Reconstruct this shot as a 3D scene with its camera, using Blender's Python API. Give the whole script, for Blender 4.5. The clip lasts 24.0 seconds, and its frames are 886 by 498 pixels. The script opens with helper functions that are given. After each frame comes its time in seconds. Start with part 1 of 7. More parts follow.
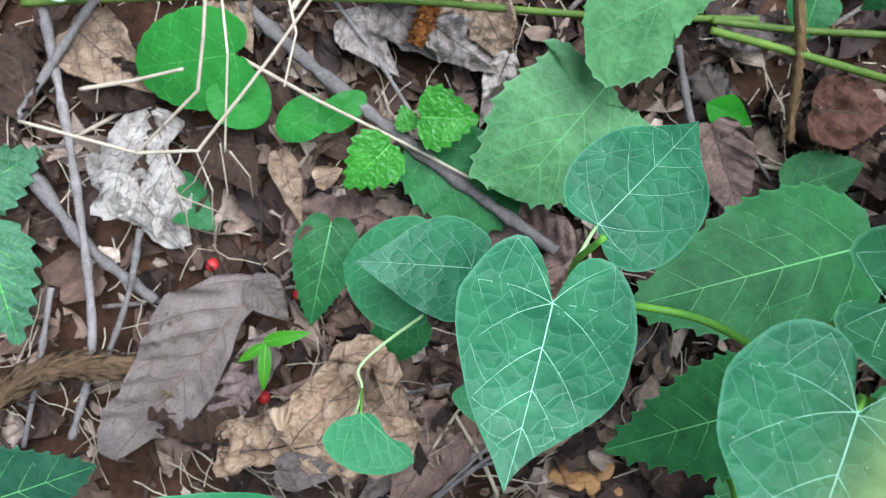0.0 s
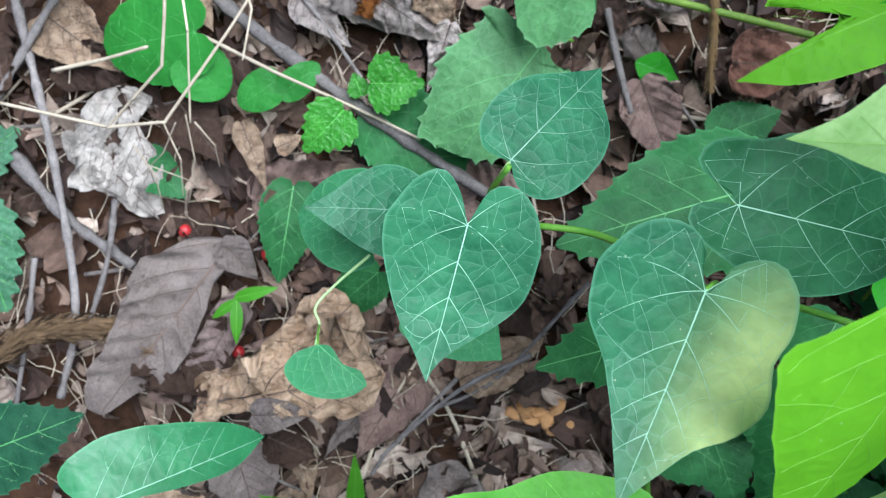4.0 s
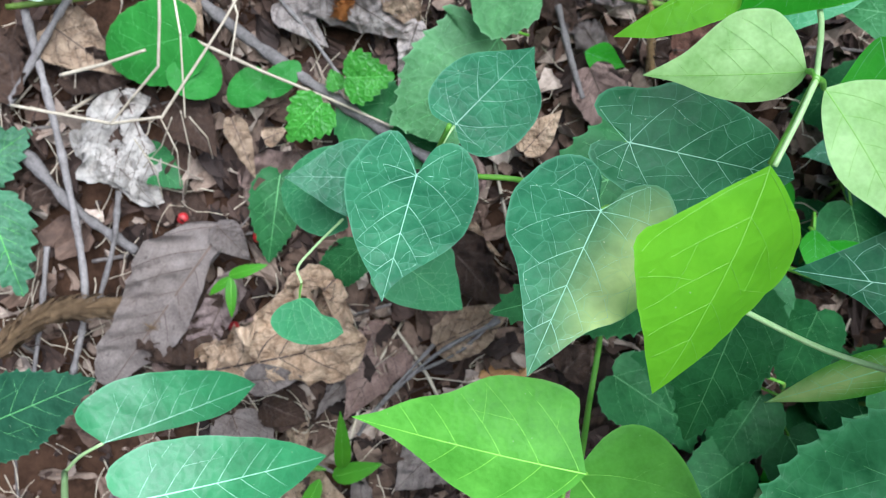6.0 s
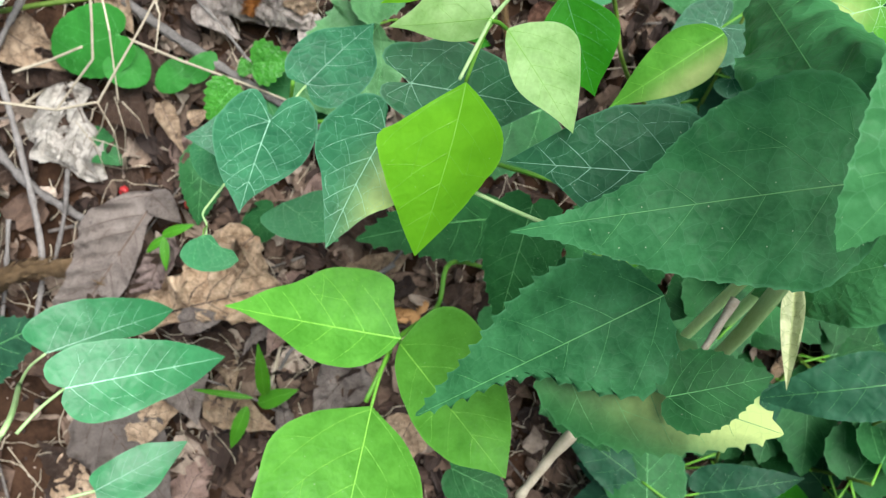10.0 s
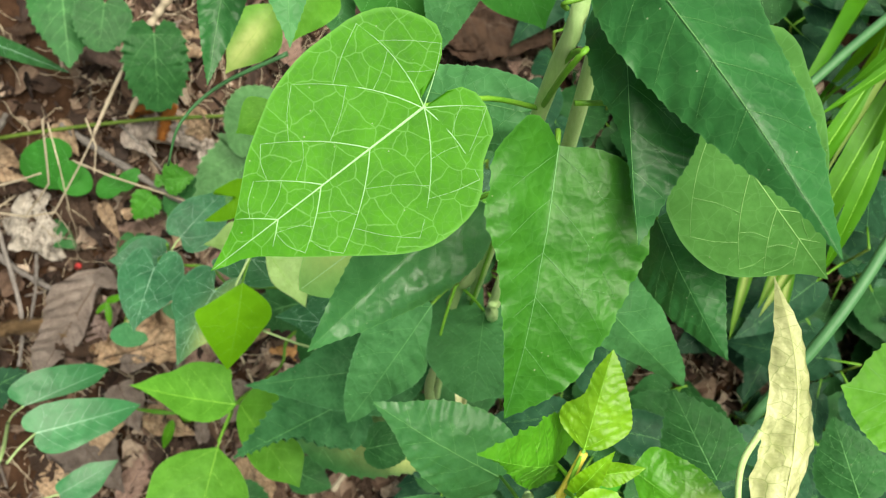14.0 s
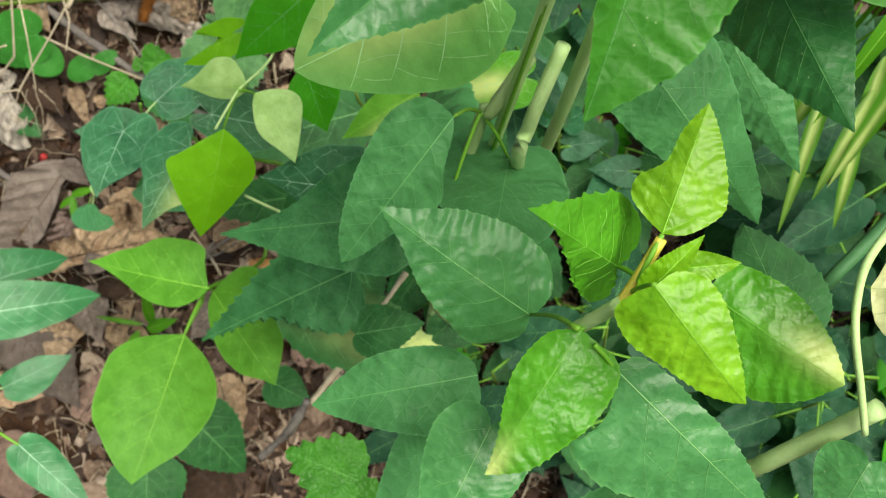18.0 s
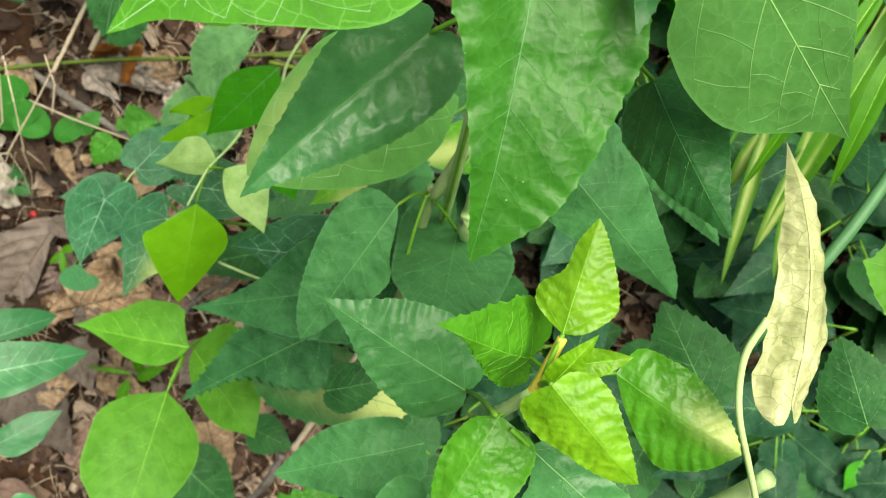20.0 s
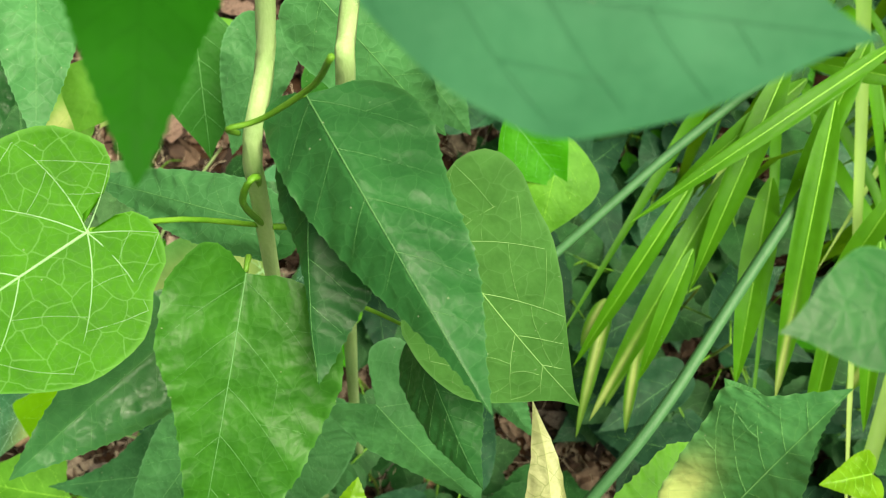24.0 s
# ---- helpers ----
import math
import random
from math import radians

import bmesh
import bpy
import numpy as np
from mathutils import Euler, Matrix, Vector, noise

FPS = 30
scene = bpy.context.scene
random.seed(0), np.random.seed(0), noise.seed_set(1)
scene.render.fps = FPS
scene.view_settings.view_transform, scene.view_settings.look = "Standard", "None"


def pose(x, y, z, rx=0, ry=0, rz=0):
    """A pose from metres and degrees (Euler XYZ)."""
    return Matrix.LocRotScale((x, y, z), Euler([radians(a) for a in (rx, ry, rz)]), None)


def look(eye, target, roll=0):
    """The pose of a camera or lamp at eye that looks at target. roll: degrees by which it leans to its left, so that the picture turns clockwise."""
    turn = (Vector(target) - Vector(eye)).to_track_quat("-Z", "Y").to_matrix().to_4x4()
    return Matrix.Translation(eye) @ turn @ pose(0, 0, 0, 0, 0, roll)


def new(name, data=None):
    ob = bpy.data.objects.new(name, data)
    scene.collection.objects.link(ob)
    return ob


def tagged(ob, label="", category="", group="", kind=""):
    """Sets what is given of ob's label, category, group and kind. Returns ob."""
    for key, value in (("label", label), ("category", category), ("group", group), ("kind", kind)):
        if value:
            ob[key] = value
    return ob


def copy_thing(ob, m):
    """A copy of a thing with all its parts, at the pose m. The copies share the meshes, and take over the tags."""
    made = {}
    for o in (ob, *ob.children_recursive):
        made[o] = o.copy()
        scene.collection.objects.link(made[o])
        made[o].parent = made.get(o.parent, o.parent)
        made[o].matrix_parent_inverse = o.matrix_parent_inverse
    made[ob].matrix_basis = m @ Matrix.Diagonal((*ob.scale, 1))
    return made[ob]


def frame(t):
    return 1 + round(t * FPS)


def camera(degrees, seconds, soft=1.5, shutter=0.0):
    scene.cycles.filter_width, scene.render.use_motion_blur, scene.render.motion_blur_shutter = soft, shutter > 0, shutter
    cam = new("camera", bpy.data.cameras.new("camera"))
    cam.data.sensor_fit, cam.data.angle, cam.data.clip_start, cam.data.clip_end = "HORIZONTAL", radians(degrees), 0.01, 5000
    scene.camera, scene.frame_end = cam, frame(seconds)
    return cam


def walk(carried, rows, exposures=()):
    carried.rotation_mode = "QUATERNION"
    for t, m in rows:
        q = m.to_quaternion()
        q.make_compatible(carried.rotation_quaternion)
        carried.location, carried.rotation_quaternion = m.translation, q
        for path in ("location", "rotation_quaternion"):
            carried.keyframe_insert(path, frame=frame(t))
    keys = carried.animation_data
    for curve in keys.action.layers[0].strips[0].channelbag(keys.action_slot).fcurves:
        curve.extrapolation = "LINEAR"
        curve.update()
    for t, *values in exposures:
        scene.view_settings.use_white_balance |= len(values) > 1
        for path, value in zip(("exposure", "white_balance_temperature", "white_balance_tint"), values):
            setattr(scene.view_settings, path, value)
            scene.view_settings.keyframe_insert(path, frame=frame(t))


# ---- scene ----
cam = camera(49.90, 24.0, 1.1)
PATH = [
    (0.0, -0.0003, 0.1069, 0.4468, 25.04, 0.05, -0.25),
    (0.5, 0.0058, 0.1188, 0.4368, 24.43, 0.58, -2.03),
    (1.0, 0.0136, 0.1203, 0.4298, 23.91, 0.32, -2.31),
    (1.5, 0.0128, 0.1205, 0.4312, 23.79, 0.03, -2.53),
    (3.5, 0.0086, 0.0903, 0.4667, 23.82, 0.16, -2.76),
    (4.0, 0.0156, 0.0776, 0.4733, 24.13, 0.34, -2.71),
    (4.5, 0.0160, 0.0622, 0.4807, 24.44, 0.43, -2.82),
    (5.0, 0.0190, 0.0531, 0.4974, 24.85, 0.71, -3.09),
    (5.5, 0.0214, 0.0425, 0.5078, 25.19, 0.85, -3.49),
    (6.0, 0.0294, 0.0336, 0.5089, 25.34, 1.16, -4.17),
    (6.5, 0.0316, 0.0328, 0.5207, 25.66, 1.41, -4.69),
    (7.0, 0.0398, 0.0356, 0.5214, 25.73, 1.61, -5.43),
    (7.5, 0.0375, 0.0261, 0.5218, 25.79, 1.85, -5.71),
    (8.0, 0.0460, 0.0195, 0.5486, 26.00, 1.81, -5.92),
    (8.5, 0.0534, 0.0024, 0.5576, 26.12, 1.80, -6.16),
    (9.0, 0.0624, -0.0057, 0.5711, 26.27, 2.01, -6.14),
    (9.5, 0.0783, -0.0148, 0.5707, 26.21, 2.12, -6.41),
    (10.0, 0.0880, -0.0476, 0.5779, 25.98, 2.03, -6.40),
    (10.3, 0.1051, -0.0591, 0.5890, 25.76, 1.98, -6.60),
    (10.5, 0.1205, -0.0639, 0.6020, 25.74, 2.06, -6.95),
    (12.5, 0.1958, -0.0826, 0.7606, 23.92, 2.42, -7.21),
    (13.0, 0.2099, -0.0831, 0.7923, 22.99, 2.64, -7.76),
    (13.5, 0.2255, -0.0756, 0.8275, 22.30, 2.71, -8.19),
    (14.0, 0.2201, -0.0727, 0.8441, 22.06, 2.41, -7.79),
    (14.5, 0.2322, -0.0726, 0.8447, 21.96, 2.00, -7.39),
    (15.0, 0.2388, -0.0742, 0.8354, 21.76, 1.71, -7.02),
    (15.5, 0.2202, -0.1004, 0.7930, 21.45, 1.03, -6.63),
    (16.0, 0.1953, -0.1163, 0.7444, 21.32, 0.37, -5.72),
    (16.5, 0.1986, -0.1147, 0.7316, 21.30, 0.26, -5.13),
    (17.0, 0.1943, -0.1202, 0.7356, 21.37, 0.20, -4.87),
    (17.5, 0.1979, -0.1172, 0.7485, 21.46, 0.20, -5.12),
    (18.0, 0.1985, -0.1083, 0.7466, 21.84, 0.23, -5.12),
    (18.5, 0.2022, -0.1060, 0.7548, 22.41, 0.17, -5.34),
    (20.5, 0.2244, -0.0901, 0.7935, 22.98, 0.95, -6.78),
    (21.0, 0.2253, -0.0707, 0.8010, 24.10, 0.47, -6.41),
    (21.5, 0.2292, -0.0605, 0.8081, 24.84, 0.36, -6.69),
    (22.0, 0.2333, -0.0537, 0.8102, 25.14, 0.22, -6.78),
    (22.5, 0.2361, -0.0503, 0.8170, 25.44, 0.16, -6.87),
    (23.0, 0.2560, -0.0509, 0.8311, 25.87, 0.03, -6.83),
    (23.5, 0.2775, -0.0548, 0.8315, 25.67, -0.45, -7.61),
    (24.0, 0.2888, -0.0600, 0.8358, 25.84, -0.62, -7.85),
]
EXPOSURES = [(0.0, 1.03, 5350, 12), (5.0, 1.04, 5350, 12), (9.5, 1.04, 5800, 10), (13.0, 0.66, 7300, 7), (15.0, 0.65, 7100, 7), (16.0, 0.58, 7600, 7), (17.0, 0.54, 6700, 5), (18.5, 0.58, 7200, 7), (21.0, 0.72, 7300, 3), (23.0, 0.68, 7600, 1), (24.0, 0.62, 8000, 1)]
walk(cam, [(t, pose(x, y, z, rx, ry, rz)) for t, x, y, z, rx, ry, rz in PATH], EXPOSURES)
cam.data.dof.use_dof, cam.data.dof.focus_distance, cam.data.dof.aperture_fstop = True, 0.265, 34.0

# ---- light and world ----
world = bpy.data.worlds.new("world")
scene.world = world
world.use_nodes = True
wn = world.node_tree.nodes
sky = wn.new("ShaderNodeTexSky")
sky.sky_type = "NISHITA"
sky.sun_disc = False
sky.sun_elevation, sky.sun_rotation = radians(68), radians(122)
wn["Background"].inputs[1].default_value = 0.054
cloud = wn.new("ShaderNodeHueSaturation")
cloud.inputs["Saturation"].default_value = 0.6
world.node_tree.links.new(sky.outputs[0], cloud.inputs["Color"])
world.node_tree.links.new(cloud.outputs[0], wn["Background"].inputs[0])
sun = new("sun", bpy.data.lights.new("sun", "SUN"))
sun.data.energy, sun.data.angle, sun.data.color = 5.3, radians(50), (1.0, 0.96, 0.89)
sun.matrix_world = look((0.94, -0.42, 2.65), (0.1, 0.1, 0.2))


# ---- materials ----
def material(name):
    m = bpy.data.materials.new(name)
    m.use_nodes = True
    return m, m.node_tree.nodes, m.node_tree.links, m.node_tree.nodes["Principled BSDF"]


def ramp(nodes, stops):
    r = nodes.new("ShaderNodeValToRGB")
    el = r.color_ramp.elements
    while len(el) < len(stops):
        el.new(0.5)
    for e, (at, c) in zip(el, stops):
        e.position, e.color = at, (*c, 1)
    return r


def mixed(nodes, links, fac, a, b, kind="MIX"):
    n = nodes.new("ShaderNodeMix")
    n.data_type, n.blend_type = "RGBA", kind
    for socket, value in ((n.inputs[0], fac), (n.inputs[6], a), (n.inputs[7], b)):
        if isinstance(value, bpy.types.NodeSocket):
            links.new(value, socket)
        elif isinstance(value, (int, float)):
            socket.default_value = value
        else:
            socket.default_value = (*value, 1)
    return n.outputs[2]


def math_node(nodes, links, op, a, b=0.0):
    n = nodes.new("ShaderNodeMath")
    n.operation = op
    for socket, value in zip(n.inputs, (a, b)):
        if isinstance(value, bpy.types.NodeSocket):
            links.new(value, socket)
        else:
            socket.default_value = value
    return n.outputs[0]


def noise_tex(nodes, links, coord, scale, detail=4.0, rough=0.6):
    n = nodes.new("ShaderNodeTexNoise")
    n.inputs["Scale"].default_value, n.inputs["Detail"].default_value, n.inputs["Roughness"].default_value = scale, detail, rough
    if coord is not None:
        links.new(coord, n.inputs["Vector"])
    return n.outputs["Fac"]


def leaf_material(name, dark, light, vein, through_col, net=3.2, net_amount=0.5, gloss=0.45, shine=0.5, mottle=0.5, bump=0.16, glow=0.35, rough_mid=0.25, groove=0.18, fine_net=0.16):
    """Living leaf: mottled blade, fine net of veins in centimetres of the blade, light shining through."""
    m, nodes, links, bsdf = material(name)
    uv = nodes.new("ShaderNodeUVMap").outputs[0]
    info = nodes.new("ShaderNodeObjectInfo").outputs["Random"]
    shift = nodes.new("ShaderNodeVectorMath")
    shift.operation = "ADD"
    links.new(uv, shift.inputs[0])
    links.new(info, shift.inputs[1])
    big = noise_tex(nodes, links, shift.outputs[0], 0.9, 3)
    fine = noise_tex(nodes, links, shift.outputs[0], 9.0, 5)
    r = ramp(nodes, [(0.28, [0.72 * v for v in dark]), (0.74, [1.12 * v for v in light])])
    links.new(mixed(nodes, links, 0.25, big, fine), r.inputs[0])
    col = mixed(nodes, links, mottle, [0.5 * (a + b) for a, b in zip(dark, light)], r.outputs[0])
    hsv = nodes.new("ShaderNodeHueSaturation")
    links.new(col, hsv.inputs["Color"])
    links.new(math_node(nodes, links, "MULTIPLY_ADD", info, 0.3), hsv.inputs["Value"])
    hsv.inputs["Value"].links[0].from_node.inputs[2].default_value = 0.85
    # yellowing patches
    yel = nodes.new("ShaderNodeAttribute")
    yel.attribute_name = "yellow"
    ym = math_node(nodes, links, "MULTIPLY", yel.outputs["Fac"], math_node(nodes, links, "ADD", big, 0.4))
    ym.node.use_clamp = True
    col = mixed(nodes, links, ym, hsv.outputs[0], (0.58, 0.70, 0.24))
    # fine net of veins
    wob = nodes.new("ShaderNodeVectorMath")
    wob.operation = "MULTIPLY_ADD"
    nz = nodes.new("ShaderNodeTexNoise")
    nz.inputs["Scale"].default_value = 2.2
    links.new(shift.outputs[0], nz.inputs["Vector"])
    links.new(nz.outputs["Color"], wob.inputs[0])
    wob.inputs[1].default_value = (0.22, 0.22, 0)
    links.new(shift.outputs[0], wob.inputs[2])
    edges = []
    for scale, wide in ((net, 0.034), (net * 2.6, 0.07)):
        vor = nodes.new("ShaderNodeTexVoronoi")
        vor.voronoi_dimensions, vor.feature = "2D", "DISTANCE_TO_EDGE"
        vor.inputs["Scale"].default_value = scale
        links.new(wob.outputs[0], vor.inputs["Vector"])
        mp = nodes.new("ShaderNodeMapRange")
        mp.inputs[1].default_value, mp.inputs[2].default_value = 0.0, wide
        mp.inputs[3].default_value, mp.inputs[4].default_value = 1.0, 0.0
        links.new(vor.outputs["Distance"], mp.inputs[0])
        edges.append(mp.outputs[0])
    bulge = nodes.new("ShaderNodeMapRange")
    bulge.interpolation_type = "SMOOTHSTEP"
    bulge.inputs[2].default_value = 0.34
    links.new(edges[0].node.inputs[0].links[0].from_socket, bulge.inputs[0])
    net_fac = math_node(nodes, links, "ADD", math_node(nodes, links, "MULTIPLY", edges[0], net_amount), math_node(nodes, links, "MULTIPLY", edges[1], net_amount * fine_net))
    net_fac.node.use_clamp = True
    col = mixed(nodes, links, net_fac, col, vein)
    # pale margin
    rim = nodes.new("ShaderNodeAttribute")
    rim.attribute_name = "rim"
    rm = nodes.new("ShaderNodeMapRange")
    rm.inputs[1].default_value, rm.inputs[2].default_value, rm.inputs[4].default_value = 0.955, 1.0, 0.6
    links.new(rim.outputs["Fac"], rm.inputs[0])
    col = mixed(nodes, links, rm.outputs[0], col, [0.5 * (a + b) for a, b in zip(vein, light)])
    # small specks
    speck = nodes.new("ShaderNodeTexVoronoi")
    speck.inputs["Scale"].default_value = 2.3
    links.new(shift.outputs[0], speck.inputs["Vector"])
    col = mixed(nodes, links, math_node(nodes, links, "MULTIPLY", math_node(nodes, links, "LESS_THAN", speck.outputs["Distance"], 0.045), 0.45), col, (0.55, 0.6, 0.4))
    links.new(col, bsdf.inputs["Base Color"])
    rr = ramp(nodes, [(0.3, (gloss - 0.1,) * 3), (0.7, (gloss + 0.12,) * 3)])
    links.new(fine, rr.inputs[0])
    links.new(rr.outputs[0], bsdf.inputs["Roughness"])
    bsdf.inputs["Specular IOR Level"].default_value = shine
    bm = nodes.new("ShaderNodeBump")
    bm.inputs["Strength"].default_value, bm.inputs["Distance"].default_value = bump, 0.003
    links.new(math_node(nodes, links, "ADD", math_node(nodes, links, "MULTIPLY", bulge.outputs[0], groove), math_node(nodes, links, "ADD", math_node(nodes, links, "MULTIPLY", fine, 0.07), math_node(nodes, links, "ADD", math_node(nodes, links, "MULTIPLY", big, 0.5), math_node(nodes, links, "MULTIPLY", noise_tex(nodes, links, shift.outputs[0], 2.8, 2), rough_mid)))), bm.inputs["Height"])
    links.new(bm.outputs[0], bsdf.inputs["Normal"])
    tr = nodes.new("ShaderNodeBsdfTranslucent")
    links.new(mixed(nodes, links, 0.5, col, through_col), tr.inputs["Color"])
    mix = nodes.new("ShaderNodeMixShader")
    mix.inputs[0].default_value = glow
    links.new(bsdf.outputs[0], mix.inputs[1])
    links.new(tr.outputs[0], mix.inputs[2])
    links.new(mix.outputs[0], nodes["Material Output"].inputs[0])
    return m


def plain_material(name, a, b, scale=60.0, rough=0.6, bump=0.3, stretch=(1, 1, 1), spec=0.4):
    """Two-tone noisy surface in object space."""
    m, nodes, links, bsdf = material(name)
    tc = nodes.new("ShaderNodeTexCoord").outputs["Object"]
    mp = nodes.new("ShaderNodeMapping")
    mp.inputs["Scale"].default_value = stretch
    links.new(tc, mp.inputs[0])
    n1 = noise_tex(nodes, links, mp.outputs[0], scale, 6, 0.65)
    n2 = noise_tex(nodes, links, mp.outputs[0], scale * 7, 4, 0.7)
    r = ramp(nodes, [(0.32, a), (0.68, b)])
    links.new(mixed(nodes, links, 0.4, n1, n2), r.inputs[0])
    hsv = nodes.new("ShaderNodeHueSaturation")
    links.new(r.outputs[0], hsv.inputs["Color"])
    val = math_node(nodes, links, "MULTIPLY_ADD", nodes.new("ShaderNodeObjectInfo").outputs["Random"], 0.5)
    val.node.inputs[2].default_value = 0.75
    links.new(val, hsv.inputs["Value"])
    links.new(hsv.outputs[0], bsdf.inputs["Base Color"])
    bsdf.inputs["Roughness"].default_value = rough
    bsdf.inputs["Specular IOR Level"].default_value = spec
    bm = nodes.new("ShaderNodeBump")
    bm.inputs["Strength"].default_value, bm.inputs["Distance"].default_value = bump, 0.002
    links.new(mixed(nodes, links, 0.5, n1, n2), bm.inputs["Height"])
    links.new(bm.outputs[0], bsdf.inputs["Normal"])
    return m


def dry_material(name, a, b, vein, net=0.8, crack=0.15):
    """Dead leaf: blotched brown with a coarse crackle."""
    m, nodes, links, bsdf = material(name)
    uv = nodes.new("ShaderNodeUVMap").outputs[0]
    info = nodes.new("ShaderNodeObjectInfo").outputs["Random"]
    shift = nodes.new("ShaderNodeVectorMath")
    shift.operation = "ADD"
    links.new(uv, shift.inputs[0])
    links.new(info, shift.inputs[1])
    n1 = noise_tex(nodes, links, shift.outputs[0], 0.8, 6, 0.7)
    n2 = noise_tex(nodes, links, shift.outputs[0], 8.0, 6, 0.75)
    r = ramp(nodes, [(0.3, a), (0.7, b)])
    links.new(mixed(nodes, links, 0.5, n1, n2), r.inputs[0])
    vor = nodes.new("ShaderNodeTexVoronoi")
    vor.voronoi_dimensions, vor.feature = "2D", "DISTANCE_TO_EDGE"
    vor.inputs["Scale"].default_value = net * 4
    links.new(shift.outputs[0], vor.inputs["Vector"])
    mp = nodes.new("ShaderNodeMapRange")
    mp.inputs[2].default_value, mp.inputs[3].default_value, mp.inputs[4].default_value = 0.06, 0.16, 0.0
    links.new(vor.outputs["Distance"], mp.inputs[0])
    col = mixed(nodes, links, mp.outputs[0], r.outputs[0], vein)
    crease = nodes.new("ShaderNodeTexVoronoi")
    crease.voronoi_dimensions, crease.feature = "2D", "DISTANCE_TO_EDGE"
    crease.inputs["Scale"].default_value = net * 1.6
    wob = nodes.new("ShaderNodeVectorMath")
    wob.operation = "MULTIPLY_ADD"
    nz = nodes.new("ShaderNodeTexNoise")
    nz.inputs["Scale"].default_value, nz.inputs["Detail"].default_value = 1.6, 4.0
    links.new(shift.outputs[0], nz.inputs["Vector"])
    links.new(nz.outputs["Color"], wob.inputs[0])
    wob.inputs[1].default_value = (1.6, 1.6, 0)
    links.new(shift.outputs[0], wob.inputs[2])
    links.new(wob.outputs[0], crease.inputs["Vector"])
    cm = nodes.new("ShaderNodeMapRange")
    cm.inputs[2].default_value, cm.inputs[3].default_value, cm.inputs[4].default_value = 0.16, crack, 0.0
    links.new(crease.outputs["Distance"], cm.inputs[0])
    col = mixed(nodes, links, cm.outputs[0], col, [0.55 * v for v in vein])
    spots = nodes.new("ShaderNodeMapRange")
    spots.inputs[1].default_value, spots.inputs[2].default_value = 0.62, 0.7
    links.new(noise_tex(nodes, links, shift.outputs[0], 3.1, 3), spots.inputs[0])
    col = mixed(nodes, links, math_node(nodes, links, "MULTIPLY", spots.outputs[0], 0.5), col, [0.35 * v for v in a])
    hsv = nodes.new("ShaderNodeHueSaturation")
    links.new(col, hsv.inputs["Color"])
    val = math_node(nodes, links, "MULTIPLY_ADD", info, 0.6)
    val.node.inputs[2].default_value = 0.7
    links.new(val, hsv.inputs["Value"])
    links.new(hsv.outputs[0], bsdf.inputs["Base Color"])
    bsdf.inputs["Roughness"].default_value, bsdf.inputs["Specular IOR Level"].default_value = 0.7, 0.3
    bm = nodes.new("ShaderNodeBump")
    bm.inputs["Strength"].default_value, bm.inputs["Distance"].default_value = 0.9, 0.0035
    links.new(math_node(nodes, links, "SUBTRACT", math_node(nodes, links, "ADD", n1, n2), cm.outputs[0]), bm.inputs["Height"])
    links.new(bm.outputs[0], bsdf.inputs["Normal"])
    return m


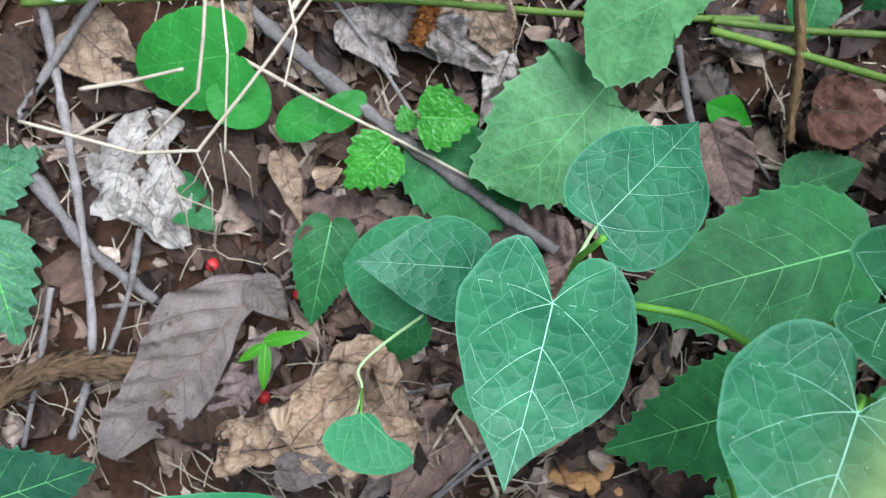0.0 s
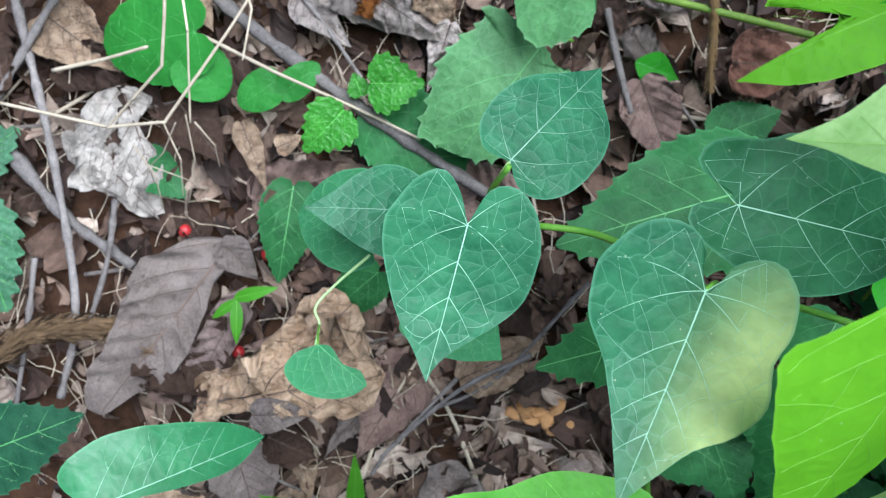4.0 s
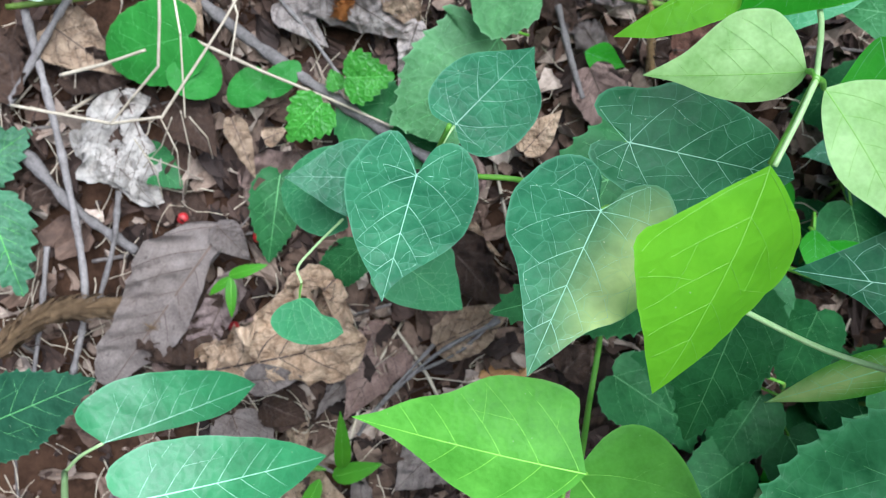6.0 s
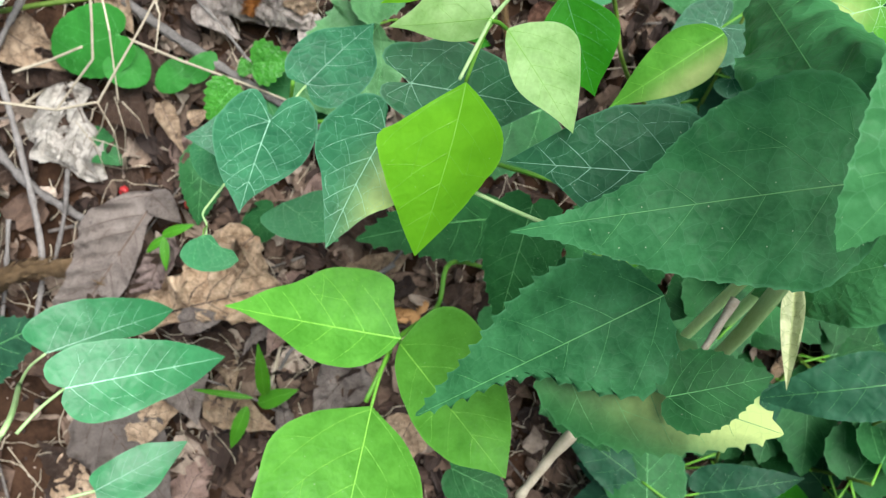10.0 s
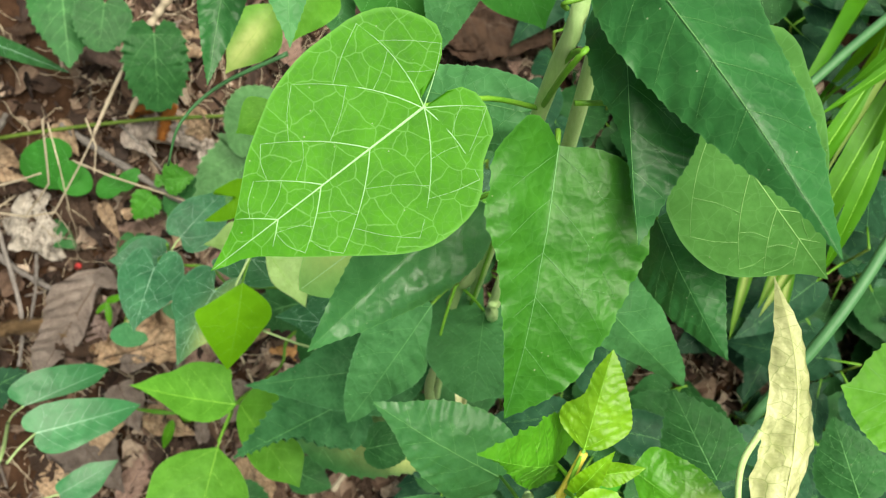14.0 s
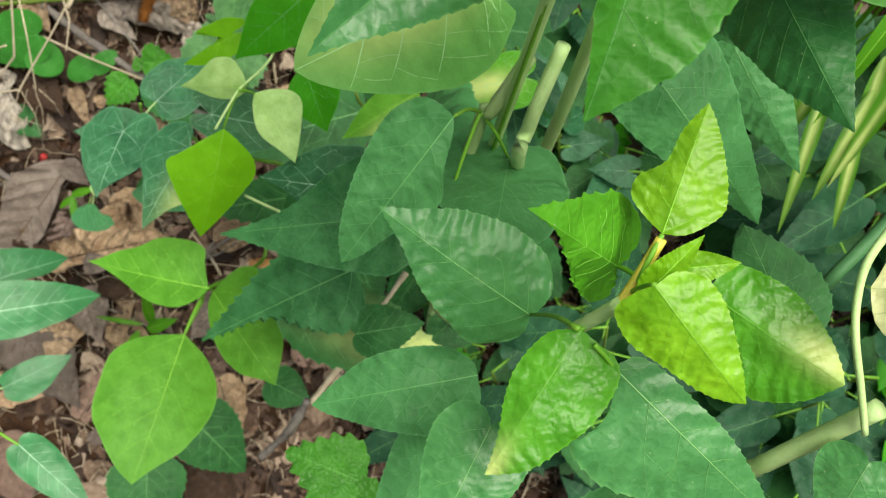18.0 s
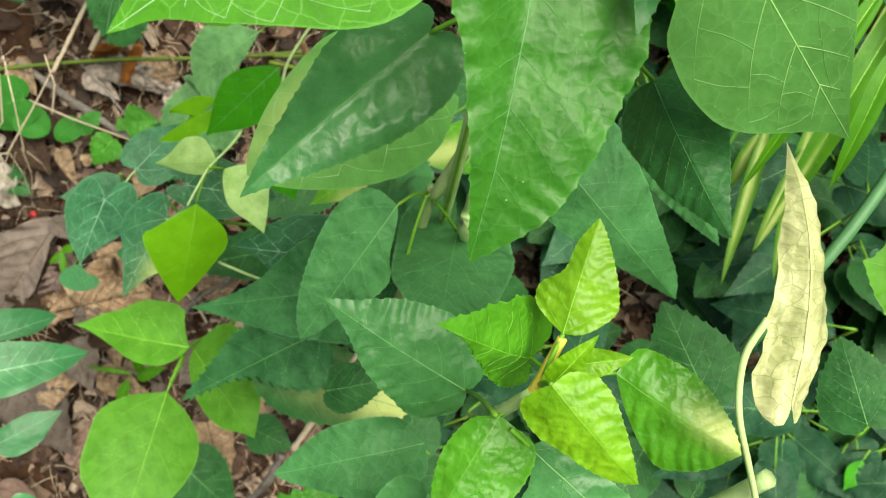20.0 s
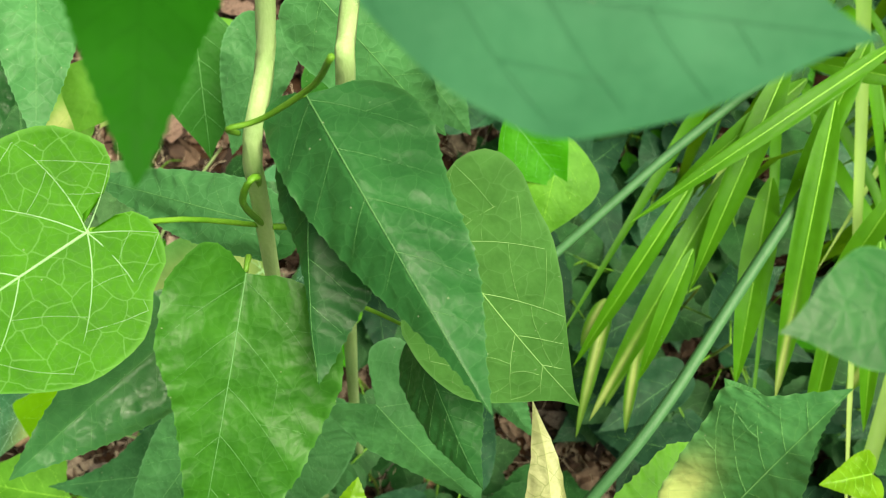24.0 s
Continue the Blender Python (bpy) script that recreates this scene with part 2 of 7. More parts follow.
MAT = {
    "heart": leaf_material("dark_heart_leaf", (0.015, 0.096, 0.040), (0.035, 0.152, 0.066), (0.19, 0.42, 0.26), (0.08, 0.34, 0.09), net=1.8, net_amount=0.28, gloss=0.46, shine=0.22, mottle=1.0, glow=0.16, bump=0.3, fine_net=0.15),
    "heartd": leaf_material("shaded_heart_leaf", (0.019, 0.107, 0.043), (0.039, 0.158, 0.064), (0.20, 0.44, 0.26), (0.08, 0.32, 0.08), net=1.6, net_amount=0.16, gloss=0.45, shine=0.2, mottle=0.9, glow=0.15, bump=0.25),
    "heartp": leaf_material("pale_heart_leaf", (0.040, 0.205, 0.075), (0.068, 0.28, 0.11), (0.19, 0.43, 0.22), (0.2, 0.55, 0.12), net=1.9, net_amount=0.5, gloss=0.5, shine=0.25, glow=0.3, bump=0.25),
    "climb": leaf_material("light_heart_leaf", (0.049, 0.286, 0.006), (0.095, 0.417, 0.014), (0.27, 0.62, 0.17), (0.18, 0.7, 0.03), net=1.6, net_amount=0.42, gloss=0.5, shine=0.18, mottle=0.8, glow=0.4, fine_net=0.2),
    "climbo": leaf_material("olive_heart_leaf", (0.07, 0.255, 0.048), (0.112, 0.335, 0.078), (0.20, 0.45, 0.15), (0.2, 0.55, 0.06), net=1.6, net_amount=0.3, gloss=0.48, shine=0.3, mottle=0.8, glow=0.35, fine_net=0.15),
    "leaflet": leaf_material("bright_leaflet", (0.105, 0.36, 0.007), (0.17, 0.46, 0.014), (0.23, 0.52, 0.05), (0.38, 0.72, 0.01), net=2.2, net_amount=0.08, gloss=0.55, shine=0.15, glow=0.4),
    "leaflet2": leaf_material("seedling_leaflet", (0.080, 0.325, 0.022), (0.145, 0.43, 0.050), (0.2, 0.48, 0.09), (0.3, 0.62, 0.04), net=2.2, net_amount=0.10, gloss=0.45, shine=0.15, mottle=0.9, glow=0.35),
    "roundg": leaf_material("round_herb_leaf", (0.020, 0.140, 0.015), (0.038, 0.204, 0.029), (0.08, 0.3, 0.06), (0.12, 0.42, 0.04), net=2.2, net_amount=0.12, gloss=0.5, shine=0.15, glow=0.15),
    "leafletp": leaf_material("pale_leaflet", (0.3, 0.62, 0.13), (0.6, 0.86, 0.36), (0.56, 0.76, 0.34), (0.5, 0.8, 0.2), net=2.2, net_amount=0.10, gloss=0.45, shine=0.3, mottle=1.0, glow=0.5),
    "leafletd": leaf_material("green_leaflet", (0.025, 0.24, 0.006), (0.05, 0.33, 0.012), (0.14, 0.45, 0.06), (0.2, 0.6, 0.02), net=2.2, net_amount=0.15, gloss=0.5, shine=0.15, glow=0.35),
    "long": leaf_material("long_leaf", (0.021, 0.158, 0.050), (0.044, 0.223, 0.081), (0.15, 0.40, 0.19), (0.12, 0.45, 0.08), net=1.6, net_amount=0.14, gloss=0.42, shine=0.45, mottle=0.9, glow=0.25),
    "tserr": leaf_material("herb_leaf", (0.01, 0.112, 0.006), (0.056, 0.255, 0.022), (0.10, 0.33, 0.07), (0.14, 0.5, 0.02), net=2.6, net_amount=0.25, gloss=0.42, shine=0.34, mottle=0.6, bump=0.3, glow=0.2, groove=0.085, rough_mid=0.15),
    "tdark": leaf_material("dark_herb_leaf", (0.009, 0.088, 0.018), (0.036, 0.178, 0.045), (0.10, 0.30, 0.10), (0.12, 0.42, 0.04), net=2.6, net_amount=0.25, gloss=0.42, shine=0.32, mottle=0.6, bump=0.3, glow=0.15, groove=0.09, rough_mid=0.15),
    "neard": leaf_material("near_dark_leaf", (0.004, 0.075, 0.002), (0.010, 0.115, 0.004), (0.02, 0.14, 0.01), (0.05, 0.3, 0.01), net=1.0, net_amount=0.0, gloss=0.6, shine=0.08, bump=0.1, glow=0.2),
    "silver": leaf_material("silvery_pale_leaf", (0.40, 0.54, 0.40), (0.58, 0.69, 0.56), (0.62, 0.72, 0.58), (0.5, 0.7, 0.4), net=2.0, net_amount=0.12, gloss=0.5, shine=0.3, mottle=0.9, glow=0.3),
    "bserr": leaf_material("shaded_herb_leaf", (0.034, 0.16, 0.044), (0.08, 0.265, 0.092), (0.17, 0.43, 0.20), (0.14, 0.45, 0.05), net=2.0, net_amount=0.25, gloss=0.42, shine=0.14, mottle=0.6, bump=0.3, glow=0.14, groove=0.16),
    # darker copy of the herb leaf above, with shade put into its colours
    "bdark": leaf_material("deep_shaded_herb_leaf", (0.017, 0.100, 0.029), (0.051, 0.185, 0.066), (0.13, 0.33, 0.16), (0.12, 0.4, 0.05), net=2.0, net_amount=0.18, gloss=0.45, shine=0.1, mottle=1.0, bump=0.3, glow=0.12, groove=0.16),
    "yserr": leaf_material("young_herb_leaf", (0.022, 0.165, 0.04), (0.09, 0.305, 0.1), (0.17, 0.42, 0.13), (0.25, 0.6, 0.05), net=2.2, net_amount=0.25, gloss=0.36, shine=0.5, mottle=0.6, bump=0.27, glow=0.28, groove=0.1),
    "shootd": leaf_material("green_shoot_leaf", (0.040, 0.245, 0.010), (0.095, 0.36, 0.022), (0.19, 0.48, 0.06), (0.3, 0.7, 0.02), net=2.6, net_amount=0.14, gloss=0.38, shine=0.45, mottle=0.9, bump=0.25, glow=0.35, rough_mid=0.7, groove=0.17),
    "ybright": leaf_material("shoot_leaf", (0.109, 0.338, 0.007), (0.218, 0.473, 0.021), (0.32, 0.55, 0.06), (0.42, 0.75, 0.01), net=2.4, net_amount=0.12, gloss=0.38, shine=0.45, mottle=1.0, bump=0.25, glow=0.38, rough_mid=0.5, groove=0.2),
    "serr": leaf_material("low_serrate_leaf", (0.013, 0.082, 0.020), (0.033, 0.140, 0.039), (0.10, 0.29, 0.11), (0.12, 0.42, 0.06), net=2.0, net_amount=0.2, gloss=0.5, shine=0.15, mottle=1.0, bump=0.2, glow=0.15, groove=0.16),
    "sdark": leaf_material("dark_low_leaf", (0.011, 0.055, 0.026), (0.025, 0.090, 0.044), (0.07, 0.19, 0.10), (0.08, 0.25, 0.07), net=2.0, net_amount=0.12, gloss=0.5, shine=0.12, mottle=1.0, bump=0.2, glow=0.1, groove=0.12),
    "sdull": leaf_material("dull_low_leaf", (0.030, 0.095, 0.045), (0.062, 0.165, 0.082), (0.16, 0.34, 0.20), (0.1, 0.35, 0.08), net=2.2, net_amount=0.35, gloss=0.5, shine=0.15, mottle=1.0, bump=0.3, glow=0.15, groove=0.25),
    "spale": leaf_material("pale_low_leaf", (0.055, 0.175, 0.055), (0.115, 0.285, 0.105), (0.27, 0.46, 0.25), (0.2, 0.45, 0.1), net=1.8, net_amount=0.3, gloss=0.5, shine=0.2, mottle=1.0, bump=0.28, glow=0.2, groove=0.16),
    "mint": leaf_material("glossy_mint_leaf", (0.028, 0.175, 0.014), (0.068, 0.28, 0.032), (0.14, 0.42, 0.07), (0.25, 0.6, 0.03), net=3.0, net_amount=0.2, gloss=0.27, shine=0.2, bump=0.4, mottle=0.9, glow=0.3, rough_mid=0.4, groove=0.35),
    "grass": leaf_material("grass_blade", (0.042, 0.225, 0.006), (0.090, 0.32, 0.014), (0.16, 0.42, 0.05), (0.35, 0.65, 0.02), net=0.5, net_amount=0.0, gloss=0.5, shine=0.3, glow=0.38),
    "stem": plain_material("green_stem", (0.08, 0.27, 0.015), (0.18, 0.40, 0.04), 120, 0.5, 0.2),
    "stemd": plain_material("olive_stem", (0.05, 0.105, 0.007), (0.135, 0.215, 0.025), 120, 0.6, 0.4),
    "palestem": plain_material("pale_stem", (0.30, 0.50, 0.17), (0.47, 0.64, 0.30), 150, 0.5, 0.3, (1, 1, 0.2)),
    "vein": plain_material("leaf_vein", (0.24, 0.46, 0.30), (0.31, 0.53, 0.37), 200, 0.5, 0.1),
    "veinl": plain_material("light_leaf_vein", (0.29, 0.60, 0.24), (0.37, 0.67, 0.31), 200, 0.5, 0.1),
    "veins": plain_material("shoot_leaf_vein", (0.11, 0.37, 0.03), (0.17, 0.46, 0.06), 200, 0.5, 0.1),
    "veinp": plain_material("pale_leaf_vein", (0.14, 0.40, 0.14), (0.2, 0.48, 0.2), 200, 0.5, 0.1),
    "veinb": plain_material("bright_leaf_vein", (0.21, 0.52, 0.04), (0.28, 0.6, 0.07), 200, 0.5, 0.1),
    "veino": plain_material("olive_leaf_vein", (0.17, 0.38, 0.10), (0.23, 0.45, 0.15), 200, 0.5, 0.1),
    "veinw": plain_material("whitish_leaf_vein", (0.42, 0.64, 0.22), (0.5, 0.7, 0.3), 200, 0.5, 0.1),
    "veinc": plain_material("yellowed_leaf_vein", (0.52, 0.60, 0.22), (0.64, 0.70, 0.32), 200, 0.5, 0.1),
    "veiny": plain_material("young_leaf_vein", (0.17, 0.43, 0.12), (0.23, 0.51, 0.17), 200, 0.5, 0.1),
    "veinm": plain_material("mint_leaf_vein", (0.10, 0.40, 0.04), (0.16, 0.5, 0.08), 200, 0.4, 0.1),
    "veing": plain_material("green_leaf_vein", (0.10, 0.32, 0.085), (0.15, 0.40, 0.13), 200, 0.5, 0.1),
    "soil": plain_material("red_brown_soil", (0.012, 0.0065, 0.004), (0.075, 0.04, 0.023), 34, 0.95, 1.0, spec=0.1),
    "twig": plain_material("grey_twig", (0.064, 0.053, 0.046), (0.23, 0.202, 0.179), 110, 0.85, 0.9, (1, 1, 0.4), 0.2),
    "bark": plain_material("weathered_twig_bark", (0.085, 0.074, 0.067), (0.271, 0.248, 0.229), 130, 0.9, 1.0, (1, 1, 0.4), 0.2),
    "straw": plain_material("dry_straw", (0.306, 0.252, 0.171), (0.504, 0.441, 0.333), 150, 0.7, 0.3, (1, 1, 0.2)),
    "fuzz": plain_material("dry_moss_cord", (0.3, 0.17, 0.06), (0.56, 0.38, 0.18), 300, 0.95, 1.0),
    "berry": plain_material("red_berry", (0.20, 0.008, 0.010), (0.34, 0.02, 0.02), 300, 0.35, 0.3, spec=0.5),
    "orange": plain_material("orange_husk", (0.30, 0.14, 0.045), (0.46, 0.26, 0.10), 200, 0.6, 0.5),
    "dgrey": dry_material("grey_dead_leaf", (0.1, 0.074, 0.061), (0.358, 0.302, 0.265), (0.12, 0.085, 0.065), crack=0.05),
    "dtan": dry_material("tan_dead_leaf", (0.293, 0.167, 0.086), (0.759, 0.586, 0.405), (0.20, 0.10, 0.045), net=0.6, crack=0.42),
    "dpink": dry_material("pinkish_dead_leaf", (0.162, 0.098, 0.076), (0.399, 0.281, 0.23), (0.09, 0.045, 0.03)),
    "dbrown": dry_material("brown_dead_leaf", (0.031, 0.017, 0.011), (0.102, 0.06, 0.038), (0.05, 0.026, 0.016)),
    "dwhite": dry_material("bleached_dead_leaf", (0.331, 0.29, 0.244), (0.552, 0.515, 0.46), (0.22, 0.18, 0.14), crack=0.35),
    "dpale": dry_material("weathered_dead_leaf", (0.276, 0.218, 0.184), (0.713, 0.632, 0.564), (0.16, 0.12, 0.10), crack=0.3),
    "drose": dry_material("rosy_dead_leaf", (0.24, 0.16, 0.14), (0.56, 0.43, 0.39), (0.13, 0.075, 0.06), crack=0.3),
    "dred": dry_material("dark_red_dead_leaf", (0.12, 0.05, 0.032), (0.29, 0.145, 0.095), (0.06, 0.02, 0.02)),
    "teal": plain_material("blue_green_culm", (0.05, 0.18, 0.065), (0.09, 0.27, 0.10), 150, 0.5, 0.2, (1, 1, 0.2)),
    "amber": plain_material("amber_shoot_node", (0.36, 0.30, 0.03), (0.54, 0.47, 0.09), 150, 0.45, 0.3),
    "cord": plain_material("brown_frond", (0.13, 0.08, 0.035), (0.34, 0.22, 0.11), 300, 0.95, 1.0),
    "orangef": plain_material("orange_frond", (0.30, 0.10, 0.015), (0.5, 0.2, 0.04), 300, 0.95, 1.0),
    "curl": leaf_material("yellowed_leaf", (0.48, 0.55, 0.22), (0.80, 0.81, 0.46), (0.16, 0.27, 0.05), (0.7, 0.7, 0.3), net=1.8, net_amount=0.6, gloss=0.45, shine=0.5, mottle=1.0, glow=0.35, bump=0.5, rough_mid=0.5),
    "nearp": leaf_material("near_pale_leaf", (0.13, 0.38, 0.080), (0.22, 0.49, 0.15), (0.22, 0.47, 0.16), (0.3, 0.7, 0.1), net=1.0, net_amount=0.05, gloss=0.5, shine=0.3, mottle=1.0, glow=0.35, bump=0.15),
    "nearm": leaf_material("near_green_leaf", (0.03, 0.165, 0.075), (0.055, 0.235, 0.115), (0.06, 0.29, 0.1), (0.1, 0.5, 0.1), net=1.0, net_amount=0.0, gloss=0.5, shine=0.3, glow=0.3, bump=0.1),
}


# ---- the ground: a bank that rises away from the camera ----
def ground_z(x, y):
    return 0.055 * (x + 0.08) * math.exp(-0.3 * x * x) + 0.602 * math.tanh((y - 0.299) / 1.2)


def ground_bump(x, y):
    v = Vector((x, y, 0))
    near = math.exp(-((x * x + y * y) / 4))
    return near * (0.010 * noise.noise(v * 9) + 0.006 * noise.noise(v * 31) + 0.004 * noise.noise(v * 85)) - 0.006


def linked(name, verts, faces, mat, smooth=True):
    me = bpy.data.meshes.new(name)
    me.from_pydata(verts, [], faces)
    if mat is not None:
        me.materials.append(mat)
    if smooth:
        me.polygons.foreach_set("use_smooth", [True] * len(me.polygons))
    return me


def ground():
    """One sheet, fine near the plants and coarse out to the horizon."""
    half = [0.0]
    step = 0.0055
    while half[-1] < 0.8:
        half.append(half[-1] + step)
    while half[-1] < 900:
        step *= 1.35
        half.append(half[-1] + step)
    axis = [-v for v in half[:0:-1]] + half
    n = len(axis)
    verts = [(x + 0.1, y + 0.25, ground_z(x + 0.1, y + 0.25) + ground_bump(x + 0.1, y + 0.25)) for y in axis for x in axis]
    faces = [(j * n + i, j * n + i + 1, (j + 1) * n + i + 1, (j + 1) * n + i) for j in range(n - 1) for i in range(n - 1)]
    tagged(new("ground", linked("ground", verts, faces, MAT["soil"])), "sloping red-brown soil bank under leaf litter", "ground", kind="structure")


ground()


# ---- builders ----
def part(name, me, parent, label=""):
    ob = new(name, me)
    ob.parent = parent
    if label:
        ob["label"] = label
    return ob


def thing(name, label, category, at=(0, 0, 0), group=""):
    ob = new(name)
    ob.location = at
    ob.empty_display_size = 0.02
    return tagged(ob, label, category, group)


def spline(points, n):
    """Catmull-Rom through the points."""
    pts = [Vector(p) for p in points]
    pts = [2 * pts[0] - pts[1]] + pts + [2 * pts[-1] - pts[-2]]
    out = []
    segs = len(pts) - 3
    for k in range(n + 1):
        u = min(k / n * segs, segs - 1e-6)
        i = int(u)
        t = u - i
        a, b, c, d = pts[i : i + 4]
        out.append(0.5 * (2 * b + (c - a) * t + (2 * a - 5 * b + 4 * c - d) * t * t + (3 * b - a - 3 * c + d) * t**3))
    return out


def even(points, n):
    """n + 1 points at even steps along a smooth line."""
    fine = spline(points, 12 * n)
    run = [0.0]
    for a, b in zip(fine, fine[1:]):
        run.append(run[-1] + (b - a).length)
    out, i = [], 0
    for k in range(n + 1):
        want = run[-1] * k / n
        while i < len(run) - 2 and run[i + 1] < want:
            i += 1
        out.append(fine[i].lerp(fine[i + 1], (want - run[i]) / max(run[i + 1] - run[i], 1e-9)))
    out[-1] = fine[-1]
    return out


def tube(points, r0, r1, mat, sides=7, knobs=0.0, n=None, name="stem"):
    """A tapering round stalk through the points, with slight knots."""
    n = n or max(4, 6 * (len(points) - 1))
    line = spline(points, n)
    verts, faces = [], []
    up = Vector((0.31, 0.17, 0.93))
    for k, p in enumerate(line):
        d = (line[min(k + 1, n)] - line[max(k - 1, 0)]).normalized()
        a = d.cross(up).normalized()
        b = d.cross(a)
        r = r0 + (r1 - r0) * k / n
        r *= 1 + knobs * noise.noise(p * 140)
        for s in range(sides):
            w = 2 * math.pi * s / sides
            verts.append(p + (a * math.cos(w) + b * math.sin(w)) * r)
    for k in range(n):
        for s in range(sides):
            s2 = (s + 1) % sides
            faces.append((k * sides + s, k * sides + s2, (k + 1) * sides + s2, (k + 1) * sides + s))
    faces.append(tuple(range(sides))[::-1])
    faces.append(tuple(n * sides + s for s in range(sides)))
    return linked(name, verts, faces, mat)


# outlines: along the midrib (0 base, 1 tip), half width (1 = widest)
OUT = {
    "heart": [(0, 0.0), (-0.10, 0.16), (-0.205, 0.42), (-0.17, 0.72), (0.0, 0.95), (0.2, 1.0), (0.42, 0.82), (0.62, 0.54), (0.8, 0.25), (0.91, 0.08), (1, 0)],
    "deepheart": [(0, 0.0), (-0.13, 0.10), (-0.26, 0.30), (-0.29, 0.54), (-0.21, 0.82), (0.0, 1.0), (0.2, 0.98), (0.42, 0.78), (0.62, 0.5), (0.8, 0.24), (0.91, 0.08), (1, 0)],
    "broad": [(0, 0.0), (-0.05, 0.12), (-0.085, 0.34), (-0.05, 0.68), (0.08, 0.95), (0.22, 1.0), (0.40, 0.89), (0.58, 0.67), (0.75, 0.42), (0.89, 0.18), (1, 0)],
    "wideheart": [(0, 0.0), (-0.06, 0.06), (-0.145, 0.19), (-0.185, 0.42), (-0.14, 0.72), (0.03, 0.96), (0.2, 1.0), (0.42, 0.86), (0.62, 0.60), (0.8, 0.30), (0.91, 0.11), (1, 0)],
    "ovate": [(0, 0.0), (-0.035, 0.24), (-0.015, 0.56), (0.09, 0.89), (0.24, 1.0), (0.42, 0.90), (0.61, 0.64), (0.79, 0.34), (0.92, 0.11), (1, 0)],
    "jagged": [(0, 0.0), (-0.06, 0.22), (-0.04, 0.6), (0.12, 0.95), (0.3, 1.0), (0.5, 0.88), (0.68, 0.62), (0.83, 0.36), (0.94, 0.14), (1, 0)],
    "leaflet": [(0, 0.0), (0.03, 0.2), (0.15, 0.6), (0.30, 0.92), (0.43, 1.0), (0.6, 0.80), (0.77, 0.45), (0.89, 0.18), (0.96, 0.06), (1, 0)],
    "leafbroad": [(0, 0.0), (0.01, 0.22), (0.10, 0.62), (0.23, 0.92), (0.37, 1.0), (0.54, 0.87), (0.72, 0.56), (0.87, 0.24), (0.95, 0.08), (1, 0)],
    "long": [(0, 0.0), (-0.05, 0.25), (-0.03, 0.65), (0.1, 0.97), (0.3, 1.0), (0.52, 0.84), (0.72, 0.56), (0.89, 0.24), (1, 0)],
    "round": [(0, 0.0), (-0.12, 0.2), (-0.14, 0.55), (0.05, 0.9), (0.35, 1.0), (0.65, 0.85), (0.88, 0.5), (0.98, 0.2), (1, 0)],
    "kidney": [(0, 0.0), (-0.04, 0.35), (0.06, 0.82), (0.35, 1.0), (0.66, 0.88), (0.88, 0.5), (0.98, 0.2), (1, 0)],
    "blade": [(0, 0.15), (0.08, 0.6), (0.2, 0.9), (0.35, 1.0), (0.55, 0.9), (0.75, 0.6), (0.9, 0.28), (1, 0)],
}
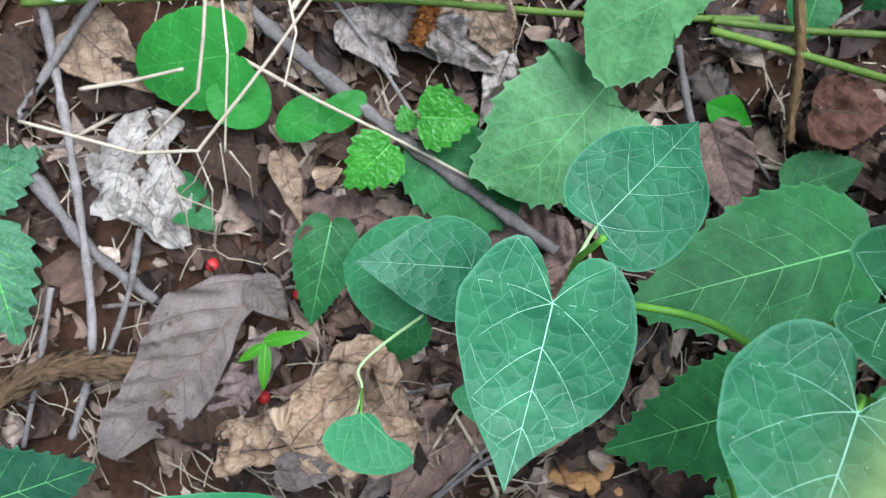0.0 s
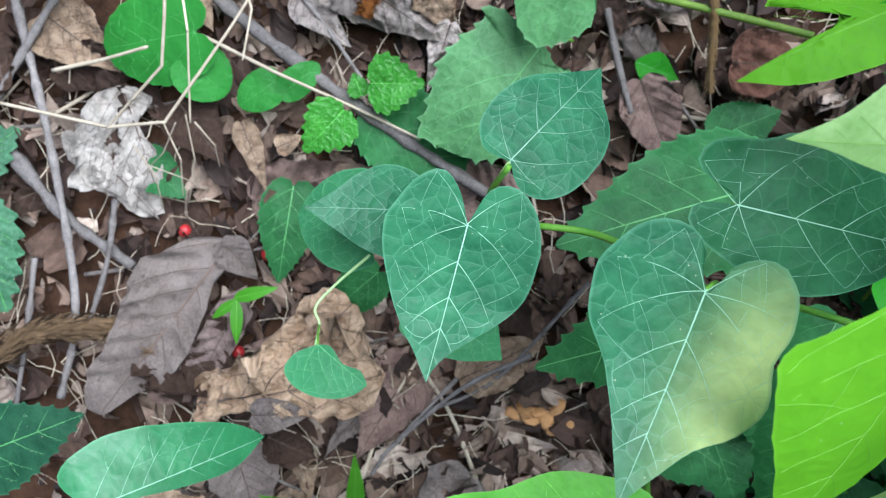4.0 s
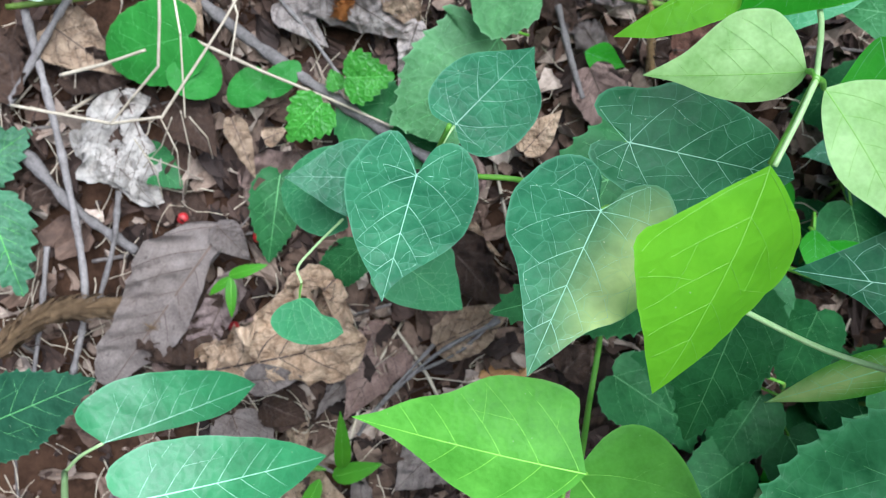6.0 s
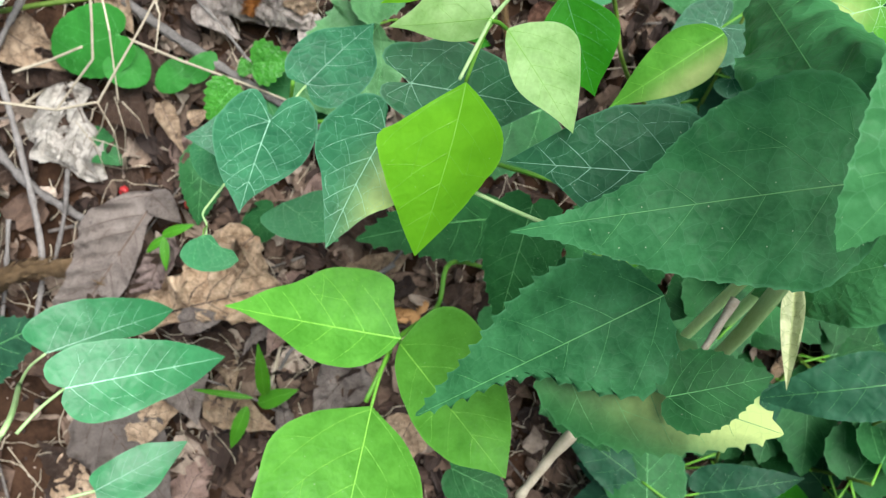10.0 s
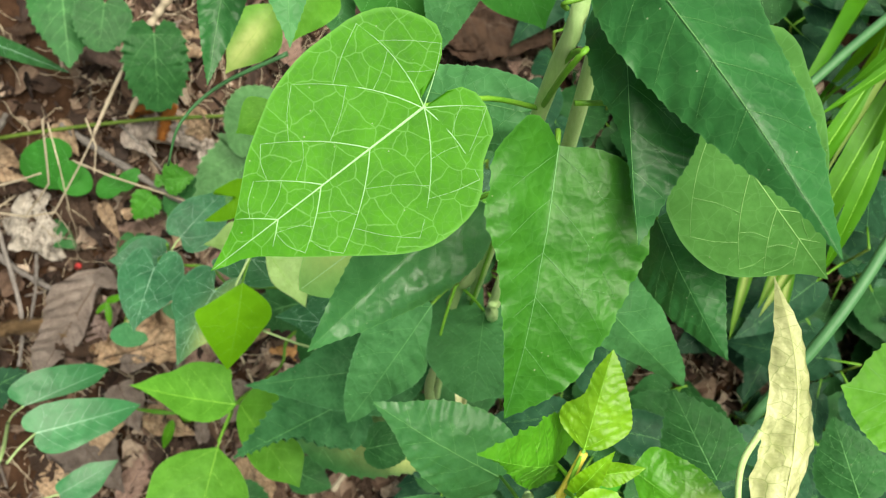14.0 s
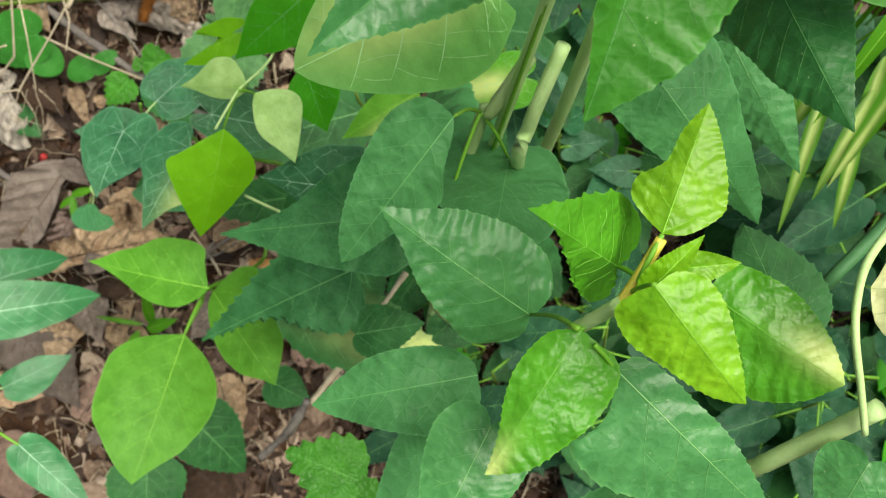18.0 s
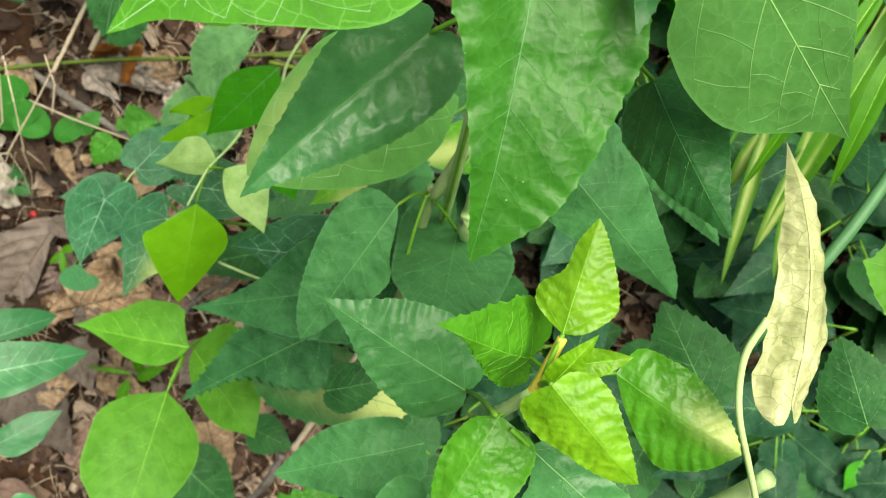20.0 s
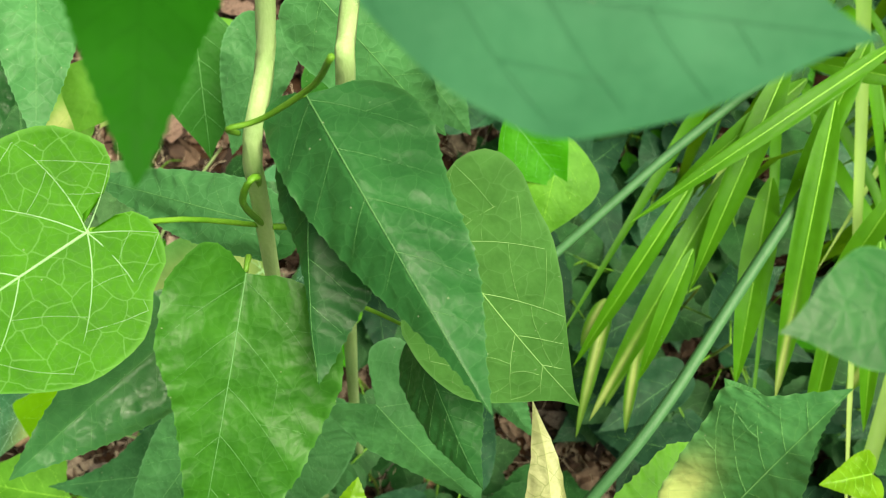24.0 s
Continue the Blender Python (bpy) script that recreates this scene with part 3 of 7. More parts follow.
# outline, teeth a side, tooth depth, fold, arch, wave, quilt, palmate veins, vein material, vein width (mm)
KIND = {
    "heart": ("deepheart", 0, 0, 0.06, 0.05, 0.06, 0.014, True, "vein", 0.36),
    "heartp": ("heart", 0, 0, 0.08, 0.04, 0.05, 0.008, True, "veinp", 0.4),
    "climb": ("wideheart", 0, 0, 0.05, 0.04, 0.04, 0.008, True, "veinl", 0.45),
    "climbo": ("heart", 0, 0, 0.04, 0.04, 0.03, 0.004, True, "veino", 0.36),
    "leaflet": ("leaflet", 0, 0, -0.10, 0.05, 0.07, 0.018, False, "veinb", 0.2),
    "leaflet2": ("leafbroad", 0, 0, -0.10, 0.05, 0.07, 0.010, False, "veinb", 0.28),
    "leafletp": ("leaflet", 0, 0, -0.10, 0.05, 0.06, 0.008, False, "veinw", 0.3),
    "leafletd": ("leaflet", 0, 0, 0.16, 0.05, 0.06, 0.012, False, "veing", 0.3),
    "long": ("long", 0, 0, -0.10, 0.05, 0.05, 0.012, False, "vein", 0.3),
    "tserr": ("broad", 26, 0.006, -0.20, 0.06, 0.15, 0.030, False, "veing", 0.2),
    "jagserr": ("broad", 18, 0.022, -0.20, 0.06, 0.15, 0.030, False, "veing", 0.2),
    "yserr": ("broad", 24, 0.008, -0.14, 0.06, 0.10, 0.040, False, "veiny", 0.24),
    "curled": ("broad", 0, 0, -0.14, 0.06, 0.09, 0.030, False, "veinc", 0.34),
    "ybright": ("broad", 22, 0.009, -0.26, 0.06, 0.10, 0.036, False, "veinb", 0.26),
    "serr": ("jagged", 15, 0.024, -0.10, 0.05, 0.06, 0.012, False, "veing", 0.4),
    "sround": ("round", 14, 0.05, 0.08, 0.05, 0.07, 0.012, True, "veing", 0.34),
    "mint": ("ovate", 8, 0.075, 0.2, 0.06, 0.08, 0.085, False, "veinm", 0.4),
    "round": ("round", 12, 0.012, 0.06, 0.05, 0.10, 0.012, True, "veing", 0.16),
    "shoot": ("broad", 22, 0.009, -0.28, 0.08, 0.12, 0.036, False, "veins", 0.24),
    "near": ("leaflet", 0, 0, -0.05, 0.05, 0.05, 0.003, False, "nearm", 0.02),
    "nearlong": ("long", 0, 0, -0.05, 0.05, 0.08, 0.003, False, "nearp", 0.02),
    "neardark": ("broad", 18, 0.01, -0.1, 0.06, 0.05, 0.004, False, "neard", 0.02),
    "shaded": ("deepheart", 0, 0, 0.05, 0.05, 0.05, 0.012, True, "vein", 0.32),
    "kidney": ("kidney", 0, 0, 0.06, 0.05, 0.06, 0.008, True, "veinp", 0.3),
    "grass": ("blade", 0, 0, 0.3, 0.08, 0.02, 0.0, False, "veinb", 0.2),
}


def leaf_meshes(kind, L, Wd, mat, seed=0, fold=None, arch=None, yellow=None, bend=0.0, wave=None, detail=1.0, quilt=None, fine=None, holes=(), sides=(1.0, 1.0), left=None, right=None):
    """Blade and raised veins of one leaf: base at the origin, tip at +x, upper side +z."""
    outline, teeth, depth, kfold, karch, kwave, kquilt, palmate, vmat, vw = KIND[kind]
    fold = kfold if fold is None else fold
    arch = karch if arch is None else arch
    wave = kwave if wave is None else wave
    quilt = kquilt if quilt is None else quilt
    hw = Wd / 2
    off = Vector((seed * 7.31, seed * 3.17, seed))

    def height(x, y):
        t = max(0.0, min(1.0, x / L))
        soft = math.sqrt(y * y + (0.012 * hw) ** 2)
        z = fold * soft + arch * L * 4 * t * (1 - t) - arch * 1.2 * soft * soft / hw
        p = Vector((x / L * 2.2, y / hw * 1.1, 0)) + off
        z += wave * L * 0.45 * noise.noise(p) * min(1.0, abs(y) / hw + 0.15)
        z += wave * L * 0.30 * noise.noise(p * 2.3 + Vector((0, 0, 5))) * min(1.0, abs(y) / hw)
        if quilt:
            ph = (x - 0.75 * abs(y)) / L * 9.0 * math.pi + 2.4 * noise.noise(Vector((x, y, 0)) * (4.0 / L) + off)
            z += quilt * L * 0.55 * (abs(math.sin(ph)) - 0.5) * min(1.0, abs(y) / hw * 1.6)
            z += quilt * L * 0.38 * noise.noise(Vector((x, y, 0)) * (7.0 / L) + off)
            z += quilt * L * 0.10 * noise.noise(Vector((x, y, 0)) * (15.0 / L) + off)
        return z

    def shift(x, y):
        t = max(0.0, min(1.0, x / L))
        return y + bend * L * 4 * t * (1 - t)

    per = 6 if 0 < teeth <= 12 else 4
    n = int((teeth * per if teeth else 30) * detail)
    halves = {}
    for side, own in ((-1, right), (1, left)):
        rows = [(0.0, 0.0), *own, (1.0, 0.0)] if own else OUT[outline]
        halves[side] = even([Vector((a * L, b * hw * sides[side > 0], 0)) for a, b in rows], n)
    cols = fine or ([0.0, 0.12, 0.25, 0.38, 0.5, 0.62, 0.74, 0.86, 0.95, 1.0] if quilt > 0.02 and detail >= 1 else [0.0, 0.2, 0.4, 0.6, 0.8, 0.94, 1.0])
    verts, uvs, yl, rim = [], [], [], []

    def margin(k, side):
        """The point of the edge at step k, with its tooth or small unevenness."""
        pts = halves[side]
        o = pts[k]
        ox, oy = o.x, max(o.y, 0.0)
        if teeth and 0 < k < n:
            d = (pts[k + 1] - pts[k - 1]).normalized()
            saw = (0.0, 0.2, 0.5, 0.85, 1.0, 0.5)[k % 6] if per == 6 else (0.0, 0.06, 0.28, 1.0)[k % 4]
            fade = min(1.0, k / 5, (n - k) / 4)
            jag = depth * L * saw * fade * (0.75 + 0.5 * abs(noise.noise(o * 300 + off)))
            ox, oy = ox - d.y * jag * 0.6 + d.x * jag * 0.5, oy + d.x * jag
        elif 0 < k < n:
            oy *= 1 + 0.03 * noise.noise(o * 120 + off)
        return ox, oy

    for k in range(n + 1):
        mx = L * (k / n) ** 1.15
        for side in (-1, 1):
            ox, oy = margin(k, side)
            for c in cols[1:] if side > 0 else cols[:0:-1]:
                x, y = mx + (ox - mx) * c, side * oy * c
                verts.append((x, shift(x, y), height(x, y)))
                uvs.append((x * 100, y * 100))
                rim.append(c)
                if yellow:
                    e = ((x / L - yellow[0]) ** 2 + (y / hw - yellow[1]) ** 2) / yellow[2] ** 2
                    yl.append(math.exp(-e) * 1.3)
            if side < 0:
                verts.append((mx, shift(mx, 0), height(mx, 0)))
                uvs.append((mx * 100, 0.0))
                rim.append(0.0)
                if yellow:
                    yl.append(math.exp(-((mx / L - yellow[0]) ** 2 + yellow[1] ** 2) / yellow[2] ** 2) * 1.3)
    m = 2 * len(cols) - 1
    faces = [(k * m + i, (k + 1) * m + i, (k + 1) * m + i + 1, k * m + i + 1) for k in range(n) for i in range(m - 1)]
    faces = [f[::-1] for f in faces]
    if holes:
        faces = [f for f in faces if not any(math.hypot(verts[f[0]][0] / L - hx, verts[f[0]][1] / hw - hy) < hr for hx, hy, hr in holes)]
    me = linked("leaf", verts, faces, mat)
    layer = me.uv_layers.new(name="UVMap")
    idx = np.empty(len(me.loops), dtype=np.int32)
    me.loops.foreach_get("vertex_index", idx)
    layer.data.foreach_set("uv", np.array(uvs, dtype=np.float32)[idx].ravel())
    at = me.attributes.new("rim", "FLOAT", "POINT")
    at.data.foreach_set("value", np.array(rim, dtype=np.float32))
    if yellow:
        at = me.attributes.new("yellow", "FLOAT", "POINT")
        at.data.foreach_set("value", np.array(yl, dtype=np.float32))

    # veins
    vv, vf = [], []
    low_lift = 0.00006 + quilt * 0.004

    def strip(path, w0, w1):
        base = len(vv)
        k = len(path) - 1
        for i, (x, y) in enumerate(path):
            a, b = path[max(i - 1, 0)], path[min(i + 1, k)]
            d = Vector((b[0] - a[0], b[1] - a[1], 0)).normalized()
            w = (w0 + (w1 - w0) * i / k) / 2
            for s, lift in ((-1, low_lift), (0, low_lift + 0.00008), (1, low_lift)):
                px, py = x - d.y * w * s, y + d.x * w * s
                vv.append((px, shift(px, py), height(px, py) + lift + w * 0.25 * (s == 0)))
        for i in range(k):
            for s in (0, 1):
                q = base + i * 3 + s
                vf.append((q, q + 3, q + 4, q + 1))

    unit = vw * 0.001 * min(1.6, max(0.5, L / 0.07))
    strip([(L * 0.99 * i / 14, 0.0) for i in range(15)], unit * 1.5, unit * 0.3)

    def reach(px, py, dx, dy):
        """Walk from the midrib towards the margin, bending forward."""
        path = [(px, py)]
        x, y = px, py
        for _ in range(16):
            x, y = x + dx * L * 0.05, y + dy * L * 0.05
            dx += 0.075
            r = math.hypot(dx, dy)
            dx, dy = dx / r, dy / r
            inside = False
            edge = halves[1 if y > 0 else -1]
            for a, b in zip(edge, edge[1:]):
                lo, hi = min(a.x, b.x), max(a.x, b.x)
                if lo <= x <= hi and abs(y) < max(a.y, b.y) * 0.93:
                    inside = True
            if not inside:
                break
            path.append((x, y))
        return path

    if outline != "blade":
        for side in (-1, 1):
            starts, runs = [], []
            gap = 0.125 if kind in ("long", "mint", "dry") else 0.17
            if palmate:
                starts += [(0.01, 62 + 8 * side * 0.3), (0.012, 104), (0.008, 148)] if outline in ("heart", "deepheart", "wideheart") else [(0.01, 50), (0.01, 95)]
                starts += [(0.27, 47), (0.50, 45), (0.70, 42)]
            else:
                starts += [(0.02 + gap * i, 56 - 2.5 * i) for i in range(int(0.86 / gap))]
            for i, (s, ang) in enumerate(starts):
                s += 0.02 * noise.noise(off + Vector((i, side, 0)))
                ang = radians(ang + 4 * noise.noise(off + Vector((i, side, 3))))
                path = reach(s * L, 0.0, math.cos(ang), side * math.sin(ang))
                if len(path) > 2:
                    strip(path, unit * (0.75 if palmate else 0.5), unit * 0.18)
                    runs.append((s, path))
                if palmate or len(path) < 7 or detail < 1:
                    continue
                # a fork that leaves the side vein forward
                at = int(0.55 * (len(path) - 1))
                (ax, ay), (bx, by) = path[at - 1], path[at]
                lean = math.atan2(by - ay, bx - ax) + (-0.75 if i % 2 else 0.75) * side
                twig_path = reach(bx, by, math.cos(lean), math.sin(lean))[:5]
                if len(twig_path) > 1:
                    strip(twig_path, unit * 0.34, unit * 0.12)
            # loops that join each side vein to the next inside the margin
            if palmate and detail >= 1:
                runs.sort(key=lambda run: math.atan2(run[1][0][0] - run[1][-1][0], abs(run[1][-1][1])) if run[0] < 0.1 else -9 - run[0], reverse=True)
                for (_, one), (_, other) in zip(runs, runs[1:]):
                    for share, goal, swell in ((1.0, 0.74, 1.02), (0.62, 0.42, 0.97)):
                        ax, ay = one[round(share * (len(one) - 1))]
                        bx, by = other[round(goal * (len(other) - 1))]
                        loop = spline([(ax, ay, 0), ((ax + bx) / 2 * swell, (ay + by) / 2 * swell, 0), (bx, by, 0)], 8)
                        strip([(p.x, p.y) for p in loop], unit * (0.3 if share > 0.9 else 0.22), unit * 0.2)
    return me, linked("venation", vv, vf, MAT[vmat])


def axes(base, tip, face):
    """The pose of a leaf from its base and tip and the way its upper side looks."""
    b, t, f = Vector(base), Vector(tip), Vector(face)
    x = (t - b).normalized()
    z = (f - x * f.dot(x)).normalized()
    y = z.cross(x)
    m = Matrix((x, y, z)).transposed().to_4x4()
    return Matrix.Translation(b) @ m, (t - b).length


def leaf(plant, kind, base, tip, face, width, stalk=None, seed=0, label="", mat=None, thick=0.0007, stalk_mat="stem", **shape):
    m, L = axes(base, tip, face)
    me, veins = leaf_meshes(kind, L, width, MAT[mat or {"sround": "serr", "round": "roundg"}.get(kind, kind)], seed, **shape)
    ob = part("leaf", me, plant, label)
    ob.matrix_basis = Matrix.Translation(-Vector(plant.location)) @ m
    part("venation", veins, ob)
    if stalk:
        inv = m.inverted()
        b = Vector(base)
        s = Vector(stalk)
        mid = (b + s) / 2 + Vector((0, 0, 0.08 * (b - s).length))
        part("petiole", tube([inv @ s, inv @ mid, Vector((0, 0, 0)) - Vector((0, 0, 0.0004))], thick * 1.25, thick, MAT[stalk_mat], 6, n=8, name="petiole"), ob)
    return ob


KIND["dry"] = ("ovate", 0, 0, 0.24, 0.06, 0.16, 0.03, False, "dveins", 0.7)
MAT["dveins"] = plain_material("dead_leaf_vein", (0.06, 0.042, 0.032), (0.14, 0.10, 0.078), 200, 0.8, 0.2)


def dead_leaf(mat, base, tip, face, width, label, seed=0, crumple=0.8, **shape):
    """A dry leaf lying on the litter: curled, creased, with torn margins and holes."""
    m, L = axes(base, tip, face)
    fine = [0.0, 0.1, 0.2, 0.3, 0.4, 0.5, 0.6, 0.7, 0.8, 0.9, 0.96, 1.0]
    holes = [((seed * 0.37) % 0.7 + 0.15, (seed * 0.71) % 1.2 - 0.6, 0.05 + 0.05 * ((seed * 0.13) % 1))] if seed >= 200 and seed % 3 else ()
    me, veins = leaf_meshes("dry", L, width, MAT[mat], seed, wave=0.15 * crumple, quilt=0.13 + 0.03 * crumple, arch=0.06, fine=fine, detail=1.3, holes=holes, **shape)

    def cockle(x, y):
        v = Vector((x / 0.03 + seed, y / 0.03, 0.3 * seed))
        z = 0.0042 * crumple * noise.noise(v)
        z += 0.0055 * crumple * (0.35 - abs(noise.noise(v * 1.9 + Vector((0, 0, 4)))))
        z += 0.0042 * crumple * (0.3 - abs(noise.noise(v * 4.3)))
        k = max(0.0, abs(y) / width - 0.30)
        return z + k * k * width * (1.6 + 1.5 * noise.noise(v * 0.7))

    for mesh in (me, veins):
        co = np.empty(len(mesh.vertices) * 3)
        mesh.vertices.foreach_get("co", co)
        co = co.reshape(-1, 3)
        for row in co:
            row[2] += cockle(row[0], row[1])
        if mesh is me:
            edge = np.empty(len(me.vertices), dtype=np.float32)
            me.attributes["rim"].data.foreach_get("value", edge)
            for row, e in zip(co, edge):
                if e > 0.85:
                    v = Vector((row[0] / 0.012 + seed, row[1] / 0.012, 7))
                    tear = 1 - 0.16 * crumple * (e - 0.85) / 0.15 * abs(noise.noise(v)) * 2
                    row[1] *= tear
        mesh.vertices.foreach_set("co", co.ravel())
    ob = tagged(new("dead_leaf", me), label, "dead leaf", "dead leaves of the litter")
    ob.matrix_basis = m
    part("venation", veins, ob)
    return ob


def dry_frond(points, radius, mat, label):
    """A shaggy dried frond: a core with hundreds of short ragged fibres."""
    line = spline(points, 40)
    r = random.Random(len(label))
    verts, faces = [], []
    grainy = mat == "orangef"
    for k in range(40):
        d = (line[k + 1] - line[k]).normalized()
        for _ in range(34):
            p = line[k].lerp(line[k + 1], r.random())
            side = d.cross(Vector((r.gauss(0, 1), r.gauss(0, 1), r.gauss(0, 1)))).normalized()
            out = (side * r.uniform(0.3, 1.0) + d * r.uniform(-0.3, 0.6) if grainy else side * 0.35 + d * r.uniform(0.8, 2.4)).normalized()
            w = d.cross(out).normalized() * radius * (r.uniform(0.15, 0.3) if grainy else r.uniform(0.03, 0.08))
            q = p + side * radius * r.uniform(0.0, 0.85)
            e = q + out * radius * (r.uniform(0.3, 0.6) if grainy else r.uniform(0.8, 2.2))
            b = len(verts)
            verts += [q - w, q + w, (q + e) / 2 + side * radius * 0.2, e]
            faces += [(b, b + 1, b + 2), (b + 1, b + 3, b + 2), (b, b + 2, b + 3)]
    ob = tagged(new("dry_frond", linked("dry_frond", verts, faces, MAT[mat])), label, "dry frond")
    part("core", tube(points, radius * 0.22, radius * 0.15, MAT[mat], knobs=0.5, n=30, name="core"), ob)


def berry(at):
    bm = bmesh.new()
    bmesh.ops.create_icosphere(bm, subdivisions=2, radius=0.0036)
    for v in bm.verts:
        v.co *= 1 + 0.06 * noise.noise(v.co * 900)
    me = bpy.data.meshes.new("berry")
    bm.to_mesh(me)
    me.materials.append(MAT["berry"])
    ob = tagged(new("berry", me), "small red berry fallen on the soil", "berry", "fallen berries")
    ob.location = at


def husk(at):
    bm = bmesh.new()
    bmesh.ops.create_icosphere(bm, subdivisions=2, radius=0.004)
    for v in bm.verts:
        v.co = Vector((v.co.x * 1.5, v.co.y, v.co.z * 0.5)) * (1 + 0.25 * noise.noise(v.co * 400 + Vector(at) * 50))
    me = bpy.data.meshes.new("husk")
    bm.to_mesh(me)
    me.materials.append(MAT["orange"])
    ob = tagged(new("husk", me), "orange-tan dry seed husk on the soil", "seed husk", "fallen husks")
    ob.location = at
    ob.rotation_euler = (0.4 * noise.noise(Vector(at) * 91), 0.3, 9 * noise.noise(Vector(at) * 57))

# ---- living plants ----
PLANTS = {
    "heart_vine": ("heart_leaf_vine", "creeping vine with dark blue-green heart-shaped leaves", "vine"),
    "low": ("serrate_ground_herb", "low herb with broad dull green toothed leaves on the litter", "plant"),
    "bean": ("trifoliate_vine", "bean-like vine with bright yellow-green leaflets in threes", "vine"),
    "bean2": ("trifoliate_vine", "bean-like seedling with light green leaflets in threes", "vine"),
    "longleaf": ("long_leaf_herb", "small herb with smooth narrow green leaves on pale stalks", "plant"),
    "climber": ("climbing_vine", "twining vine with large light green heart-shaped leaves", "vine"),
    "tall": ("tall_herb", "tall herb with pale stems and glossy toothed green leaves", "plant"),
    "tall2": ("tall_herb", "leafy herb with dark green pointed toothed leaves", "plant"),
    "near": ("overhanging_vine", "vine leaves hanging close in front of the other plants", "vine"),
    "young2": ("young_herb", "young toothed herb with yellowed leaf margins", "plant"),
    "roundp": ("round_leaf_herb", "small herb with round bright green leaves on the litter", "plant"),
    "mintp": ("glossy_seedling", "seedling with glossy wrinkled toothed leaves", "plant"),
    "seedling": ("grass_seedling", "tiny grass seedling with narrow green leaves", "plant"),
    "sprout": ("grass_seedling", "grass seedling with one yellow-green upright blade", "plant"),
    "grass_c": ("broad_grass", "tuft of broad arching yellow-green grass blades", "grass"),
    "young": ("young_herb", "young toothed herb with a yellow-green shoot tip", "plant"),
}
made = {k: thing(*v) for k, v in PLANTS.items()}
heart_vine, low, bean, bean2, longleaf, climber, tall, tall2, near, young2, roundp, mintp, seedling, sprout, grass_c, young = made.values()
leaf(heart_vine, 'heart', (0.0266, 0.1930, 0.2318), (0.0130, 0.1468, 0.2347), (0.1317, 0.0246, 0.9910), 0.0454, stalk=(0.0396, 0.2009, 0.2147), seed=1, thick=0.0005, left=[(-0.24, 0.15), (-0.32, 0.38), (-0.27, 0.67), (-0.06, 0.91), (0.19, 0.95), (0.46, 0.83), (0.64, 0.53), (0.81, 0.19), (0.93, 0.03)], right=[(-0.21, 0.21), (-0.32, 0.47), (-0.25, 0.72), (-0.03, 0.93), (0.17, 1.00), (0.45, 0.80), (0.69, 0.52), (0.88, 0.19)])
leaf(heart_vine, 'heart', (0.0414, 0.2209, 0.2170), (0.0754, 0.2593, 0.2089), (0.2996, -0.0654, 0.9518), 0.0424, stalk=(0.0340, 0.2082, 0.2187), seed=2, thick=0.0005, stalk_mat='palestem', left=[(-0.04, 0.18), (-0.06, 0.43), (0.06, 0.72), (0.28, 0.81), (0.52, 0.66), (0.75, 0.32), (0.91, 0.09)], right=[(-0.10, 0.36), (-0.07, 0.67), (0.09, 0.93), (0.32, 1.00), (0.59, 0.82), (0.80, 0.32)])
leaf(heart_vine, 'heart', (0.0099, 0.2346, 0.1583), (-0.0285, 0.2319, 0.1706), (0.3073, -0.3497, 0.8850), 0.0357, stalk=(0.0208, 0.2059, 0.2040), seed=3, thick=0.0005, left=[(-0.07, 0.65), (0.13, 1.00), (0.32, 0.95), (0.54, 0.71), (0.77, 0.37), (0.94, 0.09)], right=[(-0.16, 0.46), (0.00, 0.84), (0.28, 0.93), (0.55, 0.66), (0.73, 0.36), (0.90, 0.10)])
leaf(heart_vine, 'heartp', (-0.0088, 0.2393, 0.1414), (-0.0361, 0.2477, 0.1338), (-0.3237, -0.2157, 0.9212), 0.0414, seed=4, left=[(-0.23, 0.69), (-0.12, 0.85), (0.14, 1.00), (0.52, 0.85), (0.84, 0.45)], right=[(-0.23, 0.69), (-0.12, 0.85), (0.14, 1.00), (0.52, 0.85), (0.84, 0.45)])
leaf(heart_vine, 'kidney', (-0.0273, 0.1913, 0.1385), (-0.0096, 0.1756, 0.1350), (-0.1051, -0.3254, 0.9397), 0.0344, stalk=(-0.0283, 0.2032, 0.1262), seed=5, mat='heartp', thick=0.0004, left=[(0.19, 0.15), (0.50, 0.04), (0.76, 0.16), (0.93, 0.07)], right=[(-0.19, 0.48), (-0.14, 0.92), (0.25, 1.00), (0.69, 0.70), (0.92, 0.35)])
leaf(heart_vine, 'heartp', (0.0151, 0.2053, 0.1381), (0.0415, 0.1875, 0.1206), (0.2227, -0.4954, 0.8396), 0.0353, seed=6, left=[(0.37, 1.00), (0.62, 0.68), (0.86, 0.25)], right=[(-0.14, 0.76), (0.17, 0.90), (0.55, 0.65), (0.81, 0.30)])
leaf(heart_vine, 'heart', (0.0781, 0.1549, 0.2714), (0.0518, 0.1079, 0.2709), (-0.0215, 0.0015, 0.9998), 0.0495, stalk=(0.0846, 0.1611, 0.2589), seed=7, yellow=(0.45, 0.78, 0.5), left=[(-0.03, 0.10), (-0.14, 0.14), (-0.23, 0.35), (-0.24, 0.59), (-0.13, 0.79), (0.02, 0.85), (0.21, 0.78), (0.41, 0.83), (0.57, 0.67), (0.68, 0.41), (0.84, 0.19)], right=[(-0.07, 0.09), (-0.19, 0.16), (-0.25, 0.37), (-0.22, 0.67), (-0.09, 0.89), (0.07, 1.00), (0.22, 0.97), (0.35, 0.84), (0.52, 0.56), (0.71, 0.32), (0.88, 0.13)])
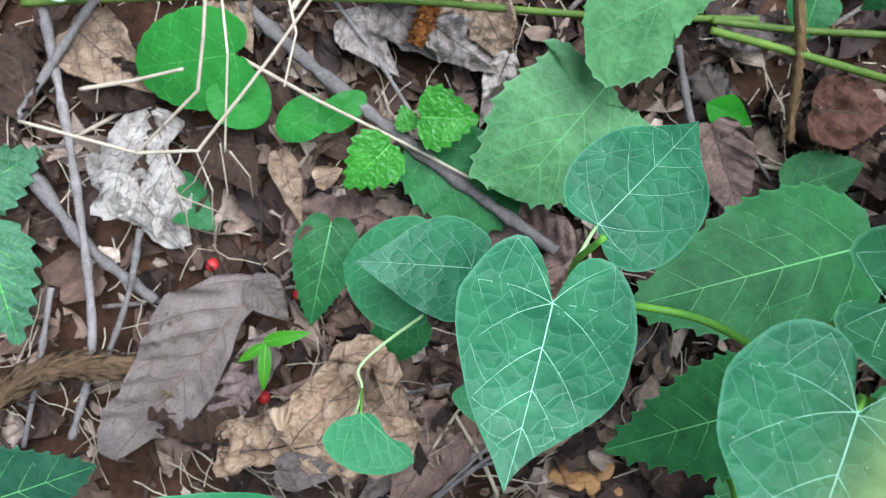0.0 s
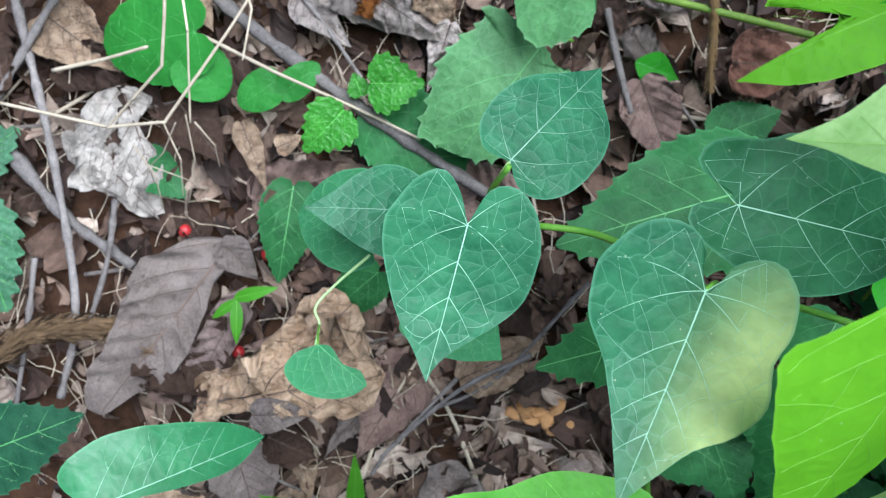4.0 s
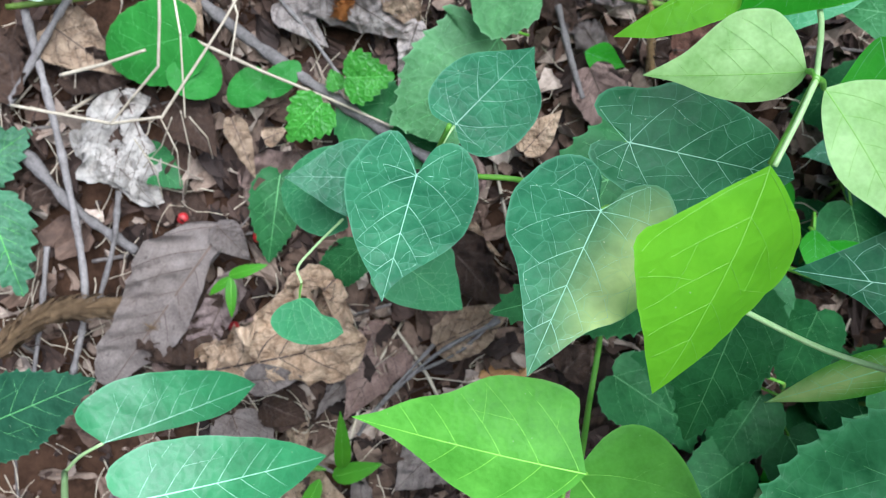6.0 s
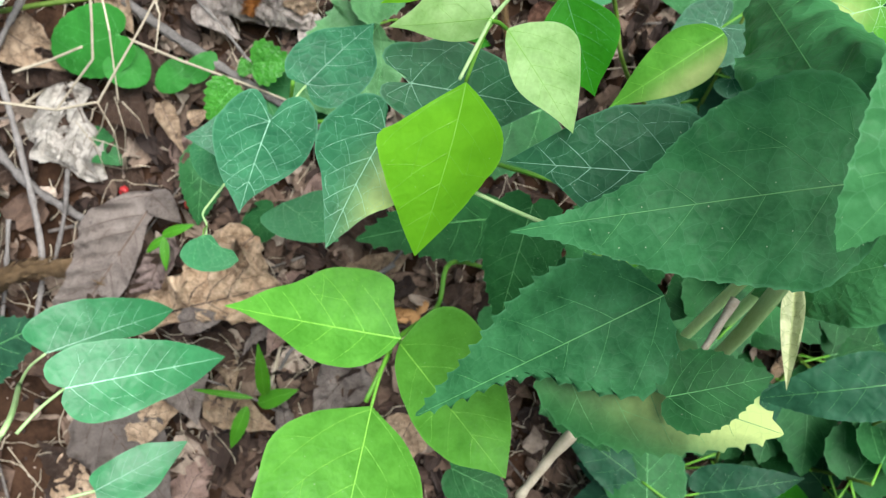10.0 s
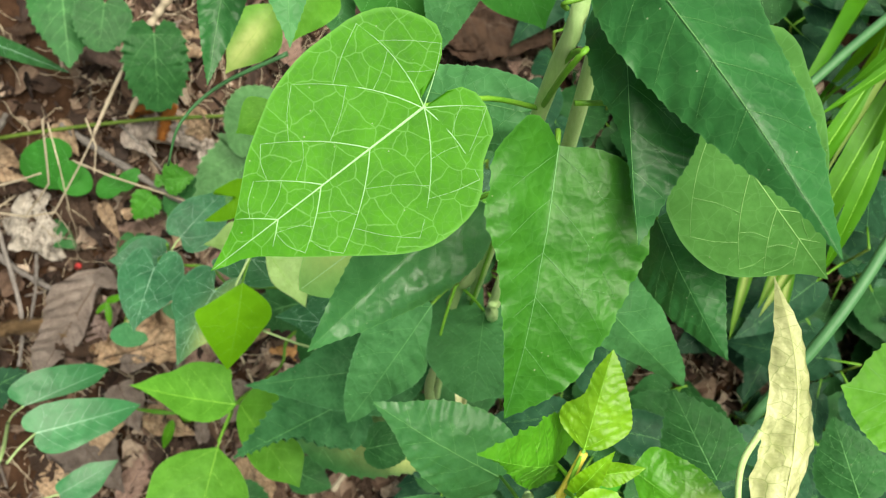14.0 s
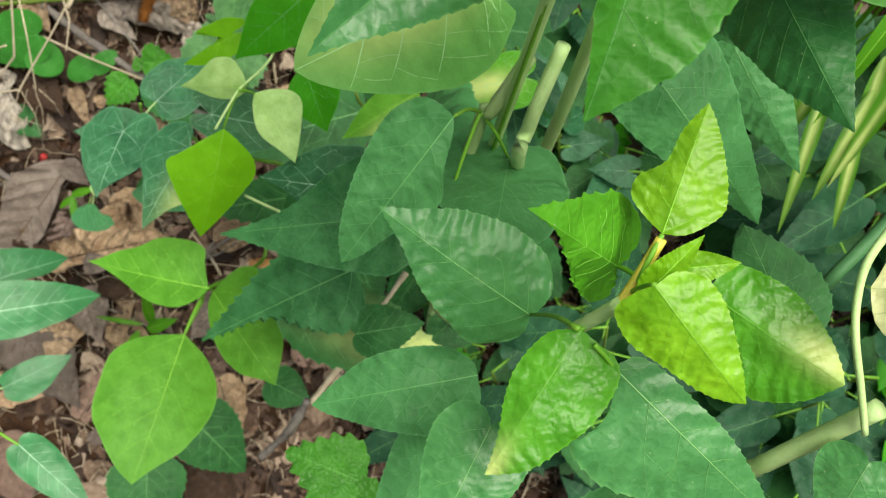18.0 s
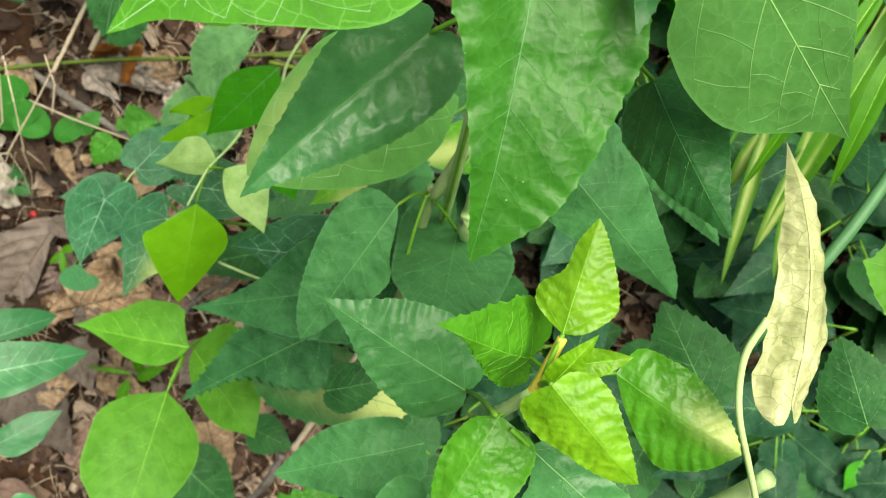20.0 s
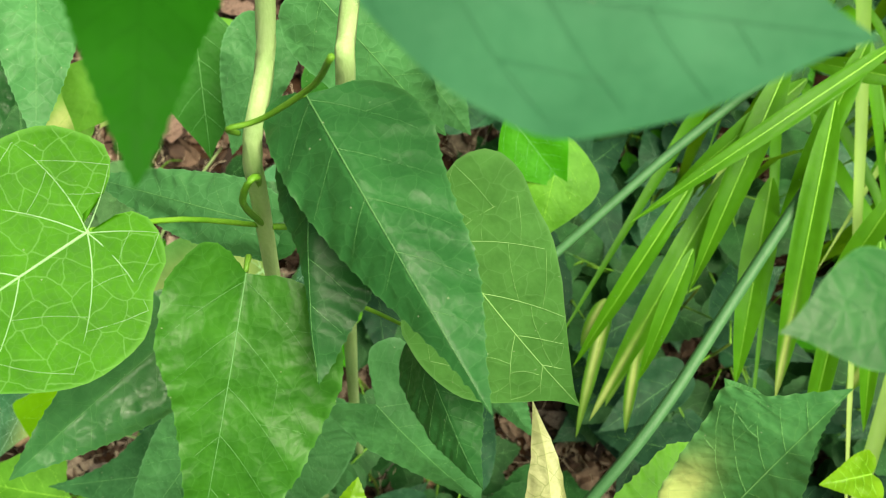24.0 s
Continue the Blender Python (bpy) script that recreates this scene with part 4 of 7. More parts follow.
leaf(heart_vine, 'shaded', (0.0890, 0.1766, 0.2703), (0.1406, 0.1681, 0.2558), (0.1437, -0.5429, 0.8274), 0.0399, stalk=(0.0836, 0.1801, 0.2462), seed=8, mat='heartd', left=[(-0.06, 0.15), (-0.20, 0.30), (-0.23, 0.51), (-0.15, 0.72), (0.03, 0.83), (0.23, 1.00), (0.49, 0.89), (0.75, 0.65), (0.92, 0.30)], right=[(-0.16, 0.06), (-0.21, 0.21), (-0.17, 0.42), (-0.01, 0.65), (0.13, 0.80), (0.33, 0.89), (0.48, 0.85), (0.66, 0.63), (0.88, 0.25)])
leaf(heart_vine, 'shaded', (0.1764, 0.1086, 0.2948), (0.1192, 0.1245, 0.2896), (-0.2177, -0.5107, 0.8317), 0.0452, seed=9, mat='heartd', left=[(-0.08, 0.17), (-0.06, 0.56), (0.09, 0.87), (0.28, 0.93), (0.52, 0.64), (0.73, 0.23)], right=[(-0.07, 0.28), (-0.17, 0.46), (-0.11, 0.82), (0.07, 1.00), (0.34, 0.98), (0.57, 0.73), (0.78, 0.38)])
leaf(low, 'serr', (0.1660, 0.2662, 0.1061), (0.0675, 0.2375, 0.1141), (0.1503, -0.2715, 0.9506), 0.0602, seed=10, mat='serr')
leaf(low, 'serr', (0.1360, 0.2109, 0.0799), (0.0518, 0.1785, 0.1375), (0.5620, 0.0188, 0.8269), 0.0445, seed=11, mat='serr')
leaf(bean, 'leaflet', (0.1072, 0.1370, 0.3217), (0.0834, 0.1010, 0.2705), (0.2304, -0.8428, 0.4864), 0.0491, stalk=(0.1169, 0.1511, 0.3338), seed=12, left=[(0.08, 0.32), (0.21, 0.71), (0.32, 0.85), (0.44, 0.82), (0.61, 0.58), (0.80, 0.29)], right=[(0.13, 0.41), (0.27, 0.80), (0.33, 1.00), (0.44, 0.94), (0.64, 0.64), (0.85, 0.28)])
leaf(bean, 'leaflet2', (0.1199, 0.1595, 0.3247), (0.0838, 0.1672, 0.3169), (-0.2909, -0.7081, 0.6434), 0.0293, stalk=(0.1169, 0.1511, 0.3338), seed=13, mat='leafletp', left=[(0.05, 0.22), (0.18, 0.43), (0.38, 0.47), (0.60, 0.32), (0.80, 0.11)], right=[(0.06, 0.53), (0.18, 0.92), (0.31, 1.00), (0.48, 0.92), (0.72, 0.40)])
leaf(bean, 'leaflet2', (0.1232, 0.1553, 0.3236), (0.1409, 0.1212, 0.3080), (-0.0117, -0.4213, 0.9069), 0.0379, stalk=(0.1169, 0.1511, 0.3338), seed=14, mat='leafletp', left=[(0.06, 0.45), (0.19, 0.89), (0.34, 1.00), (0.54, 0.80), (0.83, 0.33)], right=[(0.12, 0.20), (0.34, 0.40), (0.53, 0.40), (0.78, 0.17)])
leaf(bean, 'leaflet', (0.1158, 0.1988, 0.3150), (0.0817, 0.1889, 0.3042), (-0.2334, -0.2239, 0.9463), 0.0293, seed=15, left=[(0.10, 0.43), (0.18, 0.63), (0.38, 0.64), (0.72, 0.43)], right=[(0.67, 0.87), (0.33, 1.00), (0.02, 0.73), (-0.05, 0.24)])
leaf(bean, 'leafletd', (0.1590, 0.2041, 0.3426), (0.1104, 0.1861, 0.3091), (0.1060, -0.5411, 0.8343), 0.0309, seed=16)
leaf(bean2, 'leaflet2', (0.0729, 0.0947, 0.2071), (-0.0006, 0.1195, 0.2057), (-0.1474, -0.3832, 0.9118), 0.0517, stalk=(0.0716, 0.0981, 0.1990), seed=17, mat='leaflet2', left=[(0.06, 0.27), (0.19, 0.56), (0.36, 0.63), (0.50, 0.54), (0.73, 0.21), (0.88, 0.05)], right=[(0.07, 0.55), (0.09, 0.87), (0.20, 1.00), (0.31, 0.99), (0.45, 0.92), (0.60, 0.62), (0.76, 0.40), (0.89, 0.15)])
leaf(bean2, 'leaflet2', (0.0717, 0.0992, 0.1901), (0.1090, 0.0357, 0.1904), (-0.1345, -0.0737, 0.9882), 0.0628, stalk=(0.0716, 0.0981, 0.1990), seed=18, mat='leaflet2', left=[(-0.05, 0.54), (-0.00, 0.87), (0.19, 1.00), (0.55, 0.80), (0.79, 0.49), (0.93, 0.18)], right=[(0.09, 0.23), (0.29, 0.44), (0.52, 0.53), (0.74, 0.43), (0.90, 0.14)])
leaf(bean2, 'leaflet2', (0.0586, 0.0679, 0.2053), (0.0308, -0.0177, 0.2076), (0.3476, -0.0881, 0.9335), 0.0726, stalk=(0.0684, 0.0985, 0.1935), seed=19, mat='leaflet2', left=[(0.13, 0.51), (0.29, 0.78), (0.48, 0.80), (0.73, 0.54), (0.88, 0.22)], right=[(0.10, 0.63), (0.24, 0.96), (0.40, 1.00), (0.62, 0.96), (0.77, 0.71), (0.93, 0.30)])
leaf(longleaf, 'long', (-0.1062, 0.1359, 0.1366), (-0.0522, 0.1662, 0.1041), (0.5635, -0.1304, 0.8157), 0.0438, stalk=(-0.1340, 0.1339, 0.1026), seed=20, stalk_mat='palestem', left=[(-0.09, 0.48), (-0.05, 0.78), (0.17, 1.00), (0.43, 0.89), (0.75, 0.56), (0.91, 0.29)], right=[(0.21, 0.11), (0.47, 0.25), (0.76, 0.30)])
leaf(longleaf, 'long', (-0.0842, 0.1064, 0.1637), (-0.0183, 0.1258, 0.1296), (0.5061, -0.2968, 0.8098), 0.0383, stalk=(-0.1027, 0.0861, 0.1682), seed=21, stalk_mat='palestem', left=[(-0.09, 0.25), (-0.08, 0.67), (0.08, 0.97), (0.32, 0.97), (0.56, 0.77), (0.81, 0.44)], right=[(-0.03, 0.36), (0.05, 0.85), (0.24, 1.00), (0.50, 0.81), (0.76, 0.52)])
leaf(longleaf, 'long', (-0.0827, 0.0675, 0.1244), (-0.0401, 0.0885, 0.1177), (0.2743, -0.2621, 0.9252), 0.0274, stalk=(-0.1035, 0.0631, 0.1252), seed=22, stalk_mat='palestem', left=[(0.01, 0.53), (0.27, 0.70), (0.58, 0.68), (0.84, 0.28)], right=[(-0.02, 0.56), (0.16, 1.00), (0.47, 0.98), (0.72, 0.55)])
leaf(longleaf, 'long', (-0.0197, 0.0032, 0.2394), (0.0164, -0.0335, 0.2237), (0.2642, -0.0902, 0.9602), 0.0223, stalk=(-0.0295, 0.0100, 0.2421), seed=23)
leaf(climber, 'climb', (0.2348, 0.1383, 0.4218), (0.1635, 0.0689, 0.4742), (0.6578, -0.1144, 0.7444), 0.0639, seed=24, mat='climbo', yellow=(0.42, -0.2, 0.4), left=[(-0.11, 0.52), (-0.04, 0.70), (0.06, 0.87), (0.24, 1.00), (0.45, 1.00), (0.66, 0.79), (0.81, 0.56), (0.95, 0.23)], right=[(-0.11, 0.52), (-0.04, 0.70), (0.06, 0.87), (0.24, 1.00), (0.45, 1.00), (0.66, 0.79), (0.81, 0.56), (0.95, 0.23)])
leaf(climber, 'climb', (0.2237, 0.0493, 0.6394), (0.1676, 0.0154, 0.6350), (0.1840, -0.4212, 0.8881), 0.0572, stalk=(0.2583, 0.0684, 0.5964), seed=25, left=[(-0.01, 0.04), (-0.06, 0.02), (-0.14, 0.03), (-0.19, 0.19), (-0.18, 0.39), (-0.14, 0.57), (-0.05, 0.69), (0.02, 0.88), (0.10, 1.00), (0.24, 1.00), (0.37, 0.93), (0.50, 0.74), (0.61, 0.55), (0.74, 0.32), (0.86, 0.11), (0.96, 0.04)], right=[(-0.01, 0.15), (-0.11, 0.17), (-0.19, 0.31), (-0.22, 0.48), (-0.18, 0.68), (-0.11, 0.86), (-0.01, 0.96), (0.11, 0.99), (0.24, 0.96), (0.39, 0.89), (0.51, 0.76), (0.64, 0.58), (0.74, 0.37), (0.85, 0.17)])
leaf(climber, 'climbo', (0.3073, 0.0554, 0.5987), (0.3451, 0.0171, 0.5516), (-0.1220, -0.8157, 0.5655), 0.0587, stalk=(0.2636, 0.0543, 0.6216), seed=26, left=[(-0.23, 0.44), (-0.24, 0.84), (-0.12, 1.00), (0.07, 0.94), (0.28, 0.83), (0.57, 0.48), (0.88, 0.10)], right=[(0.01, 0.19), (0.06, 0.47), (0.14, 0.72), (0.23, 0.92), (0.37, 0.99), (0.53, 0.98), (0.69, 0.82), (0.79, 0.53), (0.89, 0.18)])
# paler young-leaf material here puts a whitish sheen into the colour
leaf(tall, 'tserr', (0.2319, 0.0515, 0.5739), (0.1779, 0.0143, 0.5633), (0.0291, -0.3134, 0.9492), 0.0336, stalk=(0.2507, 0.0494, 0.5842), seed=27, fold=-0.4, mat='yserr')
leaf(tall, 'tserr', (0.2566, 0.0413, 0.6240), (0.2334, -0.0188, 0.5826), (0.2020, -0.6073, 0.7684), 0.0521, stalk=(0.2574, 0.0460, 0.6233), seed=28, fold=0.35, wave=0.14, left=[(-0.00, 0.12), (-0.01, 0.33), (0.01, 0.62), (0.07, 0.85), (0.20, 0.97), (0.31, 1.00), (0.46, 0.89), (0.67, 0.70), (0.82, 0.48)], right=[(-0.06, 0.18), (-0.09, 0.35), (-0.08, 0.49), (-0.01, 0.64), (0.06, 0.72), (0.17, 0.72), (0.27, 0.70), (0.41, 0.50), (0.58, 0.34), (0.75, 0.21)])
leaf(tall, 'tserr', (0.2772, 0.0689, 0.6454), (0.2715, 0.0114, 0.6215), (-0.3400, -0.3321, 0.8798), 0.0344, stalk=(0.2680, 0.0630, 0.6511), seed=29, fold=-0.45, mat='tdark', left=[(0.03, 0.27), (0.19, 0.60), (0.37, 0.98), (0.50, 1.00), (0.65, 0.82), (0.80, 0.47), (0.93, 0.18)], right=[(-0.02, 0.32), (0.07, 0.62), (0.20, 0.63), (0.36, 0.50), (0.48, 0.26), (0.64, 0.07), (0.83, 0.02)])
leaf(tall, 'tserr', (0.2773, 0.0643, 0.6629), (0.3079, -0.0089, 0.6491), (-0.1456, -0.2417, 0.9594), 0.0427, stalk=(0.2696, 0.0677, 0.6488), seed=30, wave=0.07, fold=-0.6, mat='tdark', left=[(0.01, 0.24), (0.01, 0.52), (0.03, 0.74), (0.09, 0.94), (0.21, 1.00), (0.32, 0.88), (0.45, 0.76), (0.59, 0.67), (0.72, 0.50), (0.88, 0.20)], right=[(-0.03, 0.14), (-0.05, 0.37), (-0.02, 0.57), (0.09, 0.65), (0.22, 0.65), (0.38, 0.57), (0.53, 0.44), (0.69, 0.26), (0.84, 0.10)])
leaf(tall, 'tserr', (0.3000, 0.0534, 0.5352), (0.3132, 0.0002, 0.5310), (-0.5666, -0.2037, 0.7984), 0.0371, stalk=(0.2649, 0.0571, 0.5765), seed=31, fold=-0.4, mat='tdark', left=[(0.00, 0.50), (0.15, 0.77), (0.32, 0.80), (0.53, 0.62), (0.75, 0.34)], right=[(-0.01, 0.60), (0.17, 1.00), (0.43, 0.80), (0.60, 0.65), (0.80, 0.34)])
leaf(tall, 'tserr', (0.2817, 0.0461, 0.4839), (0.3190, 0.0131, 0.4402), (0.1016, -0.7496, 0.6540), 0.0468, seed=32, fold=-0.35, mat='bserr', yellow=(-2.0000, 0.0000, 0.1000), left=[(-0.25, 0.50), (-0.18, 0.92), (-0.03, 1.00), (0.28, 0.82), (0.58, 0.53), (0.87, 0.26)], right=[(-0.15, 0.47), (-0.12, 0.72), (0.11, 0.71), (0.31, 0.58), (0.66, 0.28)])
leaf(young, 'yserr', (0.2350, -0.0139, 0.4450), (0.1881, 0.0193, 0.4690), (-0.0048, -0.5902, 0.8073), 0.0405, stalk=(0.2403, -0.0366, 0.5017), seed=33, left=[(-0.03, 0.33), (0.02, 0.66), (0.18, 0.97), (0.35, 0.87), (0.56, 0.69), (0.79, 0.27)], right=[(-0.02, 0.14), (-0.02, 0.50), (0.06, 0.80), (0.15, 0.95), (0.33, 1.00), (0.49, 0.89), (0.69, 0.65), (0.85, 0.28)])
leaf(young, 'shoot', (0.2417, -0.0362, 0.4991), (0.2123, -0.0697, 0.4802), (-0.1956, -0.3470, 0.9172), 0.0338, stalk=(0.2447, -0.0339, 0.5000), seed=34, thick=0.0007, mat='shootd', yellow=(1.0000, 0.0000, 0.2000), left=[(0.02, 0.36), (0.04, 0.72), (0.14, 0.96), (0.36, 1.00), (0.60, 0.81), (0.81, 0.56), (0.93, 0.24)], right=[(0.12, 0.41), (0.35, 0.54), (0.55, 0.43), (0.73, 0.20), (0.89, 0.06)])
leaf(young, 'yserr', (0.2498, -0.0457, 0.4928), (0.2974, -0.0887, 0.4569), (0.0800, -0.5854, 0.8068), 0.0534, stalk=(0.2443, -0.0410, 0.5001), seed=35, thick=0.0007, left=[(0.04, 0.26), (0.17, 0.34), (0.31, 0.34), (0.51, 0.34), (0.75, 0.21)], right=[(0.11, 0.31), (0.14, 0.65), (0.12, 0.92), (0.28, 1.00), (0.43, 0.87)])
leaf(young, 'shoot', (0.2530, -0.0206, 0.5038), (0.2247, -0.0214, 0.5496), (0.5887, -0.7280, 0.3513), 0.0322, stalk=(0.2555, -0.0281, 0.5142), seed=36, thick=0.0007, mat='shootd', left=[(-0.17, 0.29), (-0.26, 0.63), (-0.14, 0.78), (0.23, 0.66), (0.56, 0.33), (0.78, 0.05)], right=[(-0.11, 0.24), (-0.16, 0.64), (-0.04, 0.98), (0.32, 1.00), (0.58, 0.80), (0.79, 0.43)])
leaf(young, 'ybright', (0.2608, -0.0210, 0.5256), (0.2748, 0.0077, 0.5392), (-0.2266, -0.3258, 0.9179), 0.0246, stalk=(0.2533, -0.0319, 0.5147), seed=37, thick=0.0007, left=[(0.09, 0.48), (0.20, 0.85), (0.35, 0.85), (0.51, 0.41), (0.76, 0.30)], right=[(0.06, 0.50), (0.27, 1.00), (0.44, 0.95), (0.66, 0.66), (0.87, 0.30)])
leaf(young, 'ybright', (0.2541, -0.0376, 0.5351), (0.2756, -0.0639, 0.5174), (-0.1189, -0.6189, 0.7764), 0.0272, stalk=(0.2533, -0.0319, 0.5147), seed=38, thick=0.0007, left=[(0.02, 0.44), (0.16, 0.76), (0.36, 0.77), (0.55, 0.59), (0.77, 0.33)], right=[(-0.02, 0.31), (0.00, 0.76), (0.09, 0.95), (0.27, 1.00), (0.51, 0.74), (0.76, 0.51), (0.92, 0.22)])
leaf(young, 'shoot', (0.2817, -0.0239, 0.4853), (0.3177, -0.0536, 0.4791), (-0.2358, -0.4636, 0.8541), 0.0366, stalk=(0.2533, -0.0319, 0.5147), seed=39, thick=0.0007, mat='shootd', yellow=(0.8500, 0.2000, 0.2700), left=[(0.05, 0.56), (0.25, 0.73), (0.49, 0.73), (0.76, 0.47), (0.92, 0.20)], right=[(0.23, 0.53), (0.53, 1.00), (0.69, 0.98), (0.89, 0.54), (0.96, 0.22)])
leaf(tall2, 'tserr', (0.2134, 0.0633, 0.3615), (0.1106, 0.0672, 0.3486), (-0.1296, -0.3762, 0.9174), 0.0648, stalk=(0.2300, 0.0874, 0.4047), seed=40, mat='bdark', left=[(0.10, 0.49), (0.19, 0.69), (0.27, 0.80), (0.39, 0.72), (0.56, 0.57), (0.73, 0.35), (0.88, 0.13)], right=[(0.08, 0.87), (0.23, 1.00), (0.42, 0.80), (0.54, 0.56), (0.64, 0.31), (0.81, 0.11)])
leaf(tall2, 'tserr', (0.2170, 0.0663, 0.4398), (0.1697, 0.0267, 0.4033), (-0.1257, -0.5883, 0.7988), 0.0398, stalk=(0.2300, 0.0874, 0.4047), seed=41, mat='bserr', left=[(0.08, 0.19), (0.25, 0.45), (0.43, 0.79), (0.71, 0.40), (0.89, 0.21)], right=[(0.01, 0.56), (0.09, 0.85), (0.23, 1.00), (0.47, 0.90), (0.69, 0.66), (0.89, 0.33)])
leaf(tall2, 'tserr', (0.2430, 0.0816, 0.3726), (0.2289, 0.0299, 0.3939), (0.1701, 0.3356, 0.9265), 0.0571, stalk=(0.2300, 0.0874, 0.4047), seed=42, mat='bserr', left=[(-0.20, 0.22), (-0.22, 0.72), (0.04, 1.00), (0.42, 0.96), (0.80, 0.60)], right=[(-0.49, 0.21), (-0.46, 0.58), (-0.18, 0.95), (0.22, 0.95), (0.59, 0.87), (0.87, 0.44)])
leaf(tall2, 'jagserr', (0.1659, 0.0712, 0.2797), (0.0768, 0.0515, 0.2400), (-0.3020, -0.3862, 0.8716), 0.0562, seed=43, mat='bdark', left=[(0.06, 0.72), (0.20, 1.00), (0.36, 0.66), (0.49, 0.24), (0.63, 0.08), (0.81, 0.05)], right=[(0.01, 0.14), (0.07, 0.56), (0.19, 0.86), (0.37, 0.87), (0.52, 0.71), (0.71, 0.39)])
leaf(tall2, 'tserr', (0.2172, -0.0245, 0.4124), (0.1560, -0.0277, 0.4025), (-0.1397, -0.2594, 0.9556), 0.0378, seed=44, mat='bserr', left=[(0.03, 0.58), (0.24, 1.00), (0.53, 0.78), (0.85, 0.33)], right=[(0.02, 0.28), (0.15, 0.63), (0.38, 0.76), (0.62, 0.69), (0.81, 0.41)])
leaf(young, 'yserr', (0.2168, -0.0528, 0.4631), (0.1931, -0.0883, 0.4424), (-0.1509, -0.3575, 0.9216), 0.0314, seed=45)
leaf(low, 'serr', (0.1310, 0.0619, 0.2534), (0.2124, 0.0323, 0.2244), (0.2031, -0.4524, 0.8684), 0.0478, seed=46, yellow=(0.8000, 0.0000, 0.5000))
leaf(tall2, 'tserr', (0.2073, 0.0749, 0.3567), (0.2366, 0.2110, 0.2659), (-0.5406, 0.5404, 0.6447), 0.0450, seed=47, mat='bserr')
leaf(bean, 'leafletd', (0.1480, 0.1785, 0.3101), (0.1561, 0.1503, 0.2852), (-0.1680, -0.6725, 0.7208), 0.0307, seed=48)
leaf(bean, 'leaflet2', (0.2081, 0.1692, 0.2890), (0.1627, 0.1514, 0.2749), (-0.0108, -0.4545, 0.8907), 0.0224, seed=49, mat='leaflet2', fold=0.45, yellow=(0.3000, 0.8000, 0.5000))
leaf(climber, 'climb', (0.2671, 0.1706, 0.2930), (0.2270, 0.1664, 0.2891), (-0.0036, -0.5439, 0.8391), 0.0320, seed=50, yellow=(0.6000, 0.0000, 0.4000))
leaf(low, 'serr', (0.1378, 0.1536, 0.2009), (0.1175, 0.1140, 0.1587), (-0.3097, -0.6169, 0.7235), 0.0365, seed=51)
leaf(low, 'serr', (0.1491, 0.0903, 0.1219), (0.1653, 0.0591, 0.1139), (-0.0521, -0.4477, 0.8927), 0.0307, seed=52)
leaf(low, 'serr', (0.0876, 0.0677, 0.0824), (0.1152, 0.0507, 0.0771), (0.0883, -0.2788, 0.9563), 0.0297, seed=53)
leaf(tall, 'curled', (0.2299, 0.0866, 0.2292), (0.2228, 0.0525, 0.2106), (-0.3627, -0.3437, 0.8662), 0.0090, seed=54, fold=0.6, mat='curl')
leaf(tall2, 'tserr', (0.2552, 0.0835, 0.2522), (0.2193, 0.0952, 0.2096), (-0.7458, -0.2804, 0.6044), 0.0428, seed=55, mat='bserr')
leaf(low, 'serr', (0.3259, -0.0258, 0.4295), (0.3128, 0.0121, 0.4435), (-0.1509, -0.4184, 0.8956), 0.0349, seed=56)
leaf(climber, 'curled', (0.3233, -0.0465, 0.5154), (0.3325, 0.0244, 0.5410), (0.1214, -0.3966, 0.9099), 0.0205, seed=57, quilt=0.05, fold=-0.6, thick=0.0012, arch=0.05, wave=0.2, bend=-0.06, mat='curl')
leaf(young2, 'yserr', (0.3928, -0.0291, 0.5285), (0.3420, -0.0158, 0.5444), (0.1770, -0.3930, 0.9023), 0.0579, seed=58, wave=0.06, fold=-0.1, mat='leaflet2', left=[(0.03, 0.36), (0.28, 0.51), (0.60, 0.63), (0.72, 0.56), (0.87, 0.34)], right=[(0.19, 0.98), (0.42, 1.00), (0.60, 0.93), (0.72, 0.68), (0.86, 0.35), (0.94, 0.08)])
leaf(low, 'serr', (0.3823, -0.0410, 0.4298), (0.3774, -0.0083, 0.4396), (-0.3143, -0.4184, 0.8521), 0.0299, seed=59)
leaf(tall, 'tserr', (0.1573, 0.1893, 0.5421), (0.1425, 0.1384, 0.5276), (0.2383, -0.4491, 0.8611), 0.0202, seed=60, mat='tdark')
leaf(bean, 'leaflet', (0.1610, 0.2264, 0.4572), (0.1317, 0.1982, 0.4461), (0.1870, -0.5485, 0.8150), 0.0282, seed=61, mat='leaflet2', yellow=(0.6000, 0.0000, 0.4000))
leaf(tall, 'tserr', (0.2603, 0.0955, 0.5419), (0.2221, 0.1077, 0.5511), (-0.0699, -0.5036, 0.8611), 0.0278, seed=62, mat='tdark')
leaf(low, 'sround', (0.0199, 0.4168, 0.1964), (0.0077, 0.3720, 0.1491), (0.2548, -0.4539, 0.8539), 0.0508, seed=63)
leaf(low, 'sround', (-0.0196, 0.4515, 0.1995), (-0.0301, 0.4134, 0.1871), (0.3086, -0.5288, 0.7907), 0.0459, seed=64)
leaf(tall, 'tserr', (0.2558, 0.0811, 0.5735), (0.1960, 0.1148, 0.5589), (-0.4193, -0.2411, 0.8753), 0.0243, seed=65, mat='bserr')
leaf(tall, 'tserr', (0.1842, 0.1855, 0.5815), (0.1813, 0.1235, 0.5657), (0.3279, -0.4528, 0.8291), 0.0294, seed=66, mat='bserr')
